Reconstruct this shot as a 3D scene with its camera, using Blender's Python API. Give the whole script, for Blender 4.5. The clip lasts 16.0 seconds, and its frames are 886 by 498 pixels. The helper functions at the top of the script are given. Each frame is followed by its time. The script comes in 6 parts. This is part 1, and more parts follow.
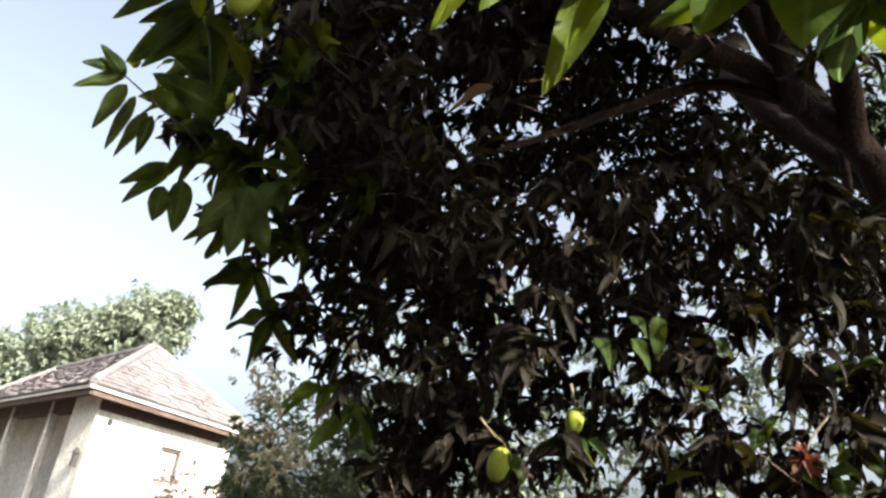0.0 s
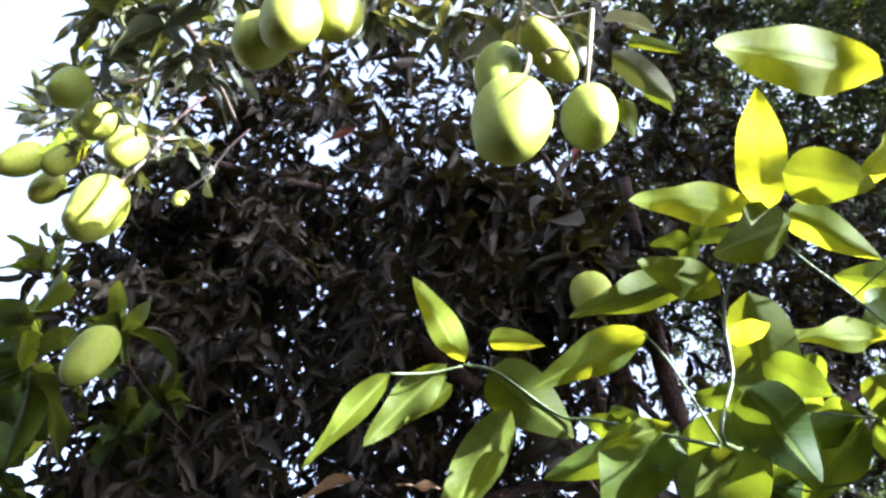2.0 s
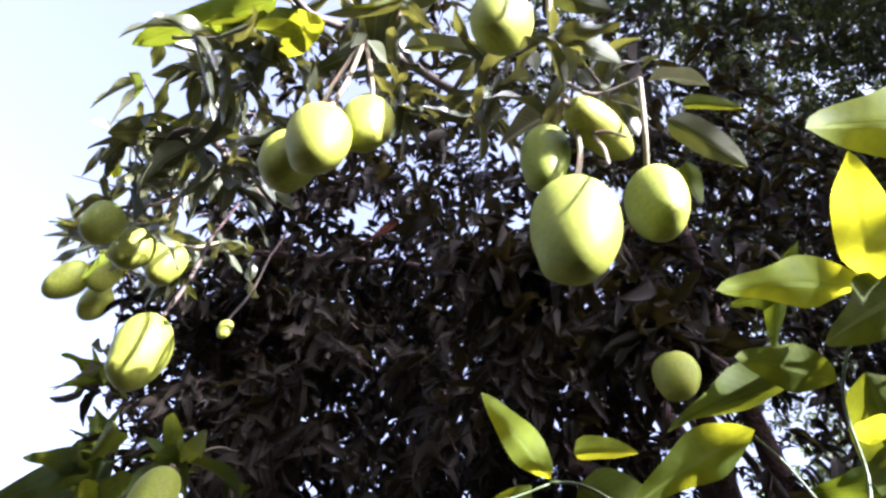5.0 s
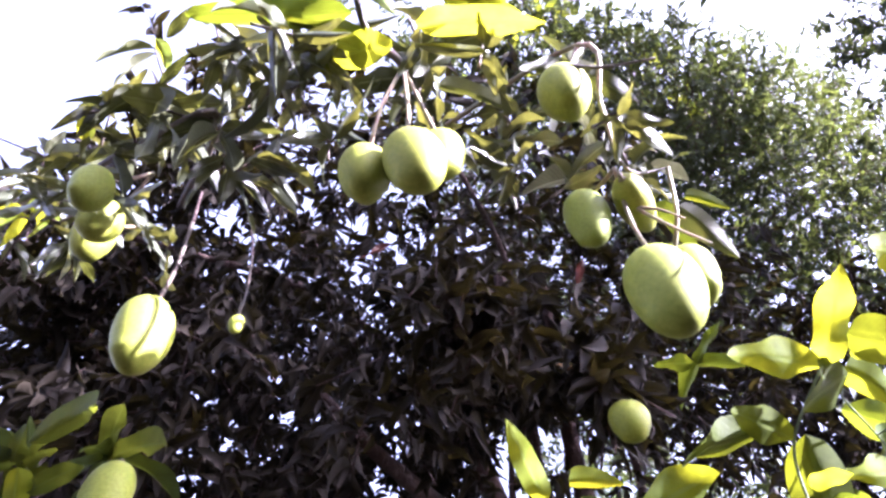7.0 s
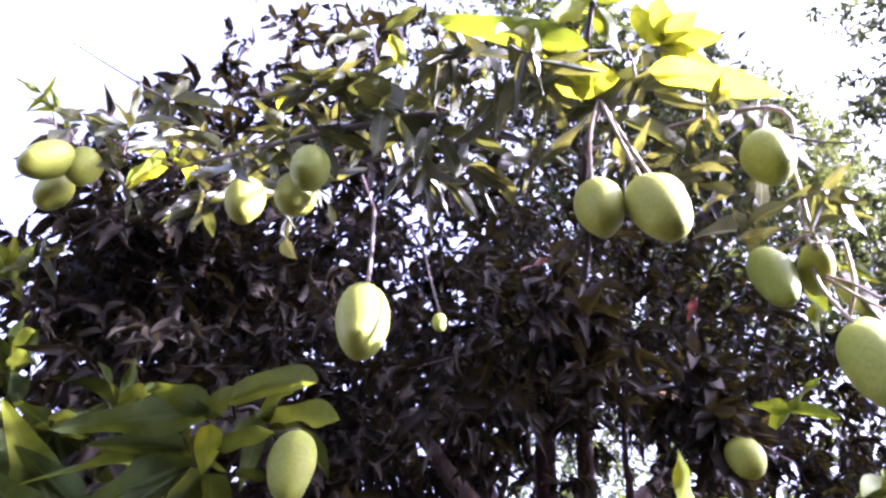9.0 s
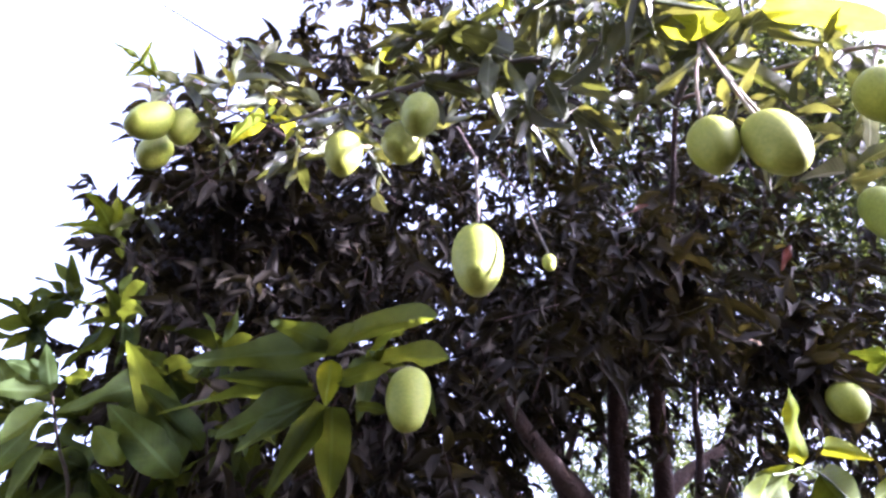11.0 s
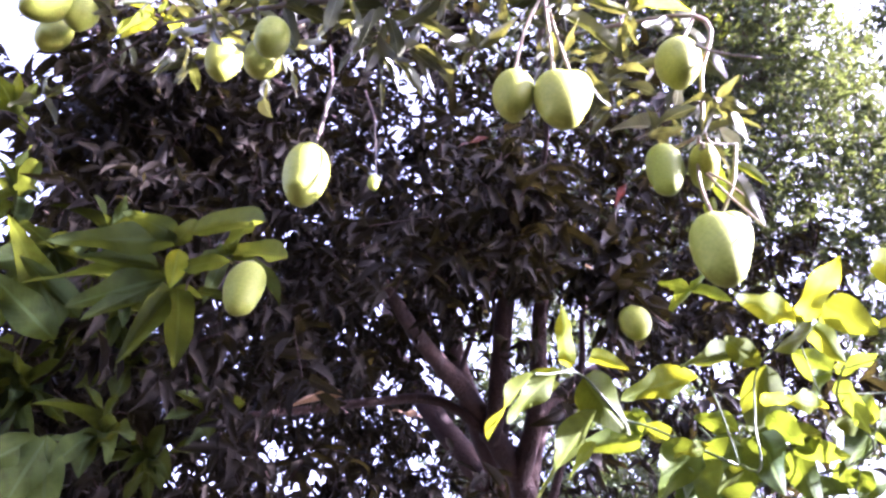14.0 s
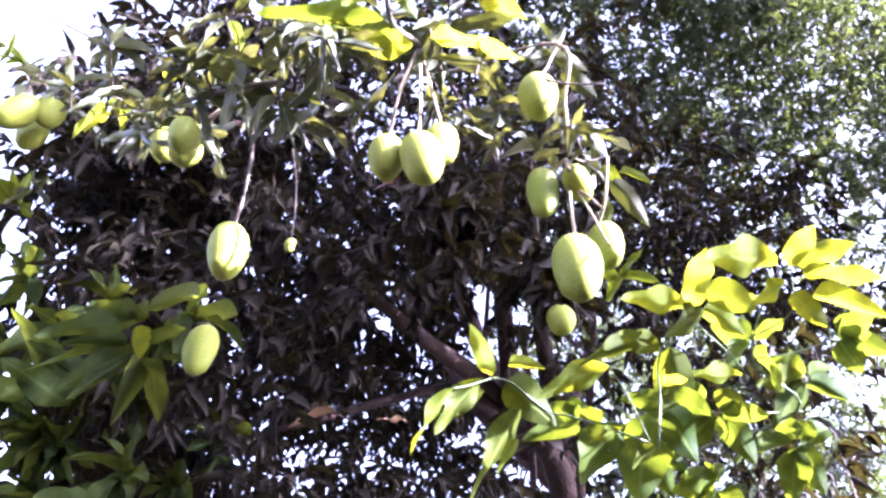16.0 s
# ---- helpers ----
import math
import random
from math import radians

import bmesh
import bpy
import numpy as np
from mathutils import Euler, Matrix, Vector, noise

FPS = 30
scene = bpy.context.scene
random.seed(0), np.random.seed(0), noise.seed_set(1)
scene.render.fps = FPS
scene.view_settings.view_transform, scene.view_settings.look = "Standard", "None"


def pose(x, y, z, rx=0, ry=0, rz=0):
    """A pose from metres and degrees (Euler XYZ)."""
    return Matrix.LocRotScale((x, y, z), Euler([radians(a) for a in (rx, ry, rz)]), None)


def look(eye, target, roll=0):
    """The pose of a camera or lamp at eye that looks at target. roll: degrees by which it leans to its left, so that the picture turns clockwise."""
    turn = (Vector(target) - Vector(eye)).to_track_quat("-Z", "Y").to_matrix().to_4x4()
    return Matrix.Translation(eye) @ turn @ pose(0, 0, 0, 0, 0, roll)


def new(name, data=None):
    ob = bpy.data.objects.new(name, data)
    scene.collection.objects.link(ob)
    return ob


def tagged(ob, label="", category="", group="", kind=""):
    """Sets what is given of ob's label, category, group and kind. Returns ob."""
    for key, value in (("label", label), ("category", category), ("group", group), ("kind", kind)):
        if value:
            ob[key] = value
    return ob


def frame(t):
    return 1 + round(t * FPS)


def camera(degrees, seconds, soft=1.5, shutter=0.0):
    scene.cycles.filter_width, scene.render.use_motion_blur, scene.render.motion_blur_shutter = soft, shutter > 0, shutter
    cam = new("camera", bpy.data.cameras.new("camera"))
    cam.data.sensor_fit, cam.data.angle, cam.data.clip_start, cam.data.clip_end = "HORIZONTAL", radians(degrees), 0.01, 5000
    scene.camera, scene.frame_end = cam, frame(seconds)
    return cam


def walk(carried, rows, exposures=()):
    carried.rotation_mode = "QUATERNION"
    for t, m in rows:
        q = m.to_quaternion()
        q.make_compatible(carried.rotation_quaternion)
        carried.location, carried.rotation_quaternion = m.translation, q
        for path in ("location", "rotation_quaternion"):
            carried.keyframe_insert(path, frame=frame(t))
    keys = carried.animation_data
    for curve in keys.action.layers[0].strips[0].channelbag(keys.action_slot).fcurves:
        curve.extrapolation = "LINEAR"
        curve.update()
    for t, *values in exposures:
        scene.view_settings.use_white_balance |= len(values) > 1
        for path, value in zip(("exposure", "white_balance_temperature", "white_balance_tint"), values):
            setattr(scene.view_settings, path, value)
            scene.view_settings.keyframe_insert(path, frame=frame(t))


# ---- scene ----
cam = camera(64.97, 16.0, soft=2.6, shutter=0.0)
# seconds, place, then yaw to the left, pitch up and roll
PATH = (
    (0.0, pose(0.0000, 0.0000, 1.4500, 113.202, -7.360, -3.143)),
    (0.5, pose(-0.0003, 0.0399, 1.4910, 123.036, -13.013, -6.110)),
    (1.0, pose(-0.0240, 0.0529, 1.5577, 133.883, -13.576, -11.978)),
    (1.5, pose(-0.0543, 0.0488, 1.5934, 140.371, -10.516, -15.291)),
    (2.0, pose(-0.0650, 0.0458, 1.6471, 141.515, -6.968, -18.105)),
    (2.5, pose(-0.0625, 0.0221, 1.7027, 146.139, -5.411, -16.741)),
    (3.0, pose(-0.0577, 0.0217, 1.7322, 148.336, -5.210, -13.684)),
    (3.5, pose(-0.0659, 0.0213, 1.7542, 149.134, -4.278, -11.579)),
    (4.0, pose(-0.0542, 0.0243, 1.7591, 147.083, -5.077, -8.423)),
    (6.5, pose(-0.3140, 0.0512, 1.7183, 142.101, -2.569, -21.525)),
    (7.0, pose(-0.4072, 0.0983, 1.6992, 146.324, 3.090, -28.291)),
    (7.5, pose(-0.4819, 0.1507, 1.7066, 145.210, 5.414, -33.926)),
    (8.0, pose(-0.6139, 0.1923, 1.7219, 144.832, 5.227, -38.845)),
    (8.5, pose(-0.6805, 0.2182, 1.7015, 144.061, 2.287, -39.072)),
    (9.0, pose(-0.7287, 0.2108, 1.6973, 143.902, 0.380, -37.891)),
    (9.5, pose(-0.7567, 0.2274, 1.6858, 143.829, -1.938, -36.345)),
    (12.0, pose(-0.7893, 0.2842, 1.6382, 140.945, -2.692, -35.090)),
    (12.5, pose(-0.7356, 0.2425, 1.6408, 141.642, 1.428, -42.727)),
    (13.0, pose(-0.7429, 0.1982, 1.6051, 139.203, -0.195, -44.011)),
    (13.5, pose(-0.7697, 0.1479, 1.5658, 136.049, -2.121, -47.583)),
    (14.0, pose(-0.6969, 0.0529, 1.5634, 133.647, -3.637, -41.260)),
    (14.5, pose(-0.6164, -0.0710, 1.5716, 130.604, -2.713, -34.208)),
    (15.0, pose(-0.5854, -0.1192, 1.5664, 130.151, -1.248, -31.251)),
    (15.5, pose(-0.5747, -0.1813, 1.5709, 130.322, -0.896, -31.259)),
    (16.0, pose(-0.6090, -0.2600, 1.5565, 130.785, -0.031, -31.955)),
)
# seconds, stops, white balance
EXPOSURES = ((0.0, 2.25, 6300, 6), (1.0, 2.9, 5600, 10), (2.0, 3.6, 5300, 16), (3.0, 3.05, 5300, 19), (3.5, 2.85, 5400, 22), (4.2, 2.9, 5400, 24), (6.5, 3.75, 5300, 38), (9.0, 4.05, 5200, 48), (12.0, 4.05, 5200, 34), (12.5, 4.4, 5200, 50), (14.5, 4.5, 5200, 48), (16.0, 4.4, 5100, 42))
walk(cam, PATH, EXPOSURES)

# ---------------------------------------------------------------- world, sun, exposure
SUN_TO = Vector((0.54, -0.70, 0.46)).normalized()
world = bpy.data.worlds.new("sky")
scene.world = world
world.use_nodes = True
wn = world.node_tree
sky = wn.nodes.new("ShaderNodeTexSky")
sky.sky_type = "NISHITA"
sky.sun_disc = False
sky.sun_elevation = math.asin(SUN_TO.z)
sky.sun_rotation = math.atan2(SUN_TO.x, SUN_TO.y)
sky.dust_density = 8.0
sky.air_density = 0.8
sky.ozone_density = 0.5
haze = wn.nodes.new("ShaderNodeHueSaturation")
haze.inputs["Saturation"].default_value = 0.5
haze.inputs["Value"].default_value = 1.25
wn.links.new(sky.outputs[0], haze.inputs["Color"])
wn.links.new(haze.outputs[0], wn.nodes["Background"].inputs[0])
wn.nodes["Background"].inputs[1].default_value = 0.078
sun_data = bpy.data.lights.new("sun", "SUN")
sun_data.energy = 5.0
sun_data.angle = radians(0.53)
sun_data.color = (1.0, 0.94, 0.84)
sun = new("sun", sun_data)
sun.matrix_world = look(SUN_TO * 30, (0, 0, 0))


# ---------------------------------------------------------------- materials
def node_material(name):
    m = bpy.data.materials.new(name)
    m.use_nodes = True
    nt = m.node_tree
    return m, nt, nt.nodes["Principled BSDF"], nt.nodes["Material Output"]


def ramp(nt, stops):
    r = nt.nodes.new("ShaderNodeValToRGB")
    while len(r.color_ramp.elements) < len(stops):
        r.color_ramp.elements.new(0.5)
    for e, (p, c) in zip(r.color_ramp.elements, stops):
        e.position, e.color = p, (*c, 1)
    return r


def noise_node(nt, scale, detail=3.0, coords=None):
    n = nt.nodes.new("ShaderNodeTexNoise")
    n.inputs["Scale"].default_value = scale
    n.inputs["Detail"].default_value = detail
    if coords is not None:
        nt.links.new(coords, n.inputs["Vector"])
    return n


def mix_colour(nt, kind, fac, a, b):
    m = nt.nodes.new("ShaderNodeMix")
    m.data_type, m.blend_type = "RGBA", kind
    for socket, value in ((m.inputs[0], fac), (m.inputs[6], a), (m.inputs[7], b)):
        if isinstance(value, bpy.types.NodeSocket):
            nt.links.new(value, socket)
        elif isinstance(value, tuple):
            socket.default_value = (*value, 1)
        else:
            socket.default_value = value
    return m.outputs[2]


def bump(nt, bsdf, height, strength, distance):
    b = nt.nodes.new("ShaderNodeBump")
    b.inputs["Strength"].default_value = strength
    b.inputs["Distance"].default_value = distance
    nt.links.new(height, b.inputs["Height"])
    nt.links.new(b.outputs[0], bsdf.inputs["Normal"])
    return b.outputs[0]


def leaf_material(name, dark, light, through_colour, share, rough, per_object, gloss=0.4):
    """A leaf: a glossy upper film over a body that lets light through; u runs across the blade, v along it."""
    m, nt, bsdf, out = node_material(name)
    uv = nt.nodes.new("ShaderNodeTexCoord").outputs["UV"]
    if per_object:
        rnd = nt.nodes.new("ShaderNodeObjectInfo").outputs["Random"]
    else:
        rnd = nt.nodes.new("ShaderNodeNewGeometry").outputs["Random Per Island"]
    tone = ramp(nt, [(0.0, dark), (0.75, light), (1.0, tuple(1.35 * c for c in light))])
    nt.links.new(rnd, tone.inputs[0])
    geo = nt.nodes.new("ShaderNodeNewGeometry").outputs["Position"]
    blotch = noise_node(nt, 38.0, 4.0, geo)
    spots = ramp(nt, [(0.3, (0.72, 0.72, 0.66)), (0.62, (1.08, 1.08, 1.0))])
    nt.links.new(blotch.outputs[0], spots.inputs[0])
    base = mix_colour(nt, "MULTIPLY", 1.0, tone.outputs[0], spots.outputs[0])
    # midrib and side veins
    sep = nt.nodes.new("ShaderNodeSeparateXYZ")
    nt.links.new(uv, sep.inputs[0])
    away = nt.nodes.new("ShaderNodeMath")
    away.operation = "ABSOLUTE"
    shift = nt.nodes.new("ShaderNodeMath")
    shift.operation = "SUBTRACT"
    nt.links.new(sep.outputs[0], shift.inputs[0])
    shift.inputs[1].default_value = 0.5
    nt.links.new(shift.outputs[0], away.inputs[0])
    rib = ramp(nt, [(0.0, (1, 1, 1)), (0.035, (1, 1, 1)), (0.06, (0, 0, 0))])
    nt.links.new(away.outputs[0], rib.inputs[0])
    slant = nt.nodes.new("ShaderNodeMath")
    slant.operation = "MULTIPLY_ADD"
    nt.links.new(away.outputs[0], slant.inputs[0])
    slant.inputs[1].default_value = -0.35
    nt.links.new(sep.outputs[1], slant.inputs[2])
    wave = nt.nodes.new("ShaderNodeMath")
    wave.operation = "MULTIPLY"
    nt.links.new(slant.outputs[0], wave.inputs[0])
    wave.inputs[1].default_value = 95.0
    sine = nt.nodes.new("ShaderNodeMath")
    sine.operation = "SINE"
    nt.links.new(wave.outputs[0], sine.inputs[0])
    veins = ramp(nt, [(0.0, (0, 0, 0)), (0.72, (0, 0, 0)), (1.0, (0.2, 0.2, 0.2))])
    nt.links.new(sine.outputs[0], veins.inputs[0])
    lines = mix_colour(nt, "LIGHTEN", 1.0, rib.outputs[0], veins.outputs[0])
    pale = tuple(min(1, c * 1.7 + 0.15 * max(light)) for c in light)
    base = mix_colour(nt, "MIX", lines, base, pale)
    nt.links.new(base, bsdf.inputs["Base Color"])
    bsdf.inputs["Roughness"].default_value = rough
    bsdf.inputs["Specular IOR Level"].default_value = gloss
    bump(nt, bsdf, lines, 0.25, 0.0015)
    trans = nt.nodes.new("ShaderNodeBsdfTranslucent")
    glow = mix_colour(nt, "MULTIPLY", 1.0, through_colour, spots.outputs[0])
    glow = mix_colour(nt, "MIX", lines, glow, tuple(0.7 * c for c in through_colour))
    vary = ramp(nt, [(0.0, (0.6, 0.62, 0.6)), (1.0, (1.1, 1.08, 1.0))])
    nt.links.new(rnd, vary.inputs[0])
    glow = mix_colour(nt, "MULTIPLY", 1.0, glow, vary.outputs[0])
    nt.links.new(glow, trans.inputs[0])
    mixer = nt.nodes.new("ShaderNodeMixShader")
    mixer.inputs[0].default_value = share
    nt.links.new(bsdf.outputs[0], mixer.inputs[1])
    nt.links.new(trans.outputs[0], mixer.inputs[2])
    nt.links.new(mixer.outputs[0], out.inputs[0])
    return m


def rough_material(name, colours, scale, rough, relief, depth, fine=8.0):
    """Bark, plaster, earth: two scales of noise in colour and relief."""
    m, nt, bsdf, out = node_material(name)
    geo = nt.nodes.new("ShaderNodeTexCoord").outputs["Object"]
    big, small = noise_node(nt, scale, 5.0, geo), noise_node(nt, scale * fine, 4.0, geo)
    tone = ramp(nt, [(0.3 + 0.4 * k / (len(colours) - 1), c) for k, c in enumerate(colours)])
    nt.links.new(big.outputs[0], tone.inputs[0])
    grain = ramp(nt, [(0.3, (0.7, 0.7, 0.7)), (0.7, (1.15, 1.15, 1.15))])
    nt.links.new(small.outputs[0], grain.inputs[0])
    nt.links.new(mix_colour(nt, "MULTIPLY", 1.0, tone.outputs[0], grain.outputs[0]), bsdf.inputs["Base Color"])
    bsdf.inputs["Roughness"].default_value = rough
    bump(nt, bsdf, small.outputs[0], relief, depth)
    return m


def mango_material():
    m, nt, bsdf, out = node_material("mango_skin")
    co = nt.nodes.new("ShaderNodeTexCoord").outputs["Object"]
    rnd = nt.nodes.new("ShaderNodeObjectInfo").outputs["Random"]
    big = noise_node(nt, 14.0, 3.0, co)
    tone = ramp(nt, [(0.3, (0.165, 0.195, 0.022)), (0.7, (0.225, 0.25, 0.035))])
    nt.links.new(big.outputs[0], tone.inputs[0])
    dots = nt.nodes.new("ShaderNodeTexVoronoi")
    dots.inputs["Scale"].default_value = 190.0
    nt.links.new(co, dots.inputs["Vector"])
    speck = ramp(nt, [(0.0, (1.12, 1.1, 1.1)), (0.14, (1.1, 1.1, 1.08)), (0.24, (1, 1, 1))])
    nt.links.new(dots.outputs["Distance"], speck.inputs[0])
    base = mix_colour(nt, "MULTIPLY", 1.0, tone.outputs[0], speck.outputs[0])
    own = ramp(nt, [(0.0, (0.85, 0.9, 0.85)), (1.0, (1.12, 1.05, 1.0))])
    nt.links.new(rnd, own.inputs[0])
    base = mix_colour(nt, "MULTIPLY", 1.0, base, own.outputs[0])
    stain = noise_node(nt, 45.0, 6.0, co)
    scar = ramp(nt, [(0.66, (1, 1, 1)), (0.74, (0.62, 0.5, 0.35))])
    nt.links.new(stain.outputs[0], scar.inputs[0])
    base = mix_colour(nt, "MULTIPLY", 0.7, base, scar.outputs[0])
    nt.links.new(base, bsdf.inputs["Base Color"])
    bsdf.inputs["Roughness"].default_value = 0.5
    bsdf.inputs["Specular IOR Level"].default_value = 0.16
    bsdf.inputs["Subsurface Weight"].default_value = 0.12
    bsdf.inputs["Subsurface Radius"].default_value = (0.006, 0.008, 0.003)
    bump(nt, bsdf, dots.outputs["Distance"], 0.12, 0.001)
    return m


MANGO = mango_material()
# crown leaves near black: the crown's own shade is put into this colour
LEAF_SHADED = leaf_material("mango_leaf_shaded", (0.0078, 0.0060, 0.0046), (0.0138, 0.0112, 0.0082), (0.07, 0.056, 0.012), 0.12, 0.6, False, 0.06)
LEAF_SPRAY = leaf_material("mango_leaf_spray", (0.029, 0.035, 0.020), (0.062, 0.070, 0.040), (0.20, 0.19, 0.03), 0.18, 0.36, True, 0.4)
LEAF_DARK = leaf_material("mango_leaf_dark", (0.030, 0.034, 0.017), (0.060, 0.064, 0.030), (0.17, 0.18, 0.025), 0.16, 0.52, True, 0.12)
# darkened so the low sprays' shade is in the colour; shoots use LEAF_FRESH
LEAF_MID = leaf_material("mango_leaf_green", (0.014, 0.024, 0.008), (0.029, 0.042, 0.012), (0.15, 0.175, 0.013), 0.35, 0.65, True, 0.05)
LEAF_FRESH = leaf_material("mango_leaf_fresh", (0.038, 0.055, 0.006), (0.060, 0.080, 0.010), (0.22, 0.24, 0.006), 0.36, 0.58, True, 0.09)
LEAF_LIME = leaf_material("mango_leaf_young", (0.055, 0.082, 0.008), (0.082, 0.11, 0.011), (0.46, 0.46, 0.008), 0.5, 0.6, True, 0.07)
LEAF_FINE = leaf_material("small_tree_leaf", (0.016, 0.024, 0.014), (0.034, 0.046, 0.025), (0.13, 0.16, 0.03), 0.25, 0.55, False, 0.2)
LEAF_BROAD = leaf_material("mango_leaf_broad", (0.017, 0.036, 0.008), (0.054, 0.082, 0.012), (0.22, 0.27, 0.010), 0.36, 0.55, True, 0.1)
# paled and greyed: distance haze is put into the leaf colour
LEAF_HAZED = leaf_material("hazed_garden_leaf", (0.10, 0.12, 0.09), (0.16, 0.185, 0.145), (0.26, 0.30, 0.20), 0.35, 0.5, False)
LEAF_BUSH = leaf_material("bush_leaf", (0.028, 0.046, 0.018), (0.06, 0.09, 0.034), (0.16, 0.21, 0.035), 0.22, 0.5, False)
LEAF_SHRUB = leaf_material("shrub_leaf", (0.05, 0.068, 0.036), (0.10, 0.125, 0.068), (0.22, 0.26, 0.08), 0.25, 0.5, False)
LEAF_TIP = leaf_material("young_tip_leaf", (0.05, 0.09, 0.018), (0.09, 0.13, 0.025), (0.36, 0.40, 0.02), 0.42, 0.5, False)
BLOSSOM = leaf_material("pale_blossom", (0.30, 0.26, 0.17), (0.52, 0.46, 0.33), (0.4, 0.36, 0.25), 0.3, 0.7, False)
BLOSSOM_PINK = leaf_material("pink_blossom", (0.36, 0.20, 0.17), (0.50, 0.34, 0.30), (0.4, 0.25, 0.2), 0.3, 0.7, False)
# whitish base colour paints the sun's sheen on glossy leaves
LEAF_SHEEN = leaf_material("sun_sheen_leaf", (0.26, 0.25, 0.21), (0.40, 0.38, 0.33), (0.25, 0.26, 0.12), 0.15, 0.42, True, 0.45)
LEAF_DRY = leaf_material("dry_leaf", (0.12, 0.072, 0.04), (0.20, 0.125, 0.07), (0.34, 0.19, 0.08), 0.2, 0.6, True)
LEAF_RED = leaf_material("red_leaf", (0.045, 0.017, 0.012), (0.07, 0.026, 0.018), (0.26, 0.05, 0.03), 0.3, 0.5, True)
BARK = rough_material("bark", [(0.020, 0.0085, 0.006), (0.036, 0.0155, 0.0105), (0.060, 0.030, 0.020)], 9.0, 0.9, 0.9, 0.012)
GREY_BARK = rough_material("grey_bark", [(0.045, 0.040, 0.034), (0.085, 0.076, 0.064), (0.13, 0.12, 0.10)], 9.0, 0.9, 0.9, 0.012)
TWIG = rough_material("twig", [(0.038, 0.031, 0.017), (0.064, 0.047, 0.028), (0.085, 0.048, 0.034)], 30.0, 0.7, 0.4, 0.002)
STALK = rough_material("fruit_stalk", [(0.11, 0.115, 0.04), (0.16, 0.125, 0.062), (0.17, 0.088, 0.055)], 25.0, 0.6, 0.3, 0.001)
SHOOT = rough_material("young_stem", [(0.046, 0.070, 0.013), (0.072, 0.102, 0.022)], 25.0, 0.5, 0.2, 0.001)
EARTH = rough_material("earth", [(0.042, 0.031, 0.021), (0.062, 0.046, 0.031), (0.030, 0.038, 0.014)], 0.6, 1.0, 0.8, 0.03, 30.0)
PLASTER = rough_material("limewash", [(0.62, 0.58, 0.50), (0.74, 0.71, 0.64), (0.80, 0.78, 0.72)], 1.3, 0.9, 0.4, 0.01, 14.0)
# limewash darkened for porch wall and posts: porch shade is in the colour
PORCH_SHADE = rough_material("porch_shade_plaster", [(0.42, 0.41, 0.39), (0.56, 0.54, 0.51), (0.66, 0.64, 0.60)], 0.9, 0.95, 0.5, 0.01, 12.0)
# kept dark only to cut light bounced off the unseen wall
UNSEEN_WALL = rough_material("unseen_wall", [(0.035, 0.036, 0.028), (0.06, 0.058, 0.048), (0.10, 0.095, 0.085)], 1.1, 0.95, 0.5, 0.01, 12.0)
TIMBER = rough_material("old_timber", [(0.060, 0.038, 0.030), (0.105, 0.070, 0.054)], 4.0, 0.85, 0.5, 0.005)
CLAY = rough_material("clay_tile", [(0.085, 0.074, 0.076), (0.135, 0.116, 0.118), (0.19, 0.166, 0.166)], 3.0, 0.9, 0.5, 0.006)
FASCIA = rough_material("pale_board", [(0.45, 0.42, 0.38), (0.6, 0.57, 0.52)], 3.0, 0.8, 0.3, 0.004)
IRON = rough_material("dark_iron", [(0.03, 0.03, 0.03), (0.06, 0.05, 0.045)], 12.0, 0.6, 0.3, 0.002)


# ---------------------------------------------------------------- builders
def obj_from(name, bm, material, parent=None, label=""):
    me = bpy.data.meshes.new(name)
    bm.to_mesh(me)
    bm.free()
    me.materials.append(material)
    ob = new(name, me)
    if parent is not None:
        ob.parent = parent
    if label:
        ob["label"] = label
    return ob


def part(name, bm, material, parent, label=""):
    return obj_from(name, bm, material, parent, label)


def smooth(me):
    me.polygons.foreach_set("use_smooth", [True] * len(me.polygons))


def blade(width, length, fold, droop, twist, wave, rows, cols, tail=0.62, blunt=0.72):
    """Grid of one leaf blade along +y, face up +z: vertices, uv and quads. tail moves the widest place."""
    t = np.linspace(0, 1, rows)
    u = np.linspace(-1, 1, cols)
    half = np.sin(np.pi * t ** tail) ** blunt * (1 - 0.25 * t)
    half[0], half[-1] = 0.03, 0.012
    x = u[None, :] * half[:, None] * width / 2
    z = np.abs(x) * fold + wave * width * np.sin(9 * t[:, None] + 1.5 * np.sign(u)[None, :]) * np.abs(u)[None, :] * half[:, None]
    ang = droop * t
    y0 = np.cumsum(np.r_[0, np.cos(ang[1:] * 0.5 + ang[:-1] * 0.5)]) / (rows - 1) * length
    z0 = -np.cumsum(np.r_[0, np.sin(ang[1:] * 0.5 + ang[:-1] * 0.5)]) / (rows - 1) * length
    tw = twist * t[:, None]
    xx = x * np.cos(tw) - z * np.sin(tw)
    zz = x * np.sin(tw) + z * np.cos(tw)
    yy = y0[:, None] + zz * np.sin(ang)[:, None]
    zz = z0[:, None] + zz * np.cos(ang)[:, None]
    verts = np.stack([xx, yy, zz], -1).reshape(-1, 3)
    uv = np.stack(np.broadcast_arrays((u[None, :] + 1) / 2, t[:, None]), -1).reshape(-1, 2)
    k = np.arange(rows - 1)[:, None] * cols + np.arange(cols - 1)[None, :]
    quads = np.stack([k, k + 1, k + cols + 1, k + cols], -1).reshape(-1, 4)
    return verts, uv, quads


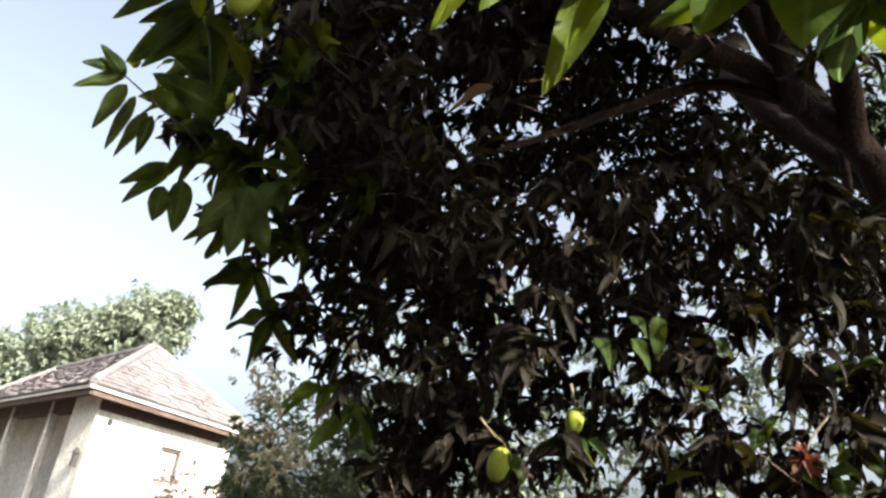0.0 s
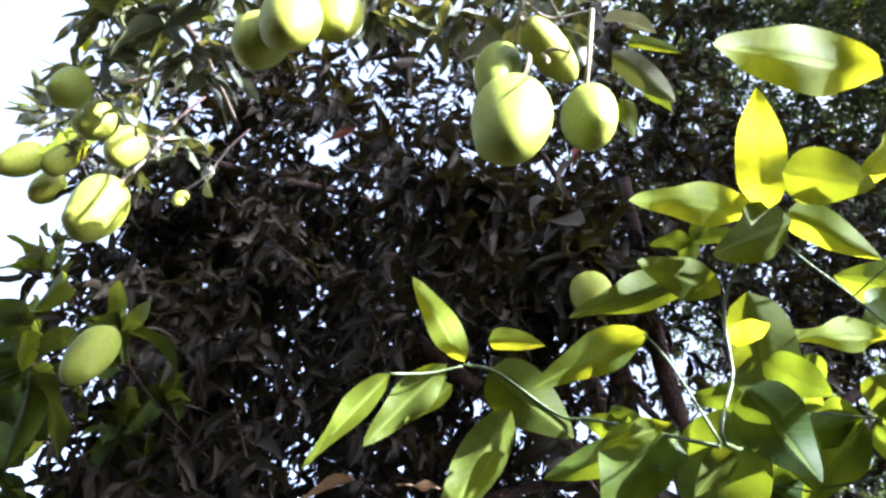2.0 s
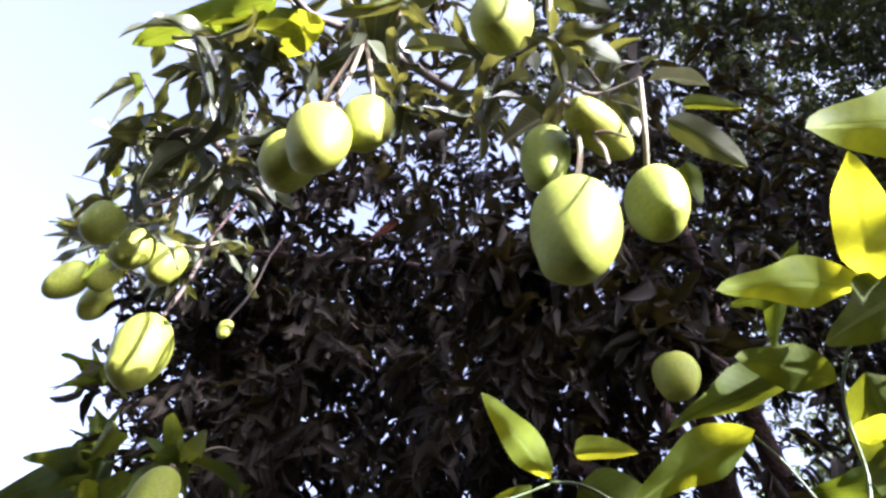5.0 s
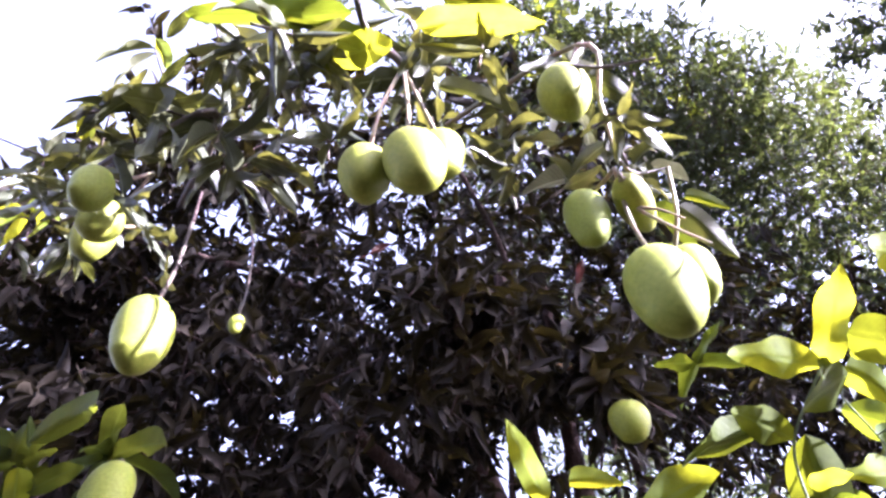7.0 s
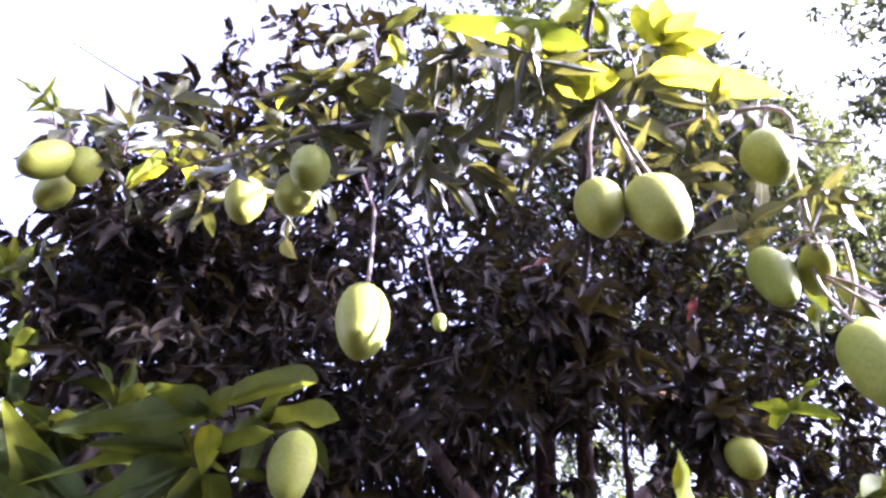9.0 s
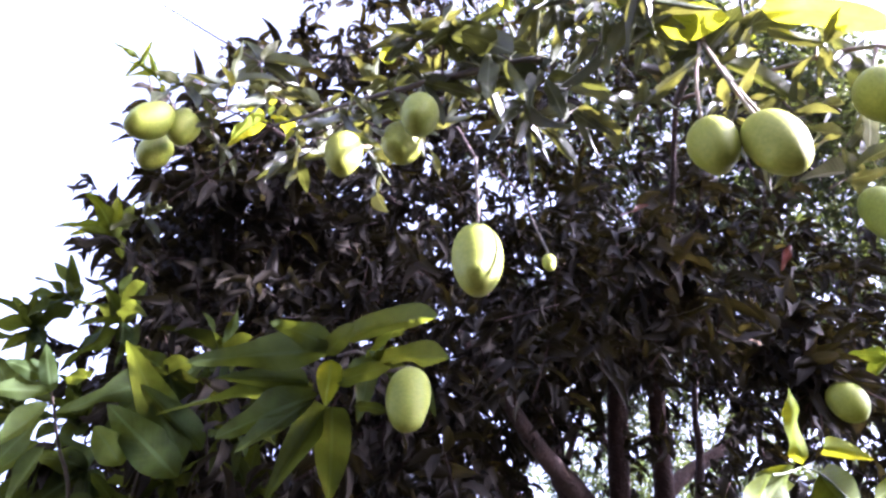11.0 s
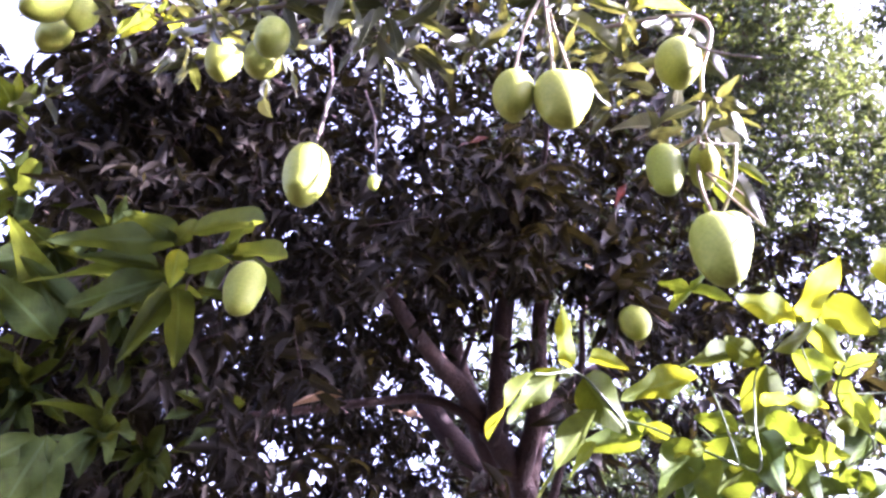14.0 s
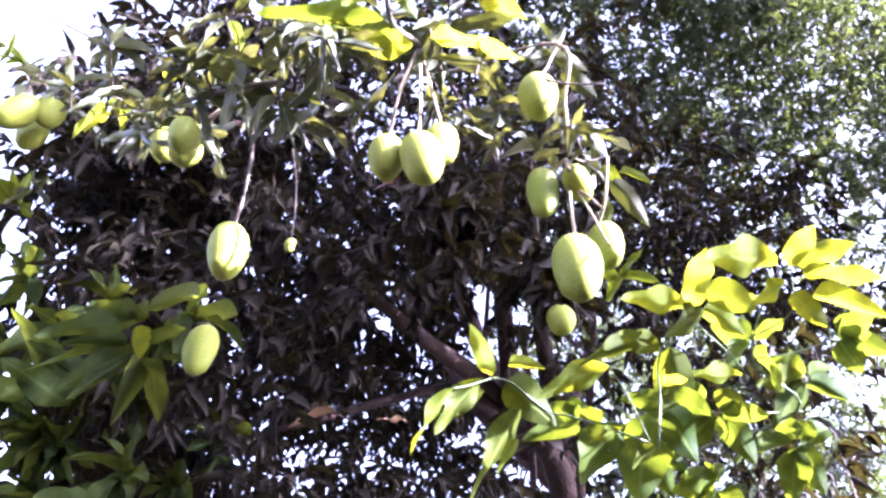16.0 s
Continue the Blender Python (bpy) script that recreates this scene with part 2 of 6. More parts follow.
def mesh_of(name, verts, uv, quads, material):
    """Mesh from arrays of quads."""
    me = bpy.data.meshes.new(name)
    nv, nq = len(verts), len(quads)
    me.vertices.add(nv)
    me.vertices.foreach_set("co", np.asarray(verts, np.float32).ravel())
    me.loops.add(4 * nq)
    me.loops.foreach_set("vertex_index", np.asarray(quads, np.int32).ravel())
    me.polygons.add(nq)
    me.polygons.foreach_set("loop_start", np.arange(0, 4 * nq, 4, dtype=np.int32))
    me.update(calc_edges=True)
    if uv is not None:
        layer = me.uv_layers.new(name="UVMap")
        layer.data.foreach_set("uv", np.asarray(uv, np.float32)[np.asarray(quads).ravel()].ravel())
    smooth(me)
    me.materials.append(material)
    return me


RNG = np.random.default_rng(7)
LEAF_MESHES = {}


def leaf_data(material, variant, droop):
    """Shared unit blades: length 1, width 1, for six shapes and three bends of each."""
    bend = min(2, int(droop / 0.35))
    key = (material.name, variant, bend)
    if key not in LEAF_MESHES:
        fold = (0.25, 0.10, 0.34, 0.18, 0.05, 0.12)[variant]
        twist = (0.2, -0.3, 0.05, 0.45, -0.15, 0.1)[variant]
        tail = (0.66, 0.74, 0.60, 0.70, 0.80, 1.0)[variant]
        v, uv, q = blade(1.0, 1.0, fold, (0.15, 0.5, 0.95)[bend], twist, (0.05, 0.09, 0.035, 0.07, 0.10, 0.06)[variant], 16, 7, tail, 0.4 if variant == 5 else 0.72)
        LEAF_MESHES[key] = mesh_of("leaf", v, uv, q, material)
    return LEAF_MESHES[key]


def leaf(parent, base, tip, width, material, face=None, droop=0.4, variant=None):
    """One leaf of its own from base to tip; face is the way that its upper side looks."""
    base, tip = Vector(base), Vector(tip)
    if variant is None:
        variant = int(RNG.integers(0, 5))
    bend = (0.15, 0.5, 0.95)[min(2, int(droop / 0.35))]
    # chord of the bent blade, to stretch it between its two ends
    n = 40
    cy = sum(math.cos(bend * (k + 0.5) / n) for k in range(n)) / n
    cz = -sum(math.sin(bend * (k + 0.5) / n) for k in range(n)) / n
    reach = (tip - base).length / math.hypot(cy, cz)
    along = (tip - base).normalized()
    up = Vector(face if face is not None else (0, 0, 1))
    side = along.cross(up)
    if side.length < 0.05:
        side = along.cross(Vector((1, 0.3, 0)))
    side.normalize()
    up = side.cross(along)
    a = math.atan2(cz, cy)
    # rotate so that the chord lies along the wanted line
    ahead = along * math.cos(a) - up * math.sin(a)
    top = side.cross(ahead)
    m = Matrix(((side.x, ahead.x, top.x), (side.y, ahead.y, top.y), (side.z, ahead.z, top.z))).to_4x4()
    ob = new("leaf", leaf_data(material, variant, droop))
    ob.parent = parent
    ob.matrix_basis = parent.matrix_basis.inverted() @ Matrix.Translation(base) @ m @ Matrix.Diagonal((width, reach, reach, 1))
    return ob


def whorl(parent, node, way, count, length, width, material, back=0.2):
    """A twig end with a loose ring of single drooping leaves."""
    node, way = Vector(node), Vector(way).normalized()
    side = way.cross(Vector((0.1, 0.2, 1))).normalized()
    over = side.cross(way)
    for k in range(count):
        a = 2 * math.pi * (k + RNG.uniform(-0.3, 0.3)) / count
        lean = RNG.uniform(0.6, 1.3)
        d = way * math.cos(lean) + (side * math.cos(a) + over * math.sin(a)) * math.sin(lean) + Vector((0, 0, -0.35))
        size = length * RNG.uniform(0.65, 1.15)
        base = node - way * RNG.uniform(0, 0.04)
        leaf(parent, base, base + d.normalized() * size, width * RNG.uniform(0.8, 1.15), material,
             Vector((0, 0, 0.9)) + way * 0.4 + Vector([RNG.normal(0, 0.25) for _ in range(3)]), RNG.uniform(0.2, 0.95))
    if back > 0:
        start = node - way * back + Vector((0.05, 0.1, 0.45 * back))
        rod("stem", [start, start.lerp(node, 0.5) + Vector((0, 0, 0.02)), node], 0.003, 0.0016, TWIG, parent, 6, 0.1)


def bezier_points(points, per=6):
    """A smooth line through the points."""
    p = [Vector(q) for q in points]
    p = [2 * p[0] - p[1]] + p + [2 * p[-1] - p[-2]]
    line = []
    for k in range(1, len(p) - 2):
        for s in range(per):
            t = s / per
            a, b, c, d = p[k - 1], p[k], p[k + 1], p[k + 2]
            line.append(0.5 * (2 * b + (c - a) * t + (2 * a - 5 * b + 4 * c - d) * t * t + (3 * b - a - 3 * c + d) * t ** 3))
    line.append(p[-2])
    return line


def tube(bm, points, r0, r1, sides=7, per=6, lumps=0.0, seed=0.0):
    """A tapered, slightly knotty rod along a smooth line, with closed ends."""
    line = bezier_points(points, per)
    rings = []
    side = None
    for k, p in enumerate(line):
        d = (line[min(k + 1, len(line) - 1)] - line[max(k - 1, 0)]).normalized()
        side = (Vector((0.31, 0.9, 0.12)) if side is None else side)
        side = (side - d * side.dot(d)).normalized()
        other = d.cross(side)
        f = k / (len(line) - 1)
        r = r0 + (r1 - r0) * f
        ring = []
        for s in range(sides):
            a = 2 * math.pi * s / sides
            rr = r * (1 + lumps * noise.noise(Vector((p.x * 6 + math.cos(a), p.y * 6 + math.sin(a), p.z * 4 + seed))))
            ring.append(bm.verts.new(p + side * math.cos(a) * rr + other * math.sin(a) * rr))
        rings.append(ring)
    for a, b in zip(rings, rings[1:]):
        for s in range(sides):
            bm.faces.new((a[s], a[(s + 1) % sides], b[(s + 1) % sides], b[s])).smooth = True
    bm.faces.new(rings[0][::-1])
    bm.faces.new(rings[-1])
    return bm


def rod(name, points, r0, r1, material, parent, sides=7, lumps=0.15, label=""):
    return part(name, tube(bmesh.new(), points, r0, r1, sides, 6, lumps), material, parent, label)


def box(bm, m, sx, sy, sz):
    r = bmesh.ops.create_cube(bm, size=1.0, matrix=m @ Matrix.Diagonal((sx, sy, sz, 1)))
    return r["verts"]


def foliage(name, nodes, ways, per_node, length, width, material, parent, rng, rows=5, spread=1.0, hang=0.5, twig=0.0, bends=((0.5, 0.25), (0.9, -0.35), (1.4, 0.15))):
    """Rosettes of leaves at twig ends, joined into one mesh. nodes, ways: place and outward direction of each twig end."""
    n = len(nodes)
    shapes = [blade(1, 1, 0.25, d, tw, 0.05, rows, 3) for d, tw in bends]
    tv, tuv, tq = shapes[0]
    idx = np.repeat(np.arange(n), per_node)
    total = len(idx)
    w = ways[idx] / np.linalg.norm(ways[idx], axis=1, keepdims=True)
    ref = np.where(np.abs(w[:, 2:3]) < 0.9, [[0, 0, 1.0]], [[1.0, 0, 0]])
    a = np.cross(w, ref)
    a /= np.linalg.norm(a, axis=1, keepdims=True)
    b = np.cross(w, a)
    phi = rng.uniform(0, 2 * np.pi, total)
    open_ = rng.uniform(0.5, 1.35, total) * spread
    along = w * np.cos(open_)[:, None] + (a * np.cos(phi)[:, None] + b * np.sin(phi)[:, None]) * np.sin(open_)[:, None]
    along[:, 2] -= hang * rng.uniform(0.3, 1.2, total)
    along /= np.linalg.norm(along, axis=1, keepdims=True)
    up = np.array([[0, 0, 0.8]]) + rng.normal(0, 0.6, (total, 3)) + 0.3 * w
    side = np.cross(along, up)
    side /= np.linalg.norm(side, axis=1, keepdims=True) + 1e-9
    top = np.cross(side, along)
    ln = length * rng.uniform(0.6, 1.15, total)
    wd = width * rng.uniform(0.75, 1.15, total)
    base = nodes[idx] - w * (rng.uniform(0, 1.3, total) ** 1.5 * length)[:, None]
    pick = rng.integers(0, 3, total)
    tvs = np.stack([s[0] for s in shapes])[pick]
    co = base[:, None, :] + tvs[..., 0:1] * (side * wd[:, None])[:, None] + tvs[..., 1:2] * (along * ln[:, None])[:, None] + tvs[..., 2:3] * (top * ln[:, None])[:, None]
    quads = tq[None] + (np.arange(total) * len(tv))[:, None, None]
    ob = new(name, mesh_of(name, co.reshape(-1, 3), np.tile(tuv, (total, 1)), quads.reshape(-1, 4), material))
    ob.parent = parent
    ob["kind"] = "stuff"
    if twig > 0:
        # three-sided twig behind each rosette
        back = nodes - ways / np.linalg.norm(ways, axis=1, keepdims=True) * twig * rng.uniform(0.6, 1.4, (n, 1)) + np.array([0, 0, -0.25 * twig])
        d = nodes - back
        s1 = np.cross(d, [[0.2, 0.3, 1.0]])
        s1 /= np.linalg.norm(s1, axis=1, keepdims=True) + 1e-9
        s2 = np.cross(d, s1)
        s2 /= np.linalg.norm(s2, axis=1, keepdims=True) + 1e-9
        ring = np.stack([s1, -0.5 * s1 + 0.87 * s2, -0.5 * s1 - 0.87 * s2], 1)
        co = np.concatenate([back[:, None] + ring * 0.0028, nodes[:, None] + ring * 0.0015], 1)
        tq3 = np.array([[0, 1, 4, 3], [1, 2, 5, 4], [2, 0, 3, 5]])
        quads = tq3[None] + (np.arange(n) * 6)[:, None, None]
        tw = new("twig", mesh_of("twig", co.reshape(-1, 3), None, quads.reshape(-1, 4), BARK))
        tw.parent = parent
        tw["kind"] = "stuff"
    return ob


def shell(rng, n, centre, radii, inner, low=-1.0, high=1.0):
    """Points in the outer part of an ellipsoid, uneven in clumps, and their outward ways."""
    pts, ways = [], []
    while len(pts) < n:
        d = rng.normal(size=3)
        d /= np.linalg.norm(d)
        if not low <= d[2] <= high:
            continue
        bulge = 1 + 0.13 * noise.noise(Vector(d * 2.3) + Vector(centre)) + 0.10 * noise.noise(Vector(d * 5.5) + Vector(centre))
        r = rng.uniform(inner ** 2, 1) ** 0.5 * bulge
        p = np.array(centre) + d * r * np.array(radii)
        if noise.noise(Vector(p * 1.7)) + rng.uniform(-0.5, 0.5) < -0.42:
            continue
        pts.append(p)
        ways.append(d * np.array([1, 1, 0.6]) + np.array([0, 0, 0.35]) + rng.normal(0, 0.35, 3))
    return np.array(pts), np.array(ways)


# ---------------------------------------------------------------- ground
def ground():
    bm = bmesh.new()
    rings = [0, 2, 4, 7, 11, 17, 27, 45, 90, 250, 900]
    grid = []
    for r in rings:
        row = []
        for k in range(48):
            a = 2 * math.pi * k / 48
            x, y = r * math.cos(a), r * math.sin(a) + 4
            z = 0.06 * noise.noise(Vector((x * 0.35, y * 0.35, 0))) if r < 40 else 0
            row.append(bm.verts.new((x, y, z)))
        grid.append(row)
    bmesh.ops.remove_doubles(bm, verts=grid[0], dist=0.001)
    bm.verts.ensure_lookup_table()
    centre = [v for v in grid[0] if v.is_valid][0]
    for k in range(48):
        bm.faces.new((centre, grid[1][k], grid[1][(k + 1) % 48])).smooth = True
    for a, b in zip(grid[1:], grid[2:]):
        for k in range(48):
            bm.faces.new((a[k], b[k], b[(k + 1) % 48], a[(k + 1) % 48])).smooth = True
    return tagged(obj_from("ground", bm, EARTH), "dry brown earth with sparse green patches", "ground", kind="structure")


ground()


def unseen_south_wall():
    """Plain dark unseen wall behind the path, added to cut sky and bounced light."""
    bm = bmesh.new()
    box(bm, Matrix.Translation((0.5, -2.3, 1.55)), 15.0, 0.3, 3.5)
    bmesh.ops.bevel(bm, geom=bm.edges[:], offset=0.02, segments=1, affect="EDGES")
    return tagged(obj_from("unseen_wall_south", bm, UNSEEN_WALL), "unseen plain dark wall added to cut bounced light", "wall", kind="structure")


unseen_south_wall()


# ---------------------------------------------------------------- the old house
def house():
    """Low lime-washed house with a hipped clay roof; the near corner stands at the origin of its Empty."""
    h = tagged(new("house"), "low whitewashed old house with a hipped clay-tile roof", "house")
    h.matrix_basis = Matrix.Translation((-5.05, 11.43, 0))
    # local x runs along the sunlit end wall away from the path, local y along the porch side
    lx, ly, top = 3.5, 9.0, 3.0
    bm = bmesh.new()
    # end wall with two small openings
    def wall_with_holes(length, height, thick, holes):
        xs = sorted({0.0, length, *[v for hh in holes for v in (hh[0], hh[2])]})
        zs = sorted({0.0, height, *[v for hh in holes for v in (hh[1], hh[3])]})
        for x0, x1 in zip(xs, xs[1:]):
            for z0, z1 in zip(zs, zs[1:]):
                if any(a <= (x0 + x1) / 2 <= c and b <= (z0 + z1) / 2 <= d for a, b, c, d in holes):
                    continue
                box(bm, Matrix.Translation(((x0 + x1) / 2, thick / 2, (z0 + z1) / 2)), x1 - x0, thick, z1 - z0)
        bmesh.ops.remove_doubles(bm, verts=bm.verts, dist=0.0005)
    wall_with_holes(lx, top, 0.35, [(1.6, 1.85, 2.15, 2.45), (0.25, 0.55, 0.95, 1.3)])
    part("end_wall", bm, PLASTER, h, "sunlit whitewashed plaster end wall")
    bm = bmesh.new()
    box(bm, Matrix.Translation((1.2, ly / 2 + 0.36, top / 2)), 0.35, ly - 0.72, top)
    part("porch_wall", bm, PORCH_SHADE, h, "porch wall in limewash darkened for the porch shade")
    bm = bmesh.new()
    box(bm, Matrix.Translation((lx - 0.18, ly / 2 + 0.36, top / 2)), 0.35, ly - 0.72, top)
    part("back_wall", bm, PLASTER, h)
    bm = bmesh.new()
    box(bm, Matrix.Translation((lx / 2, ly - 0.18, top / 2)), lx, 0.34, top)
    part("far_wall", bm, PLASTER, h)
    bm = bmesh.new()
    box(bm, Matrix.Translation((0.17, 0.80, top / 2)), 0.34, 0.88, top)
    bmesh.ops.bevel(bm, geom=bm.edges[:], offset=0.012, segments=1, affect="EDGES")
    part("corner_pier", bm, PLASTER, h, "whitewashed corner pier of the porch")
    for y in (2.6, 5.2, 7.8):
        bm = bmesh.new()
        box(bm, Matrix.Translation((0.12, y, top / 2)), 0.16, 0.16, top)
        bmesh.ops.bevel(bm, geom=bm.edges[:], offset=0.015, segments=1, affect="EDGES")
        part("post", bm, PORCH_SHADE, h)
    for x, z, w, hh in ((1.875, 2.15, 0.55, 0.6), (0.6, 0.925, 0.7, 0.75)):
        bm = bmesh.new()
        for dx in (-w / 2 + 0.03, w / 2 - 0.03):
            box(bm, Matrix.Translation((x + dx, 0.1, z)), 0.06, 0.09, hh)
        for dz in (-hh / 2 + 0.03, hh / 2 - 0.03):
            box(bm, Matrix.Translation((x, 0.1, z + dz)), w, 0.10, 0.06)
        win = part("window", bm, TIMBER, h, "small timber-framed window")
        bm = bmesh.new()
        box(bm, Matrix.Translation((x, 0.13, z)), w - 0.1, 0.03, hh - 0.1)
        part("shutter", bm, FASCIA, win)
    # dark timber strips under the eaves, put in for the eave shadow
    for m, sx, sy in ((Matrix.Translation((lx / 2, -0.012, top - 0.13)), lx, 0.03), (Matrix.Translation((0.12, ly / 2, top - 0.10)), 0.14, ly)):
        bm = bmesh.new()
        box(bm, m, sx, sy, 0.25)
        bmesh.ops.bevel(bm, geom=bm.edges[:], offset=0.006, segments=1, affect="EDGES")
        part("eave_shade_strip", bm, TIMBER, h)
    # wall lamp on the corner
    bm = bmesh.new()
    box(bm, Matrix.Translation((-0.07, 0.2, 1.95)), 0.1, 0.09, 0.2)
    bmesh.ops.create_cone(bm, segments=8, radius1=0.09, radius2=0.02, depth=0.09, matrix=Matrix.Translation((-0.08, 0.2, 2.1)), cap_ends=True)
    part("wall_lamp", bm, IRON, h, "small dark lamp fixed to the wall corner")
    # round wall vents
    for x, z in ((0.3, 2.6), (2.55, 2.3)):
        bm = bmesh.new()
        bmesh.ops.create_cone(bm, segments=10, radius1=0.06, radius2=0.06, depth=0.05, matrix=Matrix.Translation((x, -0.004, z)) @ Matrix.Rotation(math.pi / 2, 4, "X"), cap_ends=True)
        part("vent", bm, IRON, h)
    # hipped roof body under the tiles
    over, rise = 0.45, 1.32
    x0, x1, y0, y1 = -over, lx + over, -over, ly + over
    mx = x0 + 1.95
    a, b, c, d = (x0, y0, top), (x1, y0, top), (x1, y1, top), (x0, y1, top)
    r0, r1 = (mx, y0 + 1.95, top + rise), (mx, y1 - 1.95, top + rise)
    bm = bmesh.new()
    vs = [bm.verts.new(p) for p in (a, b, c, d, r0, r1)]
    for f in ((0, 1, 4), (1, 2, 5, 4), (2, 3, 5), (3, 0, 4, 5), (3, 2, 1, 0)):
        bm.faces.new([vs[k] for k in f])
    roof = part("roof", bm, TIMBER, h, "hipped roof of weathered reddish clay tiles")
    # fascia boards under the eaves
    for p, q in ((a, b), (b, c), (c, d), (d, a)):
        p, q = Vector(p), Vector(q)
        e = (q - p)
        bm = bmesh.new()
        out = Vector((e.y, -e.x, 0)).normalized()
        m = Matrix.Translation((p + q) / 2 + out * 0.015 + Vector((0, 0, -0.02))) @ Matrix.Rotation(math.atan2(e.y, e.x), 4, "Z")
        box(bm, m, e.length + 0.05, 0.03, 0.045)
        part("fascia", bm, FASCIA, roof)
        bm = bmesh.new()
        box(bm, Matrix.Translation(-out * 0.06 + Vector((0, 0, -0.075))) @ m, e.length - 0.1, 0.05, 0.07)
        part("soffit_board", bm, TIMBER, roof)
    # tile courses on each slope, joined
    bm = bmesh.new()
    rng = random.Random(3)
    for lo0, lo1, hi0, hi1 in ((a, b, r0, r0), (d, a, r1, r0), (b, c, r0, r1)):
        p, q, lo0, lo1, hi0, hi1 = (Vector(v) for v in (lo0, lo1, lo0, lo1, hi0, hi1))
        up = (hi0 + hi1) / 2 - (lo0 + lo1) / 2
        nrm = (q - p).cross(up).normalized()
        courses = 18
        for k in range(courses):
            f = k / courses
            l, r = lo0.lerp(hi0, f), lo1.lerp(hi1, f)
            n = max(1, int((r - l).length / 0.26))
            stepv = up / courses
            for j in range(n):
                c0 = l.lerp(r, (j + 0.5) / n) + stepv * 0.5 + nrm * (0.035 + 0.02 * rng.random())
                wv = (r - l) / n
                yv = stepv * 1.12 - nrm * 0.02
                m = Matrix((wv * 0.95, yv, nrm * 0.03)).transposed().to_4x4()
                m.translation = c0
                bmesh.ops.create_cube(bm, size=1.0, matrix=m)
    tiles = part("tiles", bm, CLAY, roof)
    tiles["kind"] = "stuff"
    # hip and ridge caps
    for p, q in ((a, r0), (b, r0), (r0, r1), (d, r1)):
        rod("ridge_cap", [Vector(p) + Vector((0, 0, 0.05)), (Vector(p) + Vector(q)) / 2 + Vector((0, 0, 0.06)), Vector(q) + Vector((0, 0, 0.06))], 0.09, 0.09, CLAY, roof, 6, 0.1)
    # the old plan is out of square: both sides run off at their own angles
    plan = Matrix(((0.392, -0.668, 0, 0), (0.920, 0.744, 0, 0), (0, 0, 1, 0), (0, 0, 0, 1)))
    for ob in h.children_recursive:
        ob.data.transform(plan)
    return h


house()


# ---------------------------------------------------------------- trees
def rooted_tree(name, label, foot, crowns, nodes, per_node, length, width, material, seed, height, girth, rows=4, hang=0.3, twig=0.25, bark=None):
    """A background tree: trunk, limbs to each part of the crown, and a crown of single leaves."""
    rng = np.random.default_rng(seed)
    t = tagged(new(name), label, "tree")
    foot = Vector(foot)
    mid = Vector((sum(c[0][0] for c in crowns) / len(crowns), sum(c[0][1] for c in crowns) / len(crowns), height))
    fork = foot.lerp(mid, 0.55)
    rod("trunk", [foot - Vector((0, 0, 0.2)), foot.lerp(fork, 0.5) + Vector((0.05, -0.04, 0)), fork], girth, girth * 0.7, bark or BARK, t, 10, 0.3)
    for k, (centre, radii, share) in enumerate(crowns):
        c = Vector(centre)
        near = min((Vector(q[0]) for q in crowns[:max(k, 1)] if q[2] > 0.09), key=lambda q: (q - c).length)
        if bark and (near - c).length > 0.5:
            # outer parts of the crown are carried by thin limbs from the inner ones
            bend = near.lerp(c, 0.5) + Vector((0.1, 0.15, 0.2))
            rod("limb", [near, bend, c + Vector((0, 0, radii[2] * 0.2))], girth * 0.22, girth * 0.06, bark, t, 6, 0.3)
        else:
            rod("limb", [fork, fork.lerp(c, 0.5) + Vector((0, 0, -0.15)), c + Vector((0, 0, radii[2] * 0.3))], girth * 0.4, girth * 0.1, bark or BARK, t, 7, 0.3)
        p, w = shell(rng, int(nodes * share), centre, radii, 0.35)
        foliage("crown", p, w, per_node, length, width, material, t, rng, rows, 1.0, hang, twig)
    return t

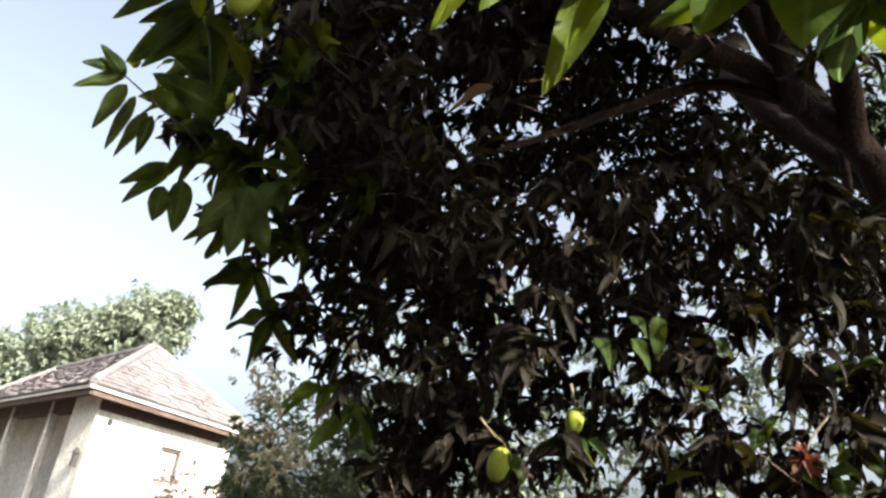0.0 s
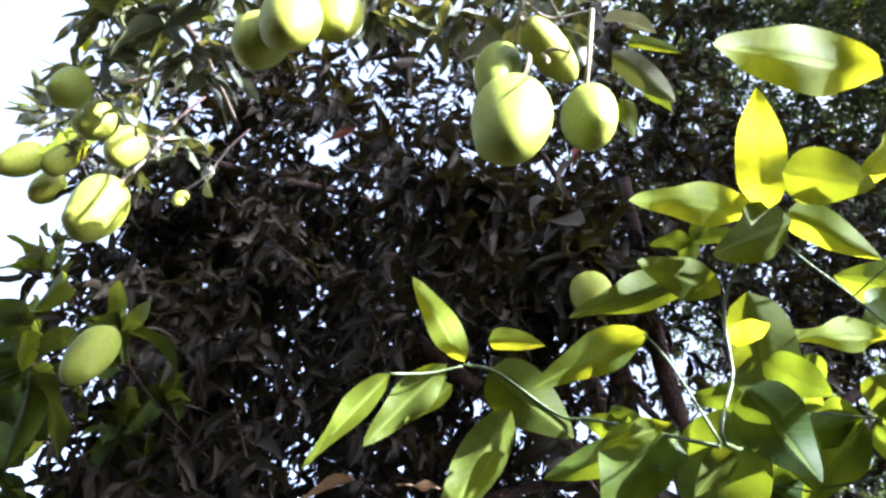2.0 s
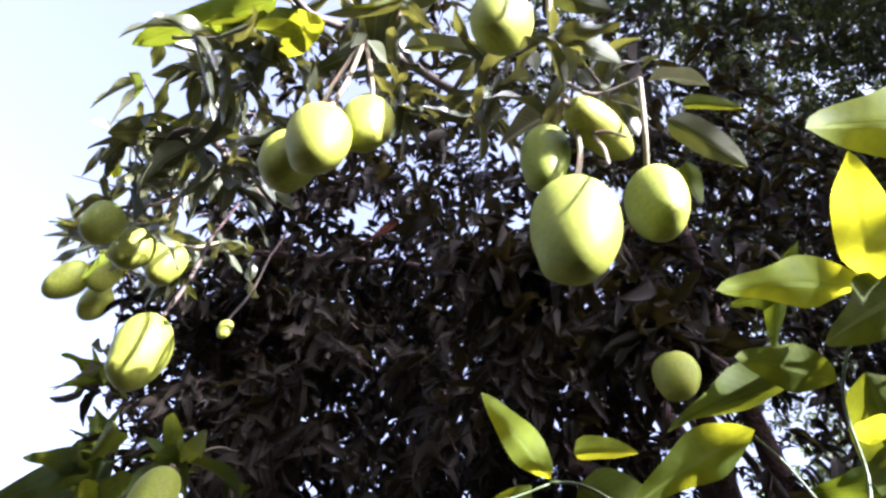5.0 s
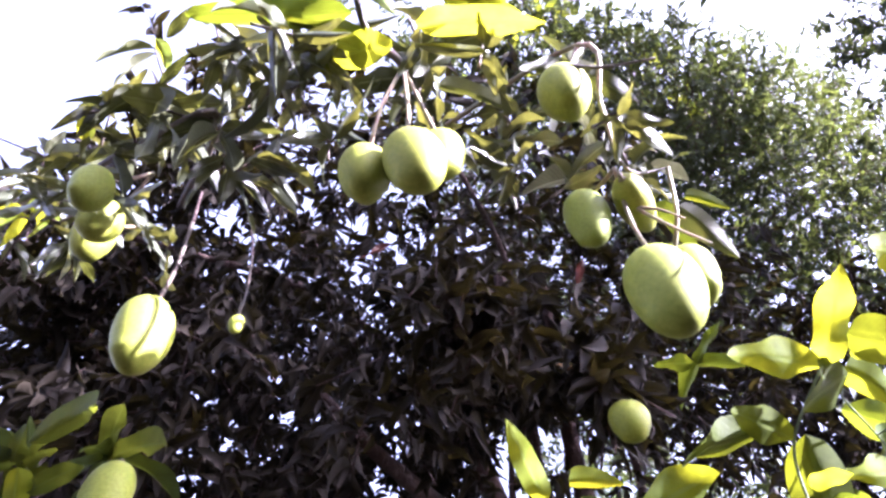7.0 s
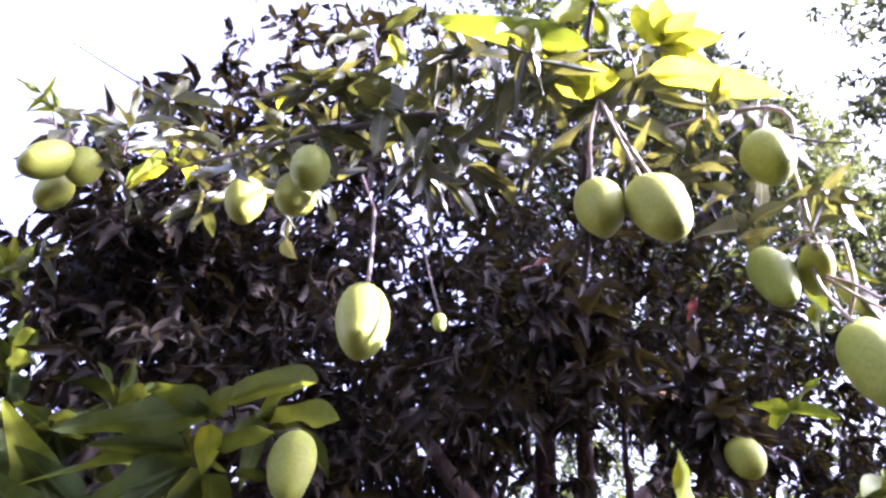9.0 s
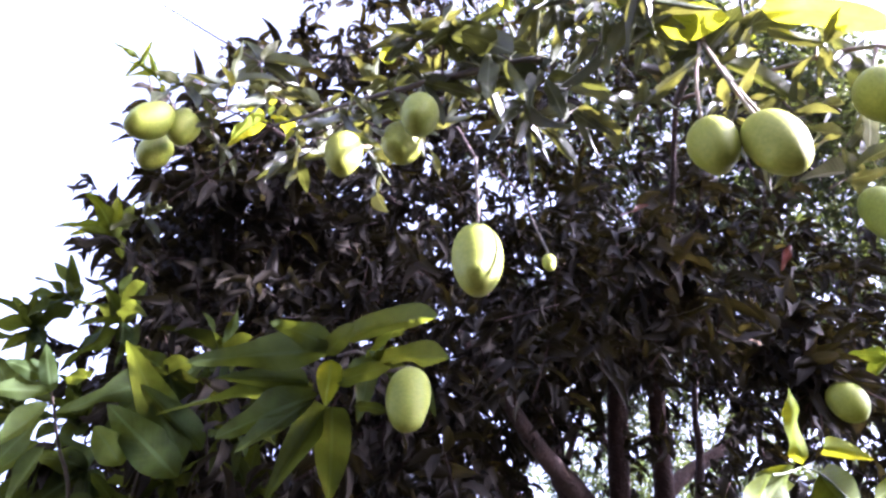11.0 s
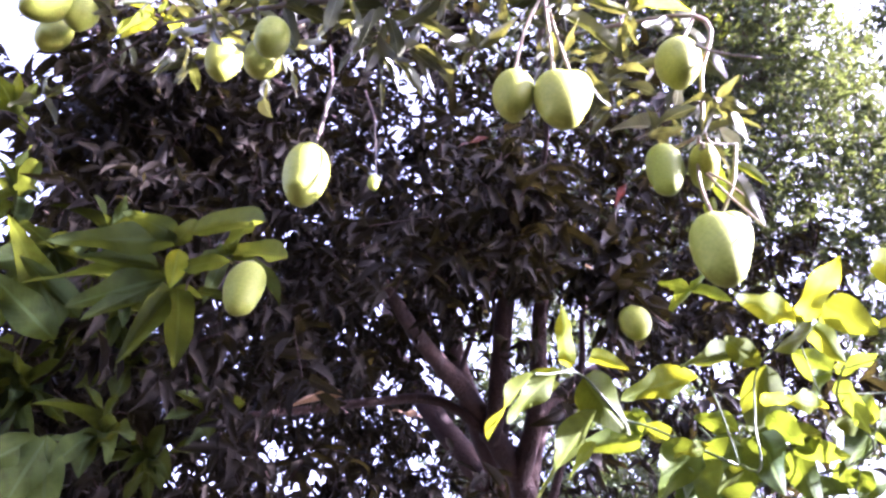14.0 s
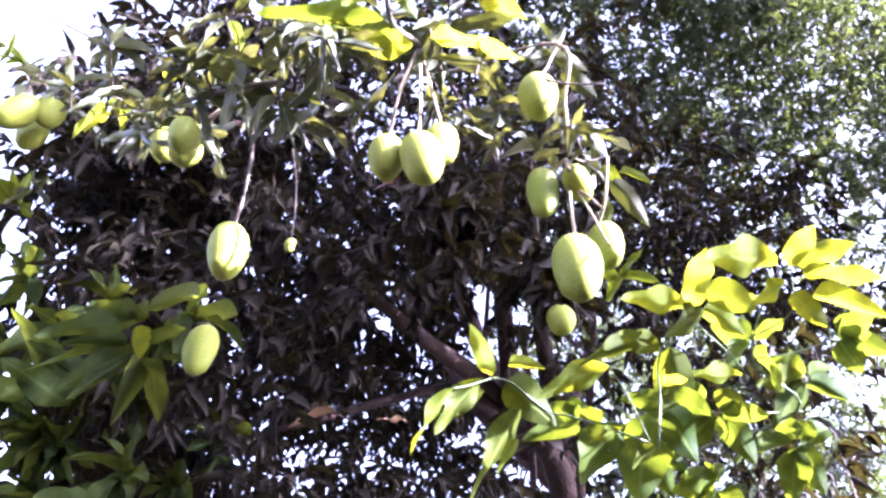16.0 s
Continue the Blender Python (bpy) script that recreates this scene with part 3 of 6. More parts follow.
fine = rooted_tree("small_leaved_tree", "tall dark green tree with fine small leaves", (4.6, 4.2, 0),
                   [((3.9, 3.1, 6.5), (2.2, 2.2, 1.5), 0.36), ((2.7, 2.1, 6.2), (1.9, 1.5, 1.3), 0.29), ((1.1, 1.7, 7.0), (1.5, 1.3, 0.9), 0.15), ((2.9, 1.5, 7.1), (1.8, 1.2, 1.1), 0.2), ((4.4, 1.3, 5.7), (1.6, 1.3, 1.6), 0.14), ((3.6, 1.05, 6.0), (1.2, 0.85, 1.3), 0.1), ((2.3, 0.85, 6.4), (1.1, 0.6, 0.8), 0.14), ((1.2, 1.05, 6.7), (0.9, 0.55, 0.6), 0.08), ((4.7, 0.95, 4.7), (1.3, 0.8, 1.5), 0.13), ((5.2, 2.0, 4.0), (1.5, 1.2, 1.6), 0.13), ((3.8, 2.7, 3.7), (1.2, 0.9, 1.0), 0.12), ((3.9, 0.6, 7.6), (1.3, 0.55, 0.9), 0.11), ((4.8, 0.65, 6.9), (1.0, 0.6, 0.9), 0.07),
                    # lobes below: added sunwards, mostly out of view, to shade mango crown and fruit
                    ((4.28, 0.02, 5.35), (1.0, 1.0, 0.9), 0.16), ((3.41, -0.65, 4.85), (0.9, 0.9, 0.85), 0.17), ((2.42, -1.42, 5.25), (0.85, 0.85, 0.75), 0.17), ((2.46, -1.39, 6.55), (0.85, 0.85, 0.8), 0.15), ((3.49, -0.59, 6.25), (0.95, 0.95, 0.9), 0.17),
                    ((2.21, -1.58, 4.50), (0.58, 0.58, 0.5), 0.09), ((1.59, -2.06, 5.30), (0.25, 0.25, 0.2), 0.011), ((2.95, -1.0, 7.25), (0.8, 0.8, 0.65), 0.10), ((2.70, -1.2, 4.3), (0.5, 0.5, 0.45), 0.06), ((1.95, -1.785, 4.25), (0.30, 0.30, 0.24), 0.035), ((2.18, -1.60, 4.10), (0.3, 0.3, 0.28), 0.03), ((1.67, -1.17, 3.62), (0.09, 0.09, 0.08), 0.006), ((1.36, -1.12, 3.72), (0.16, 0.16, 0.13), 0.014), ((1.02, -1.16, 4.66), (0.15, 0.15, 0.13), 0.009), ((1.20, -0.91, 3.87), (0.26, 0.26, 0.22), 0.028)],
                   3500, 9, 0.10, 0.038, LEAF_FINE, 11, 5.0, 0.11, 3, 0.25, 0.2, GREY_BARK)
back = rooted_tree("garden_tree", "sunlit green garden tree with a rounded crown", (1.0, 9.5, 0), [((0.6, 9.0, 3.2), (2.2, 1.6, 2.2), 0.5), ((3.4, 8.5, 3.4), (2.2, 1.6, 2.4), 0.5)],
                   1100, 9, 0.15, 0.05, LEAF_HAZED, 12, 2.6, 0.14)
side = rooted_tree("garden_tree", "tall bushy green tree behind the mango stems", (6.5, 6.5, 0),
                   [((6.4, 6.3, 3.4), (2.2, 2.2, 2.4), 0.3), ((8.6, 3.4, 2.8), (2.0, 2.0, 2.0), 0.2), ((5.4, 5.4, 6.0), (1.7, 1.5, 1.6), 0.26), ((7.0, 4.4, 5.6), (1.6, 1.5, 1.5), 0.24)],
                   2400, 9, 0.14, 0.05, LEAF_BUSH, 13, 3.6, 0.14)
far = rooted_tree("shade_tree", "broad tree behind the house, its green paled for haze", (-12.5, 22.5, 0), [((-9.6, 23.6, 7.2), (1.7, 1.7, 1.3), 0.24), ((-10.6, 23.9, 6.6), (1.6, 1.6, 1.2), 0.2), ((-12.2, 24.0, 6.4), (1.7, 1.7, 1.3), 0.22), ((-13.8, 24.5, 5.3), (1.9, 1.9, 1.3), 0.2), ((-8.8, 23.4, 7.7), (0.9, 0.9, 0.7), 0.07), ((-15.8, 24.5, 5.2), (2, 2, 1.4), 0.2)],
                  2300, 8, 0.24, 0.10, LEAF_HAZED, 14, 3.6, 0.28)
bush = rooted_tree("flowering_bush", "bushy green shrub with pale blossom at its tips", (-0.95, 6.3, 0), [((-1.15, 6.2, 1.4), (0.55, 0.6, 1.25), 0.6), ((-0.4, 6.4, 1.75), (0.55, 0.5, 1.15), 0.4)],
                   800, 9, 0.11, 0.035, LEAF_SHRUB, 15, 1.2, 0.05, 4, 0.2, 0.2)
shrub = rooted_tree("shrub", "low shrub with pinkish blossom against the house wall", (-2.95, 10.2, 0), [((-3.15, 10.2, 1.15), (0.5, 0.4, 0.65), 0.5), ((-2.65, 10.15, 1.2), (0.42, 0.4, 0.65), 0.5)],
                    260, 8, 0.10, 0.035, LEAF_SHRUB, 17, 0.7, 0.03, 3, 0.2, 0.2)
blossom_rng = np.random.default_rng(16)
for middle, count in (((-1.10, 5.60, 1.95), 40), ((-0.68, 5.35, 2.82), 26), ((-1.25, 5.65, 2.45), 30), ((-1.4, 5.9, 2.7), 14)):
    foliage("blossom", np.array(middle) + blossom_rng.normal(0, 0.13, (count, 3)), blossom_rng.normal(0, 1, (count, 3)), 8, 0.075, 0.03, BLOSSOM, bush, blossom_rng, 3, 1.0, 0.3, 0.05)
for middle in ((-3.2, 10.0, 1.7), (-2.9, 10.0, 1.82), (-2.55, 10.0, 1.75)):
    foliage("blossom", np.array(middle) + blossom_rng.normal(0, 0.12, (26, 3)), blossom_rng.normal(0, 1, (26, 3)), 7, 0.07, 0.03, BLOSSOM_PINK, shrub, blossom_rng, 3, 1.0, 0.3, 0.05)


# ---------------------------------------------------------------- the mango tree
tree = tagged(new("mango_tree"), "old mango tree with a dense dark hanging crown", "tree")
TC, TR = (1.3, 2.6, 3.0), (2.25, 2.25, 2.55)
FORK = (1.98, 2.62, 3.1)
rod("trunk", [(2.15, 2.95, -0.25), (2.12, 2.9, 0.5), (2.05, 2.75, 1.7), FORK], 0.13, 0.085, BARK, tree, 14, 0.35, "reddish brown cracked trunk")
rod("limb", [FORK, (1.35, 2.45, 3.65), (0.95, 2.2, 4.1), (0.5, 1.9, 4.5)], 0.075, 0.02, BARK, tree, 9, 0.3)
rod("limb", [(1.15, 2.00, 3.05), (0.865, 2.02, 3.09), (0.575, 2.07, 2.97), (0.29, 2.10, 2.82), (0.12, 2.10, 2.73)], 0.027, 0.010, BARK, tree, 8, 0.3)
rod("limb", [FORK, (1.5, 3.05, 3.9), (1.45, 3.4, 4.6), (1.6, 3.6, 5.2)], 0.085, 0.02, BARK, tree, 9, 0.3)
rod("limb", [FORK, (2.1, 2.5, 3.8), (2.6, 2.3, 4.3), (3.0, 2.2, 4.6)], 0.07, 0.02, BARK, tree, 9, 0.3)
rod("limb", [(1.35, 2.45, 3.65), (0.8, 1.6, 3.55), (0.35, 0.95, 3.2), (-0.1, 0.55, 2.92)], 0.015, 0.005, BARK, tree, 8, 0.3)
rod("limb", [(0.95, 2.2, 4.1), (0.1, 1.75, 3.9), (-0.5, 1.4, 3.4), (-0.75, 1.15, 3.02)], 0.02, 0.005, BARK, tree, 8, 0.3)

# stems that lean out from the low fork towards the path
rod("limb", [(2.10, 2.85, 1.55), (1.88, 2.50, 2.55), (1.55, 2.17, 2.93), (1.25, 2.03, 3.02), (1.00, 1.95, 3.12), (0.62, 1.78, 3.09), (0.36, 1.62, 3.05), (0.18, 1.52, 3.04), (0.05, 1.52, 3.16)], 0.072, 0.010, BARK, tree, 11, 0.35, "reddish brown leaning stem")
rod("limb", [(1.17, 2.01, 3.04), (1.06, 1.87, 3.10), (0.92, 1.69, 3.29), (0.78, 1.51, 3.47), (0.60, 1.28, 3.80)], 0.050, 0.024, BARK, tree, 10, 0.35)
rod("limb", [(1.43, 2.10, 2.96), (1.20, 1.77, 3.11), (1.04, 1.60, 3.30), (0.89, 1.42, 3.48), (0.72, 1.20, 3.80)], 0.044, 0.020, BARK, tree, 9, 0.35)
rod("limb", [(1.88, 2.86, 1.74), (1.62, 1.92, 3.34), (1.46, 1.70, 3.64), (1.26, 1.43, 3.94)], 0.026, 0.010, BARK, tree, 7, 0.3)
rod("limb", [(1.88, 2.86, 2.10), (1.39, 2.13, 3.35), (1.15, 1.98, 3.57), (0.95, 1.78, 3.79)], 0.022, 0.009, BARK, tree, 7, 0.3)

crown_rng = np.random.default_rng(21)
# crown gaps cut from the camera to bare limbs, and sunwards to light them
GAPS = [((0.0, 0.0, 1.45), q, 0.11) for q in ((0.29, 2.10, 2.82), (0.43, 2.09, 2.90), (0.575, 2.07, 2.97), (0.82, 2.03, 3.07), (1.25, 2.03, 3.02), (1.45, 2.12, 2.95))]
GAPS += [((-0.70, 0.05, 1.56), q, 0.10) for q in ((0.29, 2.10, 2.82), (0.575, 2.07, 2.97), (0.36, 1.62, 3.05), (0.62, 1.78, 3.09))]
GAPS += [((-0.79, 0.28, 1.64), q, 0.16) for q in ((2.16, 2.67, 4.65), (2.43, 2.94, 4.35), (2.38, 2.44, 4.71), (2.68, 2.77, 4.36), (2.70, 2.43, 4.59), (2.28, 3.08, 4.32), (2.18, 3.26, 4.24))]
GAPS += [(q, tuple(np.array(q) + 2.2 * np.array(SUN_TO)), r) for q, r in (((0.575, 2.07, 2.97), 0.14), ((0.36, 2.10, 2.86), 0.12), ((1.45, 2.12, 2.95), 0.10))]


def grow(count, centre, radii, inner, per_node, length, width, hang, share=None):
    """One part of the crown, with its lower edge lifted on the side of the house and the gaps left open."""
    p, w = shell(crown_rng, int(0.76 * count), centre, radii, inner)
    keep = np.ones(len(p)) if share is None else share(p)
    keep = crown_rng.uniform(size=len(p)) < keep
    rise, side = (p[:, 2] - 1.45) / np.maximum(p[:, 1], 0.3), p[:, 0] / np.maximum(p[:, 1], 0.3)
    keep &= ~((rise < 0.24) & (side < -0.03 - 0.55 * rise))
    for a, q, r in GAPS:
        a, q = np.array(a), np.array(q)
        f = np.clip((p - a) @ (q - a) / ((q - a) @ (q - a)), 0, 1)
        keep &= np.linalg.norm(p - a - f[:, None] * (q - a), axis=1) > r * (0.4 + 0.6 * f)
    return foliage("crown", p[keep], w[keep], per_node, 0.86 * length, 0.92 * width, LEAF_SHADED, tree, crown_rng, 5, 1.0, 1.35 * hang, 0.12)


def main_share(p):
    # the far lower side is nearly bare, the near lower side thin, the house side trimmed
    beyond = (p - np.array(TC)) @ np.array([0.6, 0.8, 0.0])
    thin = (p[:, 0] > 0.25) & (p[:, 2] > 2.55) & (p[:, 2] < 3.5)
    share = np.where(beyond > 0.2, np.where(p[:, 2] < 4.0, 0.16, 0.36), np.where(thin, 0.30, 0.9))
    return share * ((p[:, 0] > -0.26 * p[:, 1]) | (p[:, 2] > 2.55))


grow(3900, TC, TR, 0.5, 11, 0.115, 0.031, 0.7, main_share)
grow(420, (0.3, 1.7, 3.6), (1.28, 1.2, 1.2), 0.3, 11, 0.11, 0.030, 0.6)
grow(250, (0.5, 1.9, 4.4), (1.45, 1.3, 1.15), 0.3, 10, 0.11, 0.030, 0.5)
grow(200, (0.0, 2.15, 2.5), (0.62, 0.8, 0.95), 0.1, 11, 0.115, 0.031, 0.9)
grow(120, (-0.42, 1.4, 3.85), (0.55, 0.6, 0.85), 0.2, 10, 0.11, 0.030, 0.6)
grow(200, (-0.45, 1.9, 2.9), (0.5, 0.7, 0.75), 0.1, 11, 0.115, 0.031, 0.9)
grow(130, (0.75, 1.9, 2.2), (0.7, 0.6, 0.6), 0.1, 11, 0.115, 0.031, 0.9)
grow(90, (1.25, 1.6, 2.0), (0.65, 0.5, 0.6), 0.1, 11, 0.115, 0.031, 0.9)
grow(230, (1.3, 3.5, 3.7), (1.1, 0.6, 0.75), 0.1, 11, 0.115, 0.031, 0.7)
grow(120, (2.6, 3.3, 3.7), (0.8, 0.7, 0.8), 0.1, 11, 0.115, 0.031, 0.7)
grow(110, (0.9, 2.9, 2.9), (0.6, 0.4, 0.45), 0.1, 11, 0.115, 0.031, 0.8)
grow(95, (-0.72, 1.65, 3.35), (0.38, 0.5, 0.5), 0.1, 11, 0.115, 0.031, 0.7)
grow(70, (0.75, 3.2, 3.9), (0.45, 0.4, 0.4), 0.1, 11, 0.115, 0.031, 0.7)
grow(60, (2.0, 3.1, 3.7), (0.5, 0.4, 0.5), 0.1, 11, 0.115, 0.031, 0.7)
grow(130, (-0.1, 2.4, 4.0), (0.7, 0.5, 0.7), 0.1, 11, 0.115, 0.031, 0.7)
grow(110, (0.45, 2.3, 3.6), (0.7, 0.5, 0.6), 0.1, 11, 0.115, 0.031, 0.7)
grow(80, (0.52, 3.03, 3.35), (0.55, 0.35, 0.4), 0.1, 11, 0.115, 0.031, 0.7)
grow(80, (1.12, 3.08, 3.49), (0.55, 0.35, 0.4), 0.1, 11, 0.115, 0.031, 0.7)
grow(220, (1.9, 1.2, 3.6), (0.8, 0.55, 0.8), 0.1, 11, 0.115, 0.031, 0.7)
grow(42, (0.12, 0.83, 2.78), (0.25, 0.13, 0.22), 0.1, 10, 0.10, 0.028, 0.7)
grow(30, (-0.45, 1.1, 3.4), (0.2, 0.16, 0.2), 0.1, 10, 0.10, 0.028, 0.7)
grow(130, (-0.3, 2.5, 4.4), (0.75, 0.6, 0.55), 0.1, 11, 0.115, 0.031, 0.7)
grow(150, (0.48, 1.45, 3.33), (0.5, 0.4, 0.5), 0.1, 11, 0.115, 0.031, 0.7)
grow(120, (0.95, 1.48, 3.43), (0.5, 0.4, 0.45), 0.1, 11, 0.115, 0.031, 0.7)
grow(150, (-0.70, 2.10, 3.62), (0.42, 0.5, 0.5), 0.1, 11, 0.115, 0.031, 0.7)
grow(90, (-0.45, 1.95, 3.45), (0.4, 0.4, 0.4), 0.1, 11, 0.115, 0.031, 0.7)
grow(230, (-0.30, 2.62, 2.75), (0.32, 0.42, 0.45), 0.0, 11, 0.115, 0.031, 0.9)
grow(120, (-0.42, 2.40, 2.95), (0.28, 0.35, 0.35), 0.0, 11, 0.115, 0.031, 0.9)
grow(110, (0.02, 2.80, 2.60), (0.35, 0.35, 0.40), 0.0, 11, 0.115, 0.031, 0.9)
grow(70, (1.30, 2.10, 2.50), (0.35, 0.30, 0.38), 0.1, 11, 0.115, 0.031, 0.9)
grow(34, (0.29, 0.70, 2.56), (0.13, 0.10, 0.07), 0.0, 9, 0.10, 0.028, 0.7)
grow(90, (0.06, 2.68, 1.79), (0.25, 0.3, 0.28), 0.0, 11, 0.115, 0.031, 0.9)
young_rng = np.random.default_rng(41)
for middle in ((0.85, 1.08, 6.45), (1.61, 0.92, 6.51), (2.41, 0.87, 6.50), (1.07, 0.89, 6.55), (1.93, 0.80, 6.68)):
    foliage("young_growth", np.array(middle) + young_rng.normal(0, 0.10, (7, 3)), young_rng.normal(0, 1, (7, 3)), 7, 0.11, 0.045, LEAF_TIP, fine, young_rng, 4, 1.0, 0.3, 0.1)


# ---------------------------------------------------------------- mangoes
FRUIT = {}


def fruit_mesh(ratio):
    """A mango of width 1: a plump egg with one shoulder higher, a slight flattening and a blunt beak."""
    key = round(ratio, 1)
    if key not in FRUIT:
        rows, cols = 22, 28
        bm = bmesh.new()
        rings = []
        for i in range(1, rows):
            th = math.pi * i / rows
            ring = []
            for j in range(cols):
                ph = 2 * math.pi * j / cols
                r = math.sin(th) ** 0.92 * (1 + 0.15 * math.cos(th))
                x = 0.5 * r * math.cos(ph)
                y = 0.46 * r * math.sin(ph)
                z = 0.5 * key * math.cos(th)
                z += 0.06 * math.cos(ph) * math.sin(th) * (1 if th < math.pi / 2 else 0.4)
                beak = math.exp(-((th - 2.45) / 0.22) ** 2) * math.exp(-((math.cos(ph) - 1) / 0.25) ** 2)
                x += 0.06 * beak
                ring.append(bm.verts.new((x, y, z)))
            rings.append(ring)
        top, low = bm.verts.new((0, 0, 0.5 * key - 0.012)), bm.verts.new((0.01, 0, -0.5 * key))
        for j in range(cols):
            k = (j + 1) % cols
            bm.faces.new((top, rings[0][j], rings[0][k])).smooth = True
            bm.faces.new((low, rings[-1][k], rings[-1][j])).smooth = True
            for a, b in zip(rings, rings[1:]):
                bm.faces.new((a[j], b[j], b[k], a[k])).smooth = True
        me = bpy.data.meshes.new("fruit")
        bm.to_mesh(me)
        bm.free()
        me.materials.append(MANGO)
        FRUIT[key] = me
    return FRUIT[key]


def mango(centre, width, length, axis, stalk, label="green mango hanging on its stalk from the tree", skin=None):
    """A fruit that hangs from the first point of its stalk."""
    m = tagged(new("mango"), label, "mango", "mangoes on the tree")
    m.matrix_basis = Matrix.Translation(centre)
    up = Vector(axis).normalized()
    spin = RNG.uniform(0, 6.28)
    body = new("fruit", fruit_mesh(length / width))
    body.parent = m
    body.matrix_basis = up.to_track_quat("Z", "Y").to_matrix().to_4x4() @ Matrix.Rotation(spin, 4, "Z") @ Matrix.Diagonal((width, width, width, 1))
    head = Vector(centre) + up * (length / 2 - 0.004)
    points = [Vector(q) for q in stalk]
    hang = points[0].lerp(head, 0.55) + Vector((0.004, 0.003, 0)) if len(points) == 1 else None
    line = points + ([hang] if hang is not None else []) + [head + up * 0.012, head - up * 0.006]
    r = 0.0034 if width > 0.04 else 0.002
    ob = rod("stalk", [q - Vector(centre) for q in line], r, r * 0.9, skin or STALK, m, 7, 0.2)
    bm = bmesh.new()
    bmesh.ops.create_icosphere(bm, subdivisions=2, radius=r * 2.0, matrix=Matrix.Translation(head - Vector(centre)) @ Matrix.Diagonal((1, 1, 0.7, 1)))
    part("stalk_cap", bm, STALK, m)
    return m


# the bright young shoots
shoot_a = rod("branch", [(1.050, 1.050, 2.750), (0.368, 0.555, 2.122), (0.355, 0.518, 2.193), (0.342, 0.484, 2.272), (0.343, 0.395, 2.331)], 0.0024, 0.0016, SHOOT, tree, 7, 0.15, "young leafy shoot with lime green leaves")
leaf(shoot_a, (0.343, 0.387, 2.324), (0.262, 0.273, 2.349), 0.061, LEAF_LIME, (0.364, 0.281, 0.888), 0.1, 4)
leaf(shoot_a, (0.335, 0.393, 2.321), (0.192, 0.422, 2.304), 0.047, LEAF_LIME, (0.188, 0.207, 0.960), 0.4, 1)
leaf(shoot_a, (0.337, 0.343, 2.335), (0.398, 0.301, 2.283), 0.068, LEAF_FRESH, (0.379, 0.242, 0.893), 0.4, 3)
leaf(shoot_a, (0.367, 0.381, 2.326), (0.484, 0.387, 2.306), 0.048, LEAF_LIME, (0.351, 0.242, 0.905), 0.3, 0)
leaf(shoot_a, (0.369, 0.368, 2.336), (0.423, 0.292, 2.312), 0.037, LEAF_LIME, (0.225, 0.139, 0.964), 0.3)
leaf(shoot_a, (0.329, 0.202, 2.288), (0.155, 0.215, 2.234), 0.062, LEAF_LIME, (0.30, 0.20, 0.93), 0.4, 1)
leaf(shoot_a, (0.432, 0.229, 2.351), (0.417, 0.157, 2.385), 0.050, LEAF_LIME, (0.246, 0.108, 0.963), 0.3)
leaf(shoot_a, (0.441, 0.223, 2.351), (0.490, 0.135, 2.362), 0.045, LEAF_LIME, (0.253, 0.103, 0.962), 0.3)
leaf(shoot_a, (0.453, 0.224, 2.343), (0.559, 0.141, 2.313), 0.055, LEAF_LIME, (0.261, 0.104, 0.960), 0.3)
leaf(shoot_a, (0.484, 0.235, 2.313), (0.591, 0.175, 2.261), 0.050, LEAF_LIME, (0.269, 0.109, 0.957), 0.3)
leaf(shoot_a, (0.450, 0.257, 2.313), (0.500, 0.243, 2.250), 0.045, LEAF_LIME, (0.260, 0.122, 0.958), 0.3)
leaf(shoot_a, (0.434, 0.251, 2.328), (0.373, 0.292, 2.279), 0.045, LEAF_LIME, (0.247, 0.130, 0.960), 0.3)
leaf(shoot_a, (0.374, 0.387, 2.320), (0.284, 0.421, 2.254), 0.074, LEAF_FRESH, (0.394, 0.358, 0.847), 0.3, 3)
leaf(shoot_a, (0.330, 0.476, 2.268), (0.225, 0.473, 2.271), 0.048, LEAF_FRESH, (0.264, 0.330, 0.906), 0.4)
leaf(shoot_a, (0.302, 0.486, 2.277), (0.167, 0.529, 2.208), 0.054, LEAF_FRESH, (0.237, 0.366, 0.900), 0.6)
leaf(shoot_a, (0.340, 0.494, 2.213), (0.352, 0.444, 2.200), 0.033, LEAF_LIME, (0.380, 0.391, 0.838), 0.4)
leaf(shoot_a, (0.559, 0.466, 2.284), (0.410, 0.499, 2.251), 0.028, LEAF_LIME, (0.190, 0.151, 0.970), 0.3)
leaf(shoot_a, (0.393, 0.510, 2.219), (0.452, 0.489, 2.176), 0.052, LEAF_BROAD, (0.429, 0.399, 0.810), 0.4)
leaf(shoot_a, (0.369, 0.520, 2.176), (0.456, 0.546, 2.105), 0.084, LEAF_BROAD, (0.487, 0.497, 0.718), 0.4, 3)
leaf(shoot_a, (0.310, 0.578, 2.150), (0.234, 0.609, 2.110), 0.022, LEAF_LIME, (0.186, 0.303, 0.935), 0.3)
leaf(shoot_a, (0.303, 0.600, 2.159), (0.273, 0.672, 2.067), 0.093, LEAF_BROAD, (0.383, 0.641, 0.665), 0.4, 3)
leaf(shoot_a, (0.372, 0.565, 2.126), (0.342, 0.605, 2.086), 0.036, LEAF_FRESH, (0.346, 0.442, 0.827), 0.4)
rod("stem", [(0.355, 0.563, 2.130), (0.300, 0.546, 2.203), (0.266, 0.541, 2.237)], 0.0018, 0.0012, SHOOT, shoot_a, 6, 0.1)
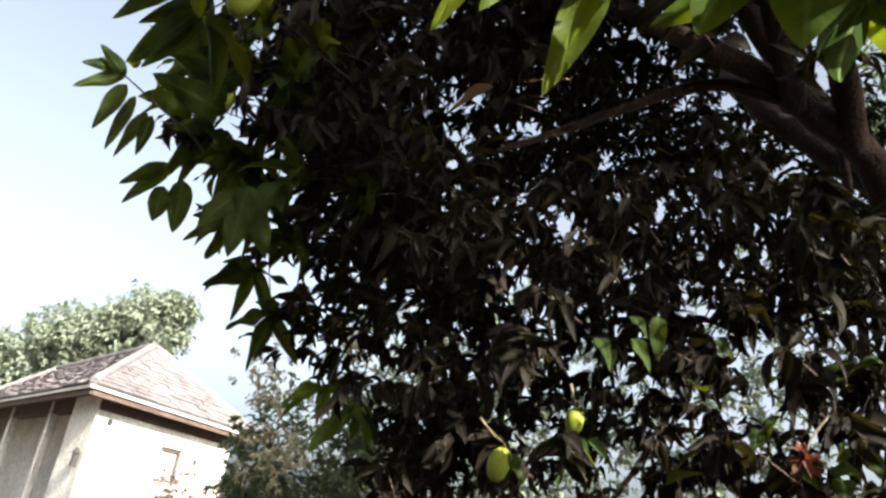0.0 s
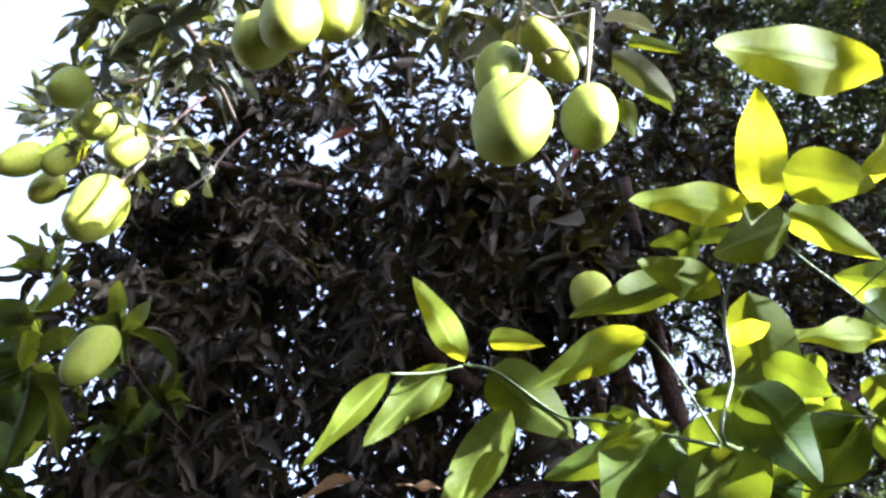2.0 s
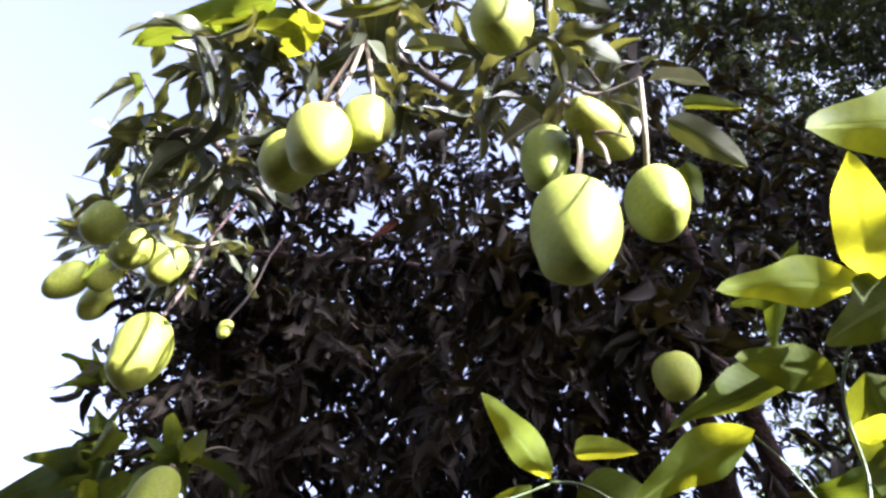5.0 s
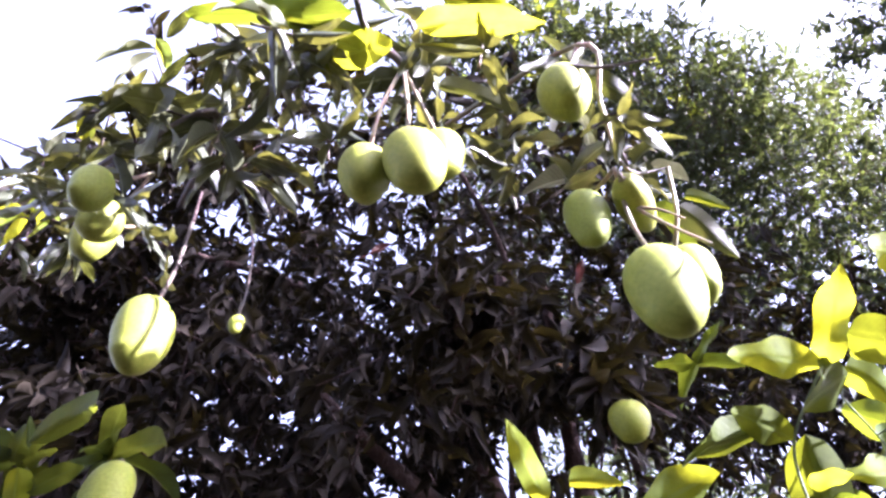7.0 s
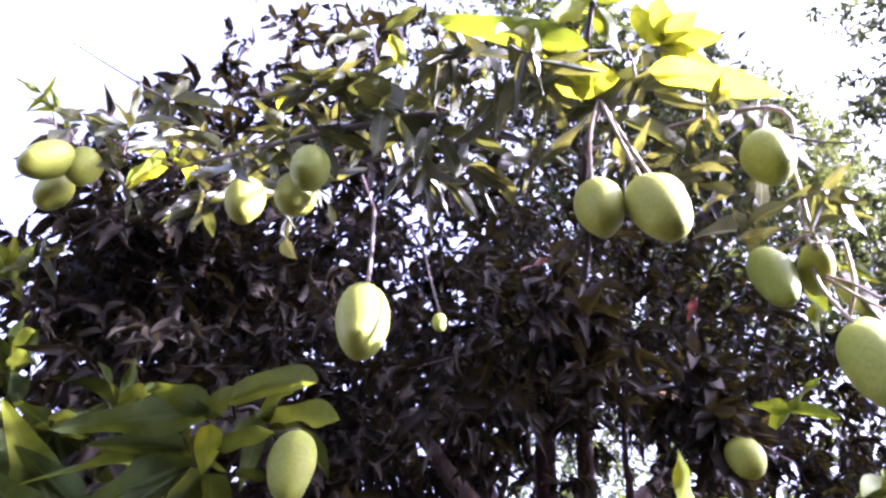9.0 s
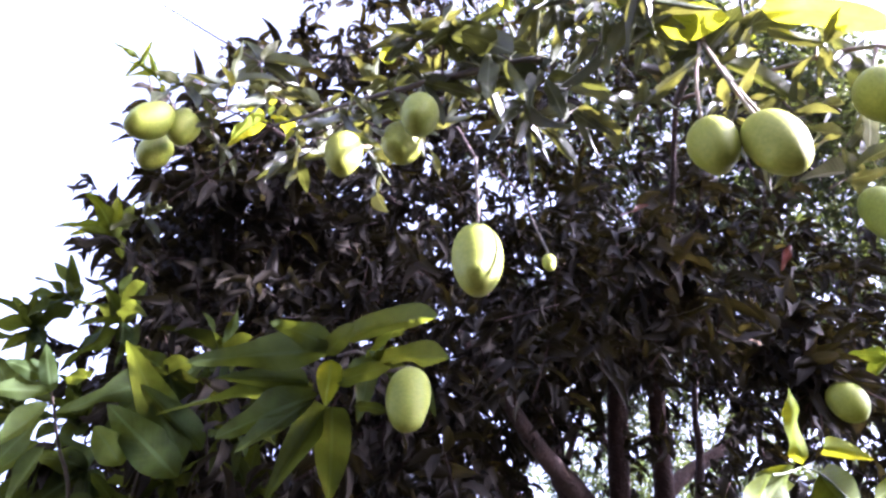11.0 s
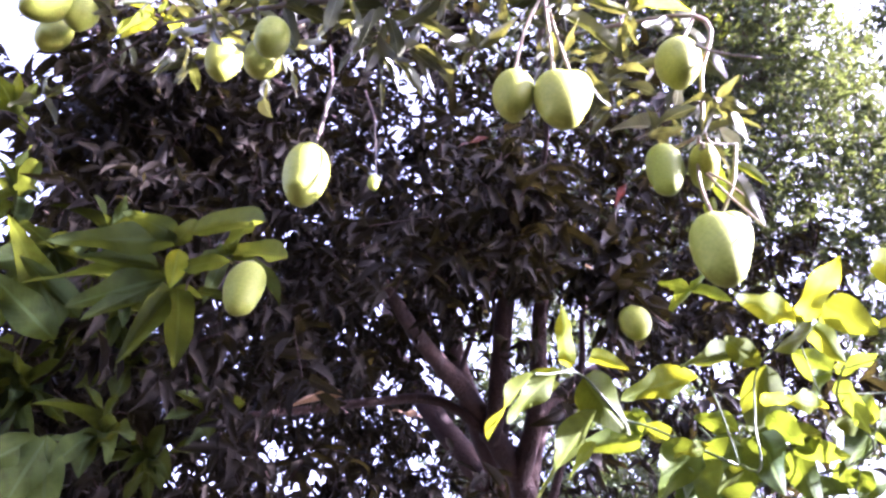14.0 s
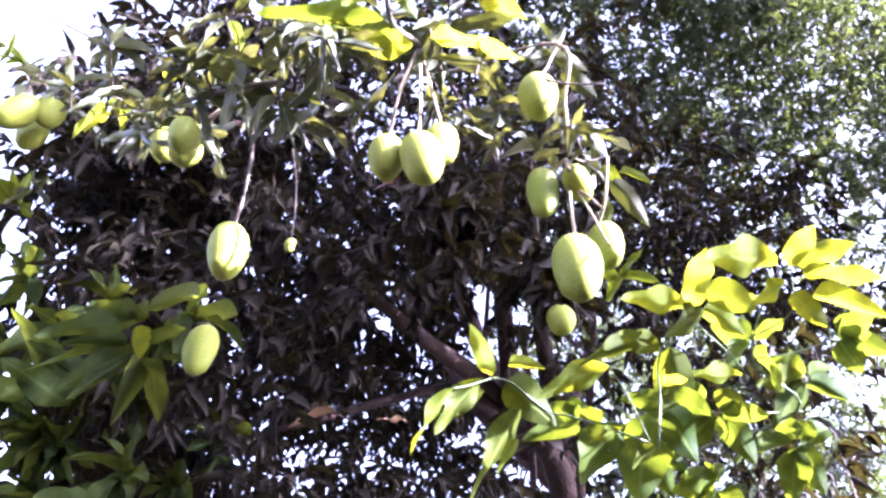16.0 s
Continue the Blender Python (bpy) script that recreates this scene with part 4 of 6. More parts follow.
rod("stem", [(0.596, 0.484, 2.316), (0.507, 0.456, 2.324), (0.395, 0.419, 2.318), (0.345, 0.393, 2.332)], 0.0018, 0.0012, SHOOT, shoot_a, 6, 0.1)
rod("stem", [(0.436, 0.234, 2.343), (0.485, 0.295, 2.299), (0.507, 0.456, 2.324)], 0.0018, 0.0012, SHOOT, shoot_a, 6, 0.1)
shoot_b = rod("branch", [(0.356, 0.566, 2.128), (0.265, 0.659, 2.195), (0.227, 0.691, 2.212), (0.142, 0.691, 2.249), (0.098, 0.697, 2.251)], 0.0026, 0.0016, SHOOT, tree, 7, 0.15, "slender shoot ending in pale young leaves")
leaf(shoot_b, (0.098, 0.694, 2.253), (-0.000, 0.623, 2.297), 0.043, LEAF_LIME, (0.096, 0.517, 0.850), 0.15, 1)
leaf(shoot_b, (0.119, 0.666, 2.273), (0.183, 0.634, 2.264), 0.034, LEAF_LIME, (0.157, 0.439, 0.885), 0.5)
leaf(shoot_b, (0.286, 0.565, 2.267), (0.178, 0.655, 2.209), 0.053, LEAF_LIME, (0.223, 0.423, 0.878), 0.4, 1)
leaf(shoot_b, (0.009, 0.696, 2.199), (-0.057, 0.730, 2.065), 0.039, LEAF_LIME, (0.038, 0.622, 0.782), 0.4, 3)
leaf(shoot_b, (0.076, 0.696, 2.241), (0.004, 0.752, 2.129), 0.050, LEAF_FRESH, (0.092, 0.594, 0.799), 0.5)
leaf(shoot_b, (0.091, 0.713, 2.226), (0.045, 0.741, 2.171), 0.032, LEAF_LIME, (0.115, 0.586, 0.802), 0.4)
leaf(shoot_b, (0.131, 0.692, 2.250), (0.246, 0.691, 2.184), 0.085, LEAF_FRESH, (0.240, 0.612, 0.753), 0.4, 3)
leaf(shoot_b, (0.166, 0.698, 2.203), (0.106, 0.796, 2.036), 0.066, LEAF_FRESH, (0.199, 0.679, 0.707), 0.3)
leaf(shoot_b, (0.149, 0.691, 2.133), (0.127, 0.736, 2.074), 0.027, LEAF_LIME, (0.211, 0.693, 0.690), 0.1)
rod("stem", [(0.009, 0.696, 2.199), (0.057, 0.703, 2.225), (0.098, 0.698, 2.249)], 0.0018, 0.0012, SHOOT, shoot_b, 6, 0.1)

# leaves lower on the sunny side
shoot_c = rod("branch", [(1.150, 1.100, 2.500), (0.793, 0.513, 2.289), (0.594, 0.455, 2.328), (0.520, 0.313, 2.424)], 0.0034, 0.0018, SHOOT, tree, 7, 0.15, "leafy shoot with broad green leaves")
leaf(shoot_c, (0.609, 0.455, 2.381), (0.537, 0.489, 2.413), 0.074, LEAF_BROAD, (0.611, 0.348, 0.711), 0.2)
leaf(shoot_c, (0.618, 0.449, 2.382), (0.589, 0.358, 2.371), 0.050, LEAF_BROAD, (0.369, 0.183, 0.911), 0.2)
leaf(shoot_c, (0.613, 0.462, 2.371), (0.521, 0.491, 2.276), 0.066, LEAF_BROAD, (0.263, 0.151, 0.953), 0.4)
leaf(shoot_c, (0.623, 0.457, 2.370), (0.626, 0.434, 2.243), 0.063, LEAF_BROAD, (0.172, 0.090, 0.981), 0.2)
leaf(shoot_c, (0.482, 0.605, 2.243), (0.569, 0.670, 2.197), 0.071, LEAF_BROAD, (0.629, 0.468, 0.620), 0.8)
leaf(shoot_c, (0.480, 0.595, 2.254), (0.464, 0.492, 2.230), 0.070, LEAF_BROAD, (0.627, 0.434, 0.647), 0.4)
leaf(shoot_c, (0.478, 0.607, 2.243), (0.414, 0.615, 2.131), 0.050, LEAF_BROAD, (0.318, 0.247, 0.916), 0.8)
leaf(shoot_c, (0.469, 0.603, 2.252), (0.387, 0.644, 2.261), 0.050, LEAF_BROAD, (0.305, 0.245, 0.920), 0.8)
leaf(shoot_c, (0.477, 0.608, 2.243), (0.475, 0.680, 2.170), 0.050, LEAF_BROAD, (0.169, 0.133, 0.977), 0.8)
leaf(shoot_c, (0.475, 0.608, 2.244), (0.432, 0.667, 2.168), 0.058, LEAF_BROAD, (0.568, 0.452, 0.688), 0.4)
leaf(shoot_c, (0.797, 0.459, 2.342), (0.930, 0.459, 2.328), 0.058, LEAF_BROAD, (0.699, 0.311, 0.643), 0.4)
leaf(shoot_c, (0.786, 0.469, 2.338), (0.741, 0.531, 2.254), 0.071, LEAF_BROAD, (0.605, 0.308, 0.735), 0.4)
leaf(shoot_c, (0.791, 0.455, 2.349), (0.869, 0.437, 2.384), 0.055, LEAF_BROAD, (0.536, 0.239, 0.810), 0.2)
leaf(shoot_c, (0.787, 0.469, 2.337), (0.739, 0.553, 2.238), 0.059, LEAF_BROAD, (0.282, 0.146, 0.948), 0.2)
leaf(shoot_c, (0.780, 0.462, 2.349), (0.637, 0.456, 2.336), 0.063, LEAF_BROAD, (0.219, 0.109, 0.970), 0.8)
leaf(shoot_c, (0.780, 0.466, 2.345), (0.629, 0.487, 2.291), 0.065, LEAF_FRESH, (0.437, 0.225, 0.871), 0.4)
leaf(shoot_c, (0.607, 0.578, 2.257), (0.701, 0.588, 2.173), 0.070, LEAF_BROAD, (0.292, 0.182, 0.939), 0.8)
leaf(shoot_c, (0.591, 0.580, 2.264), (0.552, 0.641, 2.276), 0.061, LEAF_BROAD, (0.365, 0.252, 0.896), 0.2)
leaf(shoot_c, (0.601, 0.571, 2.268), (0.599, 0.507, 2.267), 0.074, LEAF_FRESH, (0.662, 0.406, 0.630), 0.4)
leaf(shoot_c, (0.606, 0.572, 2.264), (0.644, 0.485, 2.227), 0.056, LEAF_BROAD, (0.649, 0.384, 0.657), 0.2)
leaf(shoot_c, (0.596, 0.584, 2.257), (0.583, 0.713, 2.201), 0.067, LEAF_BROAD, (0.351, 0.250, 0.902), 0.2)
leaf(shoot_c, (0.592, 0.582, 2.261), (0.492, 0.639, 2.222), 0.062, LEAF_BROAD, (0.571, 0.405, 0.714), 0.4)
leaf(shoot_c, (0.859, 0.574, 2.265), (0.813, 0.571, 2.310), 0.064, LEAF_BROAD, (0.348, 0.186, 0.919), 0.4)
leaf(shoot_c, (0.868, 0.583, 2.251), (0.904, 0.663, 2.150), 0.079, LEAF_BROAD, (0.296, 0.163, 0.941), 0.2)
leaf(shoot_c, (0.857, 0.583, 2.257), (0.707, 0.637, 2.192), 0.060, LEAF_BROAD, (0.480, 0.280, 0.832), 0.8)
leaf(shoot_c, (0.864, 0.570, 2.266), (0.866, 0.527, 2.292), 0.073, LEAF_BROAD, (0.397, 0.201, 0.895), 0.2)
leaf(shoot_c, (0.868, 0.569, 2.264), (0.974, 0.527, 2.314), 0.080, LEAF_BROAD, (0.511, 0.249, 0.823), 0.2)
leaf(shoot_c, (0.871, 0.580, 2.251), (0.959, 0.632, 2.184), 0.062, LEAF_BROAD, (0.597, 0.316, 0.737), 0.4)
leaf(shoot_c, (0.872, 0.579, 2.252), (0.942, 0.598, 2.158), 0.071, LEAF_BROAD, (0.576, 0.299, 0.761), 0.8)
leaf(shoot_c, (0.537, 0.728, 2.223), (0.499, 0.749, 2.091), 0.065, LEAF_BROAD, (0.255, 0.214, 0.943), 0.8)
leaf(shoot_c, (0.541, 0.725, 2.224), (0.663, 0.789, 2.160), 0.078, LEAF_BROAD, (0.610, 0.486, 0.626), 0.2)
leaf(shoot_c, (0.535, 0.729, 2.224), (0.467, 0.738, 2.120), 0.051, LEAF_BROAD, (0.358, 0.305, 0.883), 0.8)
leaf(shoot_c, (0.544, 0.720, 2.227), (0.636, 0.711, 2.185), 0.062, LEAF_BROAD, (0.632, 0.487, 0.603), 0.4)
leaf(shoot_c, (0.538, 0.716, 2.236), (0.572, 0.639, 2.251), 0.076, LEAF_BROAD, (0.321, 0.244, 0.915), 0.4)
leaf(shoot_c, (0.526, 0.726, 2.232), (0.434, 0.766, 2.214), 0.076, LEAF_BROAD, (0.364, 0.320, 0.875), 0.8)
leaf(shoot_c, (0.691, 0.694, 2.166), (0.548, 0.652, 2.146), 0.065, LEAF_BROAD, (0.662, 0.474, 0.580), 0.2)
leaf(shoot_c, (0.690, 0.695, 2.165), (0.645, 0.747, 2.190), 0.052, LEAF_BROAD, (0.490, 0.356, 0.796), 0.8)
leaf(shoot_c, (0.690, 0.698, 2.163), (0.637, 0.773, 2.163), 0.067, LEAF_BROAD, (0.666, 0.493, 0.560), 0.4)
leaf(shoot_c, (0.700, 0.701, 2.154), (0.664, 0.751, 2.039), 0.075, LEAF_BROAD, (0.525, 0.379, 0.762), 0.4)
leaf(shoot_c, (0.695, 0.690, 2.168), (0.609, 0.625, 2.165), 0.051, LEAF_BROAD, (0.351, 0.240, 0.905), 0.4)
leaf(shoot_c, (0.706, 0.696, 2.155), (0.767, 0.706, 2.096), 0.077, LEAF_BROAD, (0.200, 0.135, 0.970), 0.2)
leaf(shoot_c, (0.365, 0.731, 2.246), (0.368, 0.682, 2.248), 0.056, LEAF_FRESH, (0.494, 0.466, 0.734), 0.2)
leaf(shoot_c, (0.357, 0.742, 2.240), (0.264, 0.827, 2.213), 0.057, LEAF_BROAD, (0.531, 0.579, 0.619), 0.8)
leaf(shoot_c, (0.357, 0.736, 2.246), (0.291, 0.757, 2.274), 0.053, LEAF_BROAD, (0.270, 0.278, 0.922), 0.8)
leaf(shoot_c, (0.359, 0.734, 2.247), (0.320, 0.725, 2.286), 0.051, LEAF_BROAD, (0.439, 0.437, 0.785), 0.8)
leaf(shoot_c, (0.727, 0.336, 2.353), (0.767, 0.337, 2.289), 0.064, LEAF_BROAD, (0.583, 0.228, 0.780), 0.2)
leaf(shoot_c, (0.728, 0.331, 2.358), (0.789, 0.274, 2.306), 0.061, LEAF_BROAD, (0.557, 0.202, 0.806), 0.4)
leaf(shoot_c, (0.722, 0.329, 2.363), (0.734, 0.255, 2.372), 0.064, LEAF_BROAD, (0.671, 0.244, 0.700), 0.4)
leaf(shoot_c, (0.721, 0.329, 2.364), (0.767, 0.306, 2.394), 0.066, LEAF_BROAD, (0.345, 0.130, 0.930), 0.4)
leaf(shoot_c, (0.725, 0.329, 2.362), (0.743, 0.278, 2.343), 0.061, LEAF_BROAD, (0.375, 0.139, 0.916), 0.2)
rod("stem", [(0.793, 0.513, 2.289), (0.634, 0.564, 2.262), (0.477, 0.601, 2.249)], 0.0018, 0.0012, SHOOT, shoot_c, 6, 0.1)
rod("stem", [(0.793, 0.513, 2.289), (0.719, 0.575, 2.247), (0.640, 0.626, 2.219)], 0.0018, 0.0012, SHOOT, shoot_c, 6, 0.1)
rod("stem", [(0.793, 0.513, 2.289), (0.794, 0.493, 2.309), (0.788, 0.462, 2.344)], 0.0018, 0.0012, SHOOT, shoot_c, 6, 0.1)
rod("stem", [(0.793, 0.513, 2.289), (0.832, 0.550, 2.267), (0.865, 0.577, 2.258)], 0.0018, 0.0012, SHOOT, shoot_c, 6, 0.1)
rod("stem", [(0.640, 0.626, 2.219), (0.592, 0.679, 2.218), (0.535, 0.723, 2.230)], 0.0018, 0.0012, SHOOT, shoot_c, 6, 0.1)
rod("stem", [(0.640, 0.626, 2.219), (0.672, 0.665, 2.183), (0.699, 0.695, 2.161)], 0.0018, 0.0012, SHOOT, shoot_c, 6, 0.1)
rod("stem", [(0.477, 0.601, 2.249), (0.425, 0.673, 2.238), (0.364, 0.737, 2.240)], 0.0018, 0.0012, SHOOT, shoot_c, 6, 0.1)
rod("stem", [(0.594, 0.455, 2.328), (0.660, 0.400, 2.336), (0.720, 0.336, 2.358)], 0.0018, 0.0012, SHOOT, shoot_c, 6, 0.1)
leaf(shoot_c, (0.371, 0.479, 2.293), (0.426, 0.552, 2.125), 0.083, LEAF_FRESH, (0.442, 0.256, 0.860), 0.5)
leaf(shoot_c, (0.377, 0.576, 2.193), (0.393, 0.650, 2.048), 0.117, LEAF_BROAD, (0.448, 0.306, 0.840), 0.5)
leaf(shoot_c, (0.344, 0.614, 2.176), (0.309, 0.627, 2.122), 0.058, LEAF_BROAD, (0.426, 0.312, 0.849), 0.5)

# the fruiting branch
fruiting_branch = rod("branch", [(-0.100, 0.550, 2.920), (-0.241, 0.417, 2.745), (-0.321, 0.377, 2.697), (-0.373, 0.311, 2.704)], 0.008, 0.004, TWIG, tree, 7, 0.15, "leafy end of a mango branch above the fruit")
leaf(fruiting_branch, (-0.349, 0.355, 2.656), (-0.543, 0.454, 2.641), 0.050, LEAF_BROAD, (-0.15, 0.2, 0.95), 0.3, 5)
leaf(fruiting_branch, (-0.290, 0.396, 2.653), (-0.438, 0.401, 2.639), 0.030, LEAF_FRESH, (0.1, -0.4, 0.9), 0.3, 5)
leaf(fruiting_branch, (-0.296, 0.392, 2.698), (-0.429, 0.388, 2.602), 0.038, LEAF_FRESH, (-0.120, 0.150, 0.981), 0.4)
leaf(fruiting_branch, (-0.289, 0.358, 2.637), (-0.369, 0.460, 2.672), 0.050, LEAF_LIME, (-0.133, 0.197, 0.971), 0.3, 1)
leaf(fruiting_branch, (-0.373, 0.311, 2.704), (-0.429, 0.352, 2.624), 0.041, LEAF_LIME, (-0.203, 0.188, 0.961), 0.2)
leaf(fruiting_branch, (-0.373, 0.311, 2.704), (-0.445, 0.278, 2.669), 0.041, LEAF_FRESH, (-0.205, 0.163, 0.965), 0.2)
leaf(fruiting_branch, (-0.372, 0.307, 2.706), (-0.313, 0.235, 2.688), 0.034, LEAF_FRESH, (-0.166, 0.150, 0.975), 0.2)
leaf(fruiting_branch, (-0.353, 0.315, 2.724), (-0.292, 0.338, 2.684), 0.035, LEAF_FRESH, (-0.152, 0.181, 0.972), 0.3)
leaf(fruiting_branch, (-0.272, 0.320, 2.624), (-0.150, 0.224, 2.524), 0.055, LEAF_LIME, (-0.085, 0.146, 0.986), 0.3, 1)
leaf(fruiting_branch, (-0.176, 0.305, 2.850), (-0.293, 0.289, 2.795), 0.043, LEAF_LIME, (-0.092, 0.150, 0.984), 0.3)
leaf(fruiting_branch, (-0.176, 0.305, 2.850), (-0.256, 0.252, 2.816), 0.051, LEAF_LIME, (-0.081, 0.139, 0.987), 0.3)
leaf(fruiting_branch, (-0.176, 0.305, 2.850), (-0.185, 0.231, 2.825), 0.060, LEAF_LIME, (-0.062, 0.133, 0.989), 0.3)
leaf(fruiting_branch, (-0.176, 0.305, 2.850), (-0.116, 0.231, 2.822), 0.051, LEAF_LIME, (-0.044, 0.134, 0.990), 0.3)
leaf(fruiting_branch, (-0.176, 0.305, 2.850), (-0.078, 0.281, 2.790), 0.047, LEAF_LIME, (-0.034, 0.149, 0.988), 0.3)
leaf(fruiting_branch, (-0.176, 0.305, 2.850), (-0.128, 0.303, 2.779), 0.038, LEAF_LIME, (-0.047, 0.155, 0.987), 0.3)
leaf(fruiting_branch, (-0.199, 0.377, 2.785), (-0.103, 0.278, 2.770), 0.050, LEAF_DARK, (-0.048, 0.173, 0.984), 0.3)
leaf(fruiting_branch, (-0.227, 0.421, 2.736), (-0.230, 0.336, 2.741), 0.041, LEAF_DARK, (-0.094, 0.206, 0.974), 0.3)
leaf(fruiting_branch, (-0.184, 0.419, 2.735), (-0.049, 0.384, 2.680), 0.033, LEAF_DARK, (0.016, -0.120, 0.993), 0.6)
leaf(fruiting_branch, (-0.227, 0.430, 2.754), (-0.314, 0.474, 2.706), 0.036, LEAF_DARK, (0.043, -0.090, 0.995), 0.3)
leaf(fruiting_branch, (-0.221, 0.421, 2.759), (-0.200, 0.356, 2.767), 0.035, LEAF_DARK, (-0.065, 0.166, 0.984), 0.6)
leaf(fruiting_branch, (-0.225, 0.421, 2.759), (-0.259, 0.396, 2.799), 0.039, LEAF_DARK, (0.084, -0.185, 0.979), 0.9)
leaf(fruiting_branch, (-0.225, 0.431, 2.753), (-0.277, 0.473, 2.707), 0.033, LEAF_DARK, (-0.047, 0.109, 0.993), 0.9)
leaf(fruiting_branch, (-0.225, 0.432, 2.753), (-0.296, 0.521, 2.806), 0.029, LEAF_DARK, (-0.029, 0.068, 0.997), 0.9)
leaf(fruiting_branch, (-0.220, 0.432, 2.752), (-0.214, 0.527, 2.763), 0.028, LEAF_DARK, (0.040, -0.121, 0.992), 0.6)
leaf(fruiting_branch, (-0.226, 0.422, 2.759), (-0.277, 0.397, 2.766), 0.034, LEAF_DARK, (0.048, -0.101, 0.994), 0.6)
leaf(fruiting_branch, (-0.219, 0.421, 2.759), (-0.157, 0.372, 2.836), 0.038, LEAF_DARK, (-0.030, 0.094, 0.995), 0.3)
leaf(fruiting_branch, (-0.219, 0.421, 2.759), (-0.190, 0.418, 2.909), 0.038, LEAF_DARK, (-0.038, 0.110, 0.993), 0.6)
rod("stem", [(-0.241, 0.417, 2.745), (-0.204, 0.365, 2.804), (-0.176, 0.305, 2.850)], 0.0028, 0.0016, TWIG, fruiting_branch, 6, 0.1)
fruiting_spur = rod("branch", [(-0.100, 0.550, 2.920), (-0.030, 0.261, 2.718), (-0.002, 0.293, 2.592), (0.020, 0.325, 2.502)], 0.0045, 0.0032, STALK, tree, 7, 0.15)
leaf(fruiting_spur, (0.021, 0.329, 2.523), (0.014, 0.301, 2.564), 0.035, LEAF_DARK, (-0.128, -0.449, -0.884), 0.2)
leaf(fruiting_spur, (0.107, 0.304, 2.534), (0.118, 0.280, 2.525), 0.021, LEAF_DARK, (-0.540, -0.818, 0.197), 0.4)
leaf(fruiting_spur, (0.153, 0.353, 2.526), (0.233, 0.356, 2.450), 0.041, LEAF_DARK, (0.159, 0.204, 0.966), 0.4, 0)
leaf(fruiting_spur, (0.172, 0.343, 2.554), (0.238, 0.326, 2.538), 0.021, LEAF_FRESH, (0.062, 0.071, 0.996), 0.4)
leaf(fruiting_spur, (0.205, 0.417, 2.555), (0.231, 0.446, 2.513), 0.029, LEAF_FRESH, (0.192, 0.277, 0.942), 0.4)
leaf(fruiting_spur, (0.119, 0.357, 2.525), (0.088, 0.323, 2.570), 0.028, LEAF_DARK, (0.060, 0.112, 0.992), 0.4)
leaf(fruiting_spur, (-0.009, 0.281, 2.670), (0.073, 0.278, 2.645), 0.037, LEAF_DARK, (0.031, 0.083, 0.996), 0.4)
leaf(fruiting_spur, (-0.007, 0.292, 2.734), (0.080, 0.338, 2.795), 0.034, LEAF_DARK, (-0.014, -0.039, 0.999), 0.6)
leaf(fruiting_spur, (-0.007, 0.292, 2.734), (0.071, 0.286, 2.737), 0.029, LEAF_DARK, (0.033, 0.091, 0.995), 0.9)
leaf(fruiting_spur, (-0.007, 0.292, 2.734), (-0.037, 0.337, 2.710), 0.031, LEAF_DARK, (-0.097, -0.648, 0.756), 0.6)
leaf(fruiting_spur, (-0.007, 0.292, 2.734), (-0.046, 0.300, 2.873), 0.028, LEAF_DARK, (0.006, 0.045, 0.999), 0.6)
leaf(fruiting_spur, (-0.007, 0.292, 2.734), (0.005, 0.261, 2.806), 0.026, LEAF_DARK, (0.024, 0.097, 0.995), 0.3)
leaf(fruiting_spur, (-0.007, 0.292, 2.734), (-0.053, 0.347, 2.760), 0.027, LEAF_DARK, (0.006, 0.046, 0.999), 0.9)
leaf(fruiting_spur, (-0.007, 0.292, 2.734), (-0.098, 0.324, 2.685), 0.023, LEAF_DARK, (0.003, 0.058, 0.998), 0.6)
rod("stem", [(0.020, 0.325, 2.502), (0.059, 0.333, 2.507), (0.106, 0.313, 2.529)], 0.0028, 0.0016, TWIG, fruiting_spur, 6, 0.1)
leaf(fruiting_spur, (0.037, 0.407, 2.599), (-0.024, 0.466, 2.590), 0.050, LEAF_SHEEN, (0.35, -0.6, 0.6), 0.4)
leaf(fruiting_spur, (0.005, 0.334, 2.649), (0.049, 0.375, 2.626), 0.040, LEAF_SHEEN, (0.4, -0.6, 0.5), 0.4)
leaf(fruiting_spur, (0.101, 0.353, 2.649), (0.159, 0.334, 2.668), 0.034, LEAF_SHEEN, (0.4, -0.6, 0.6), 0.4)
leaf(fruiting_spur, (0.150, 0.357, 2.647), (0.230, 0.349, 2.653), 0.038, LEAF_SHEEN, (0.4, -0.5, 0.6), 0.4)
leaf(fruiting_spur, (0.091, 0.379, 2.645), (0.121, 0.347, 2.681), 0.030, LEAF_DARK, (0.3, -0.4, 0.8), 0.4)
leaf(fruiting_spur, (0.193, 0.396, 2.633), (0.294, 0.430, 2.602), 0.042, LEAF_BROAD, (0.2, -0.2, 0.95), 0.4)
leaf(fruiting_spur, (0.355, 0.774, 2.630), (0.255, 0.781, 2.669), 0.012, LEAF_DRY, (0.2, -0.2, 0.95), 0.4)

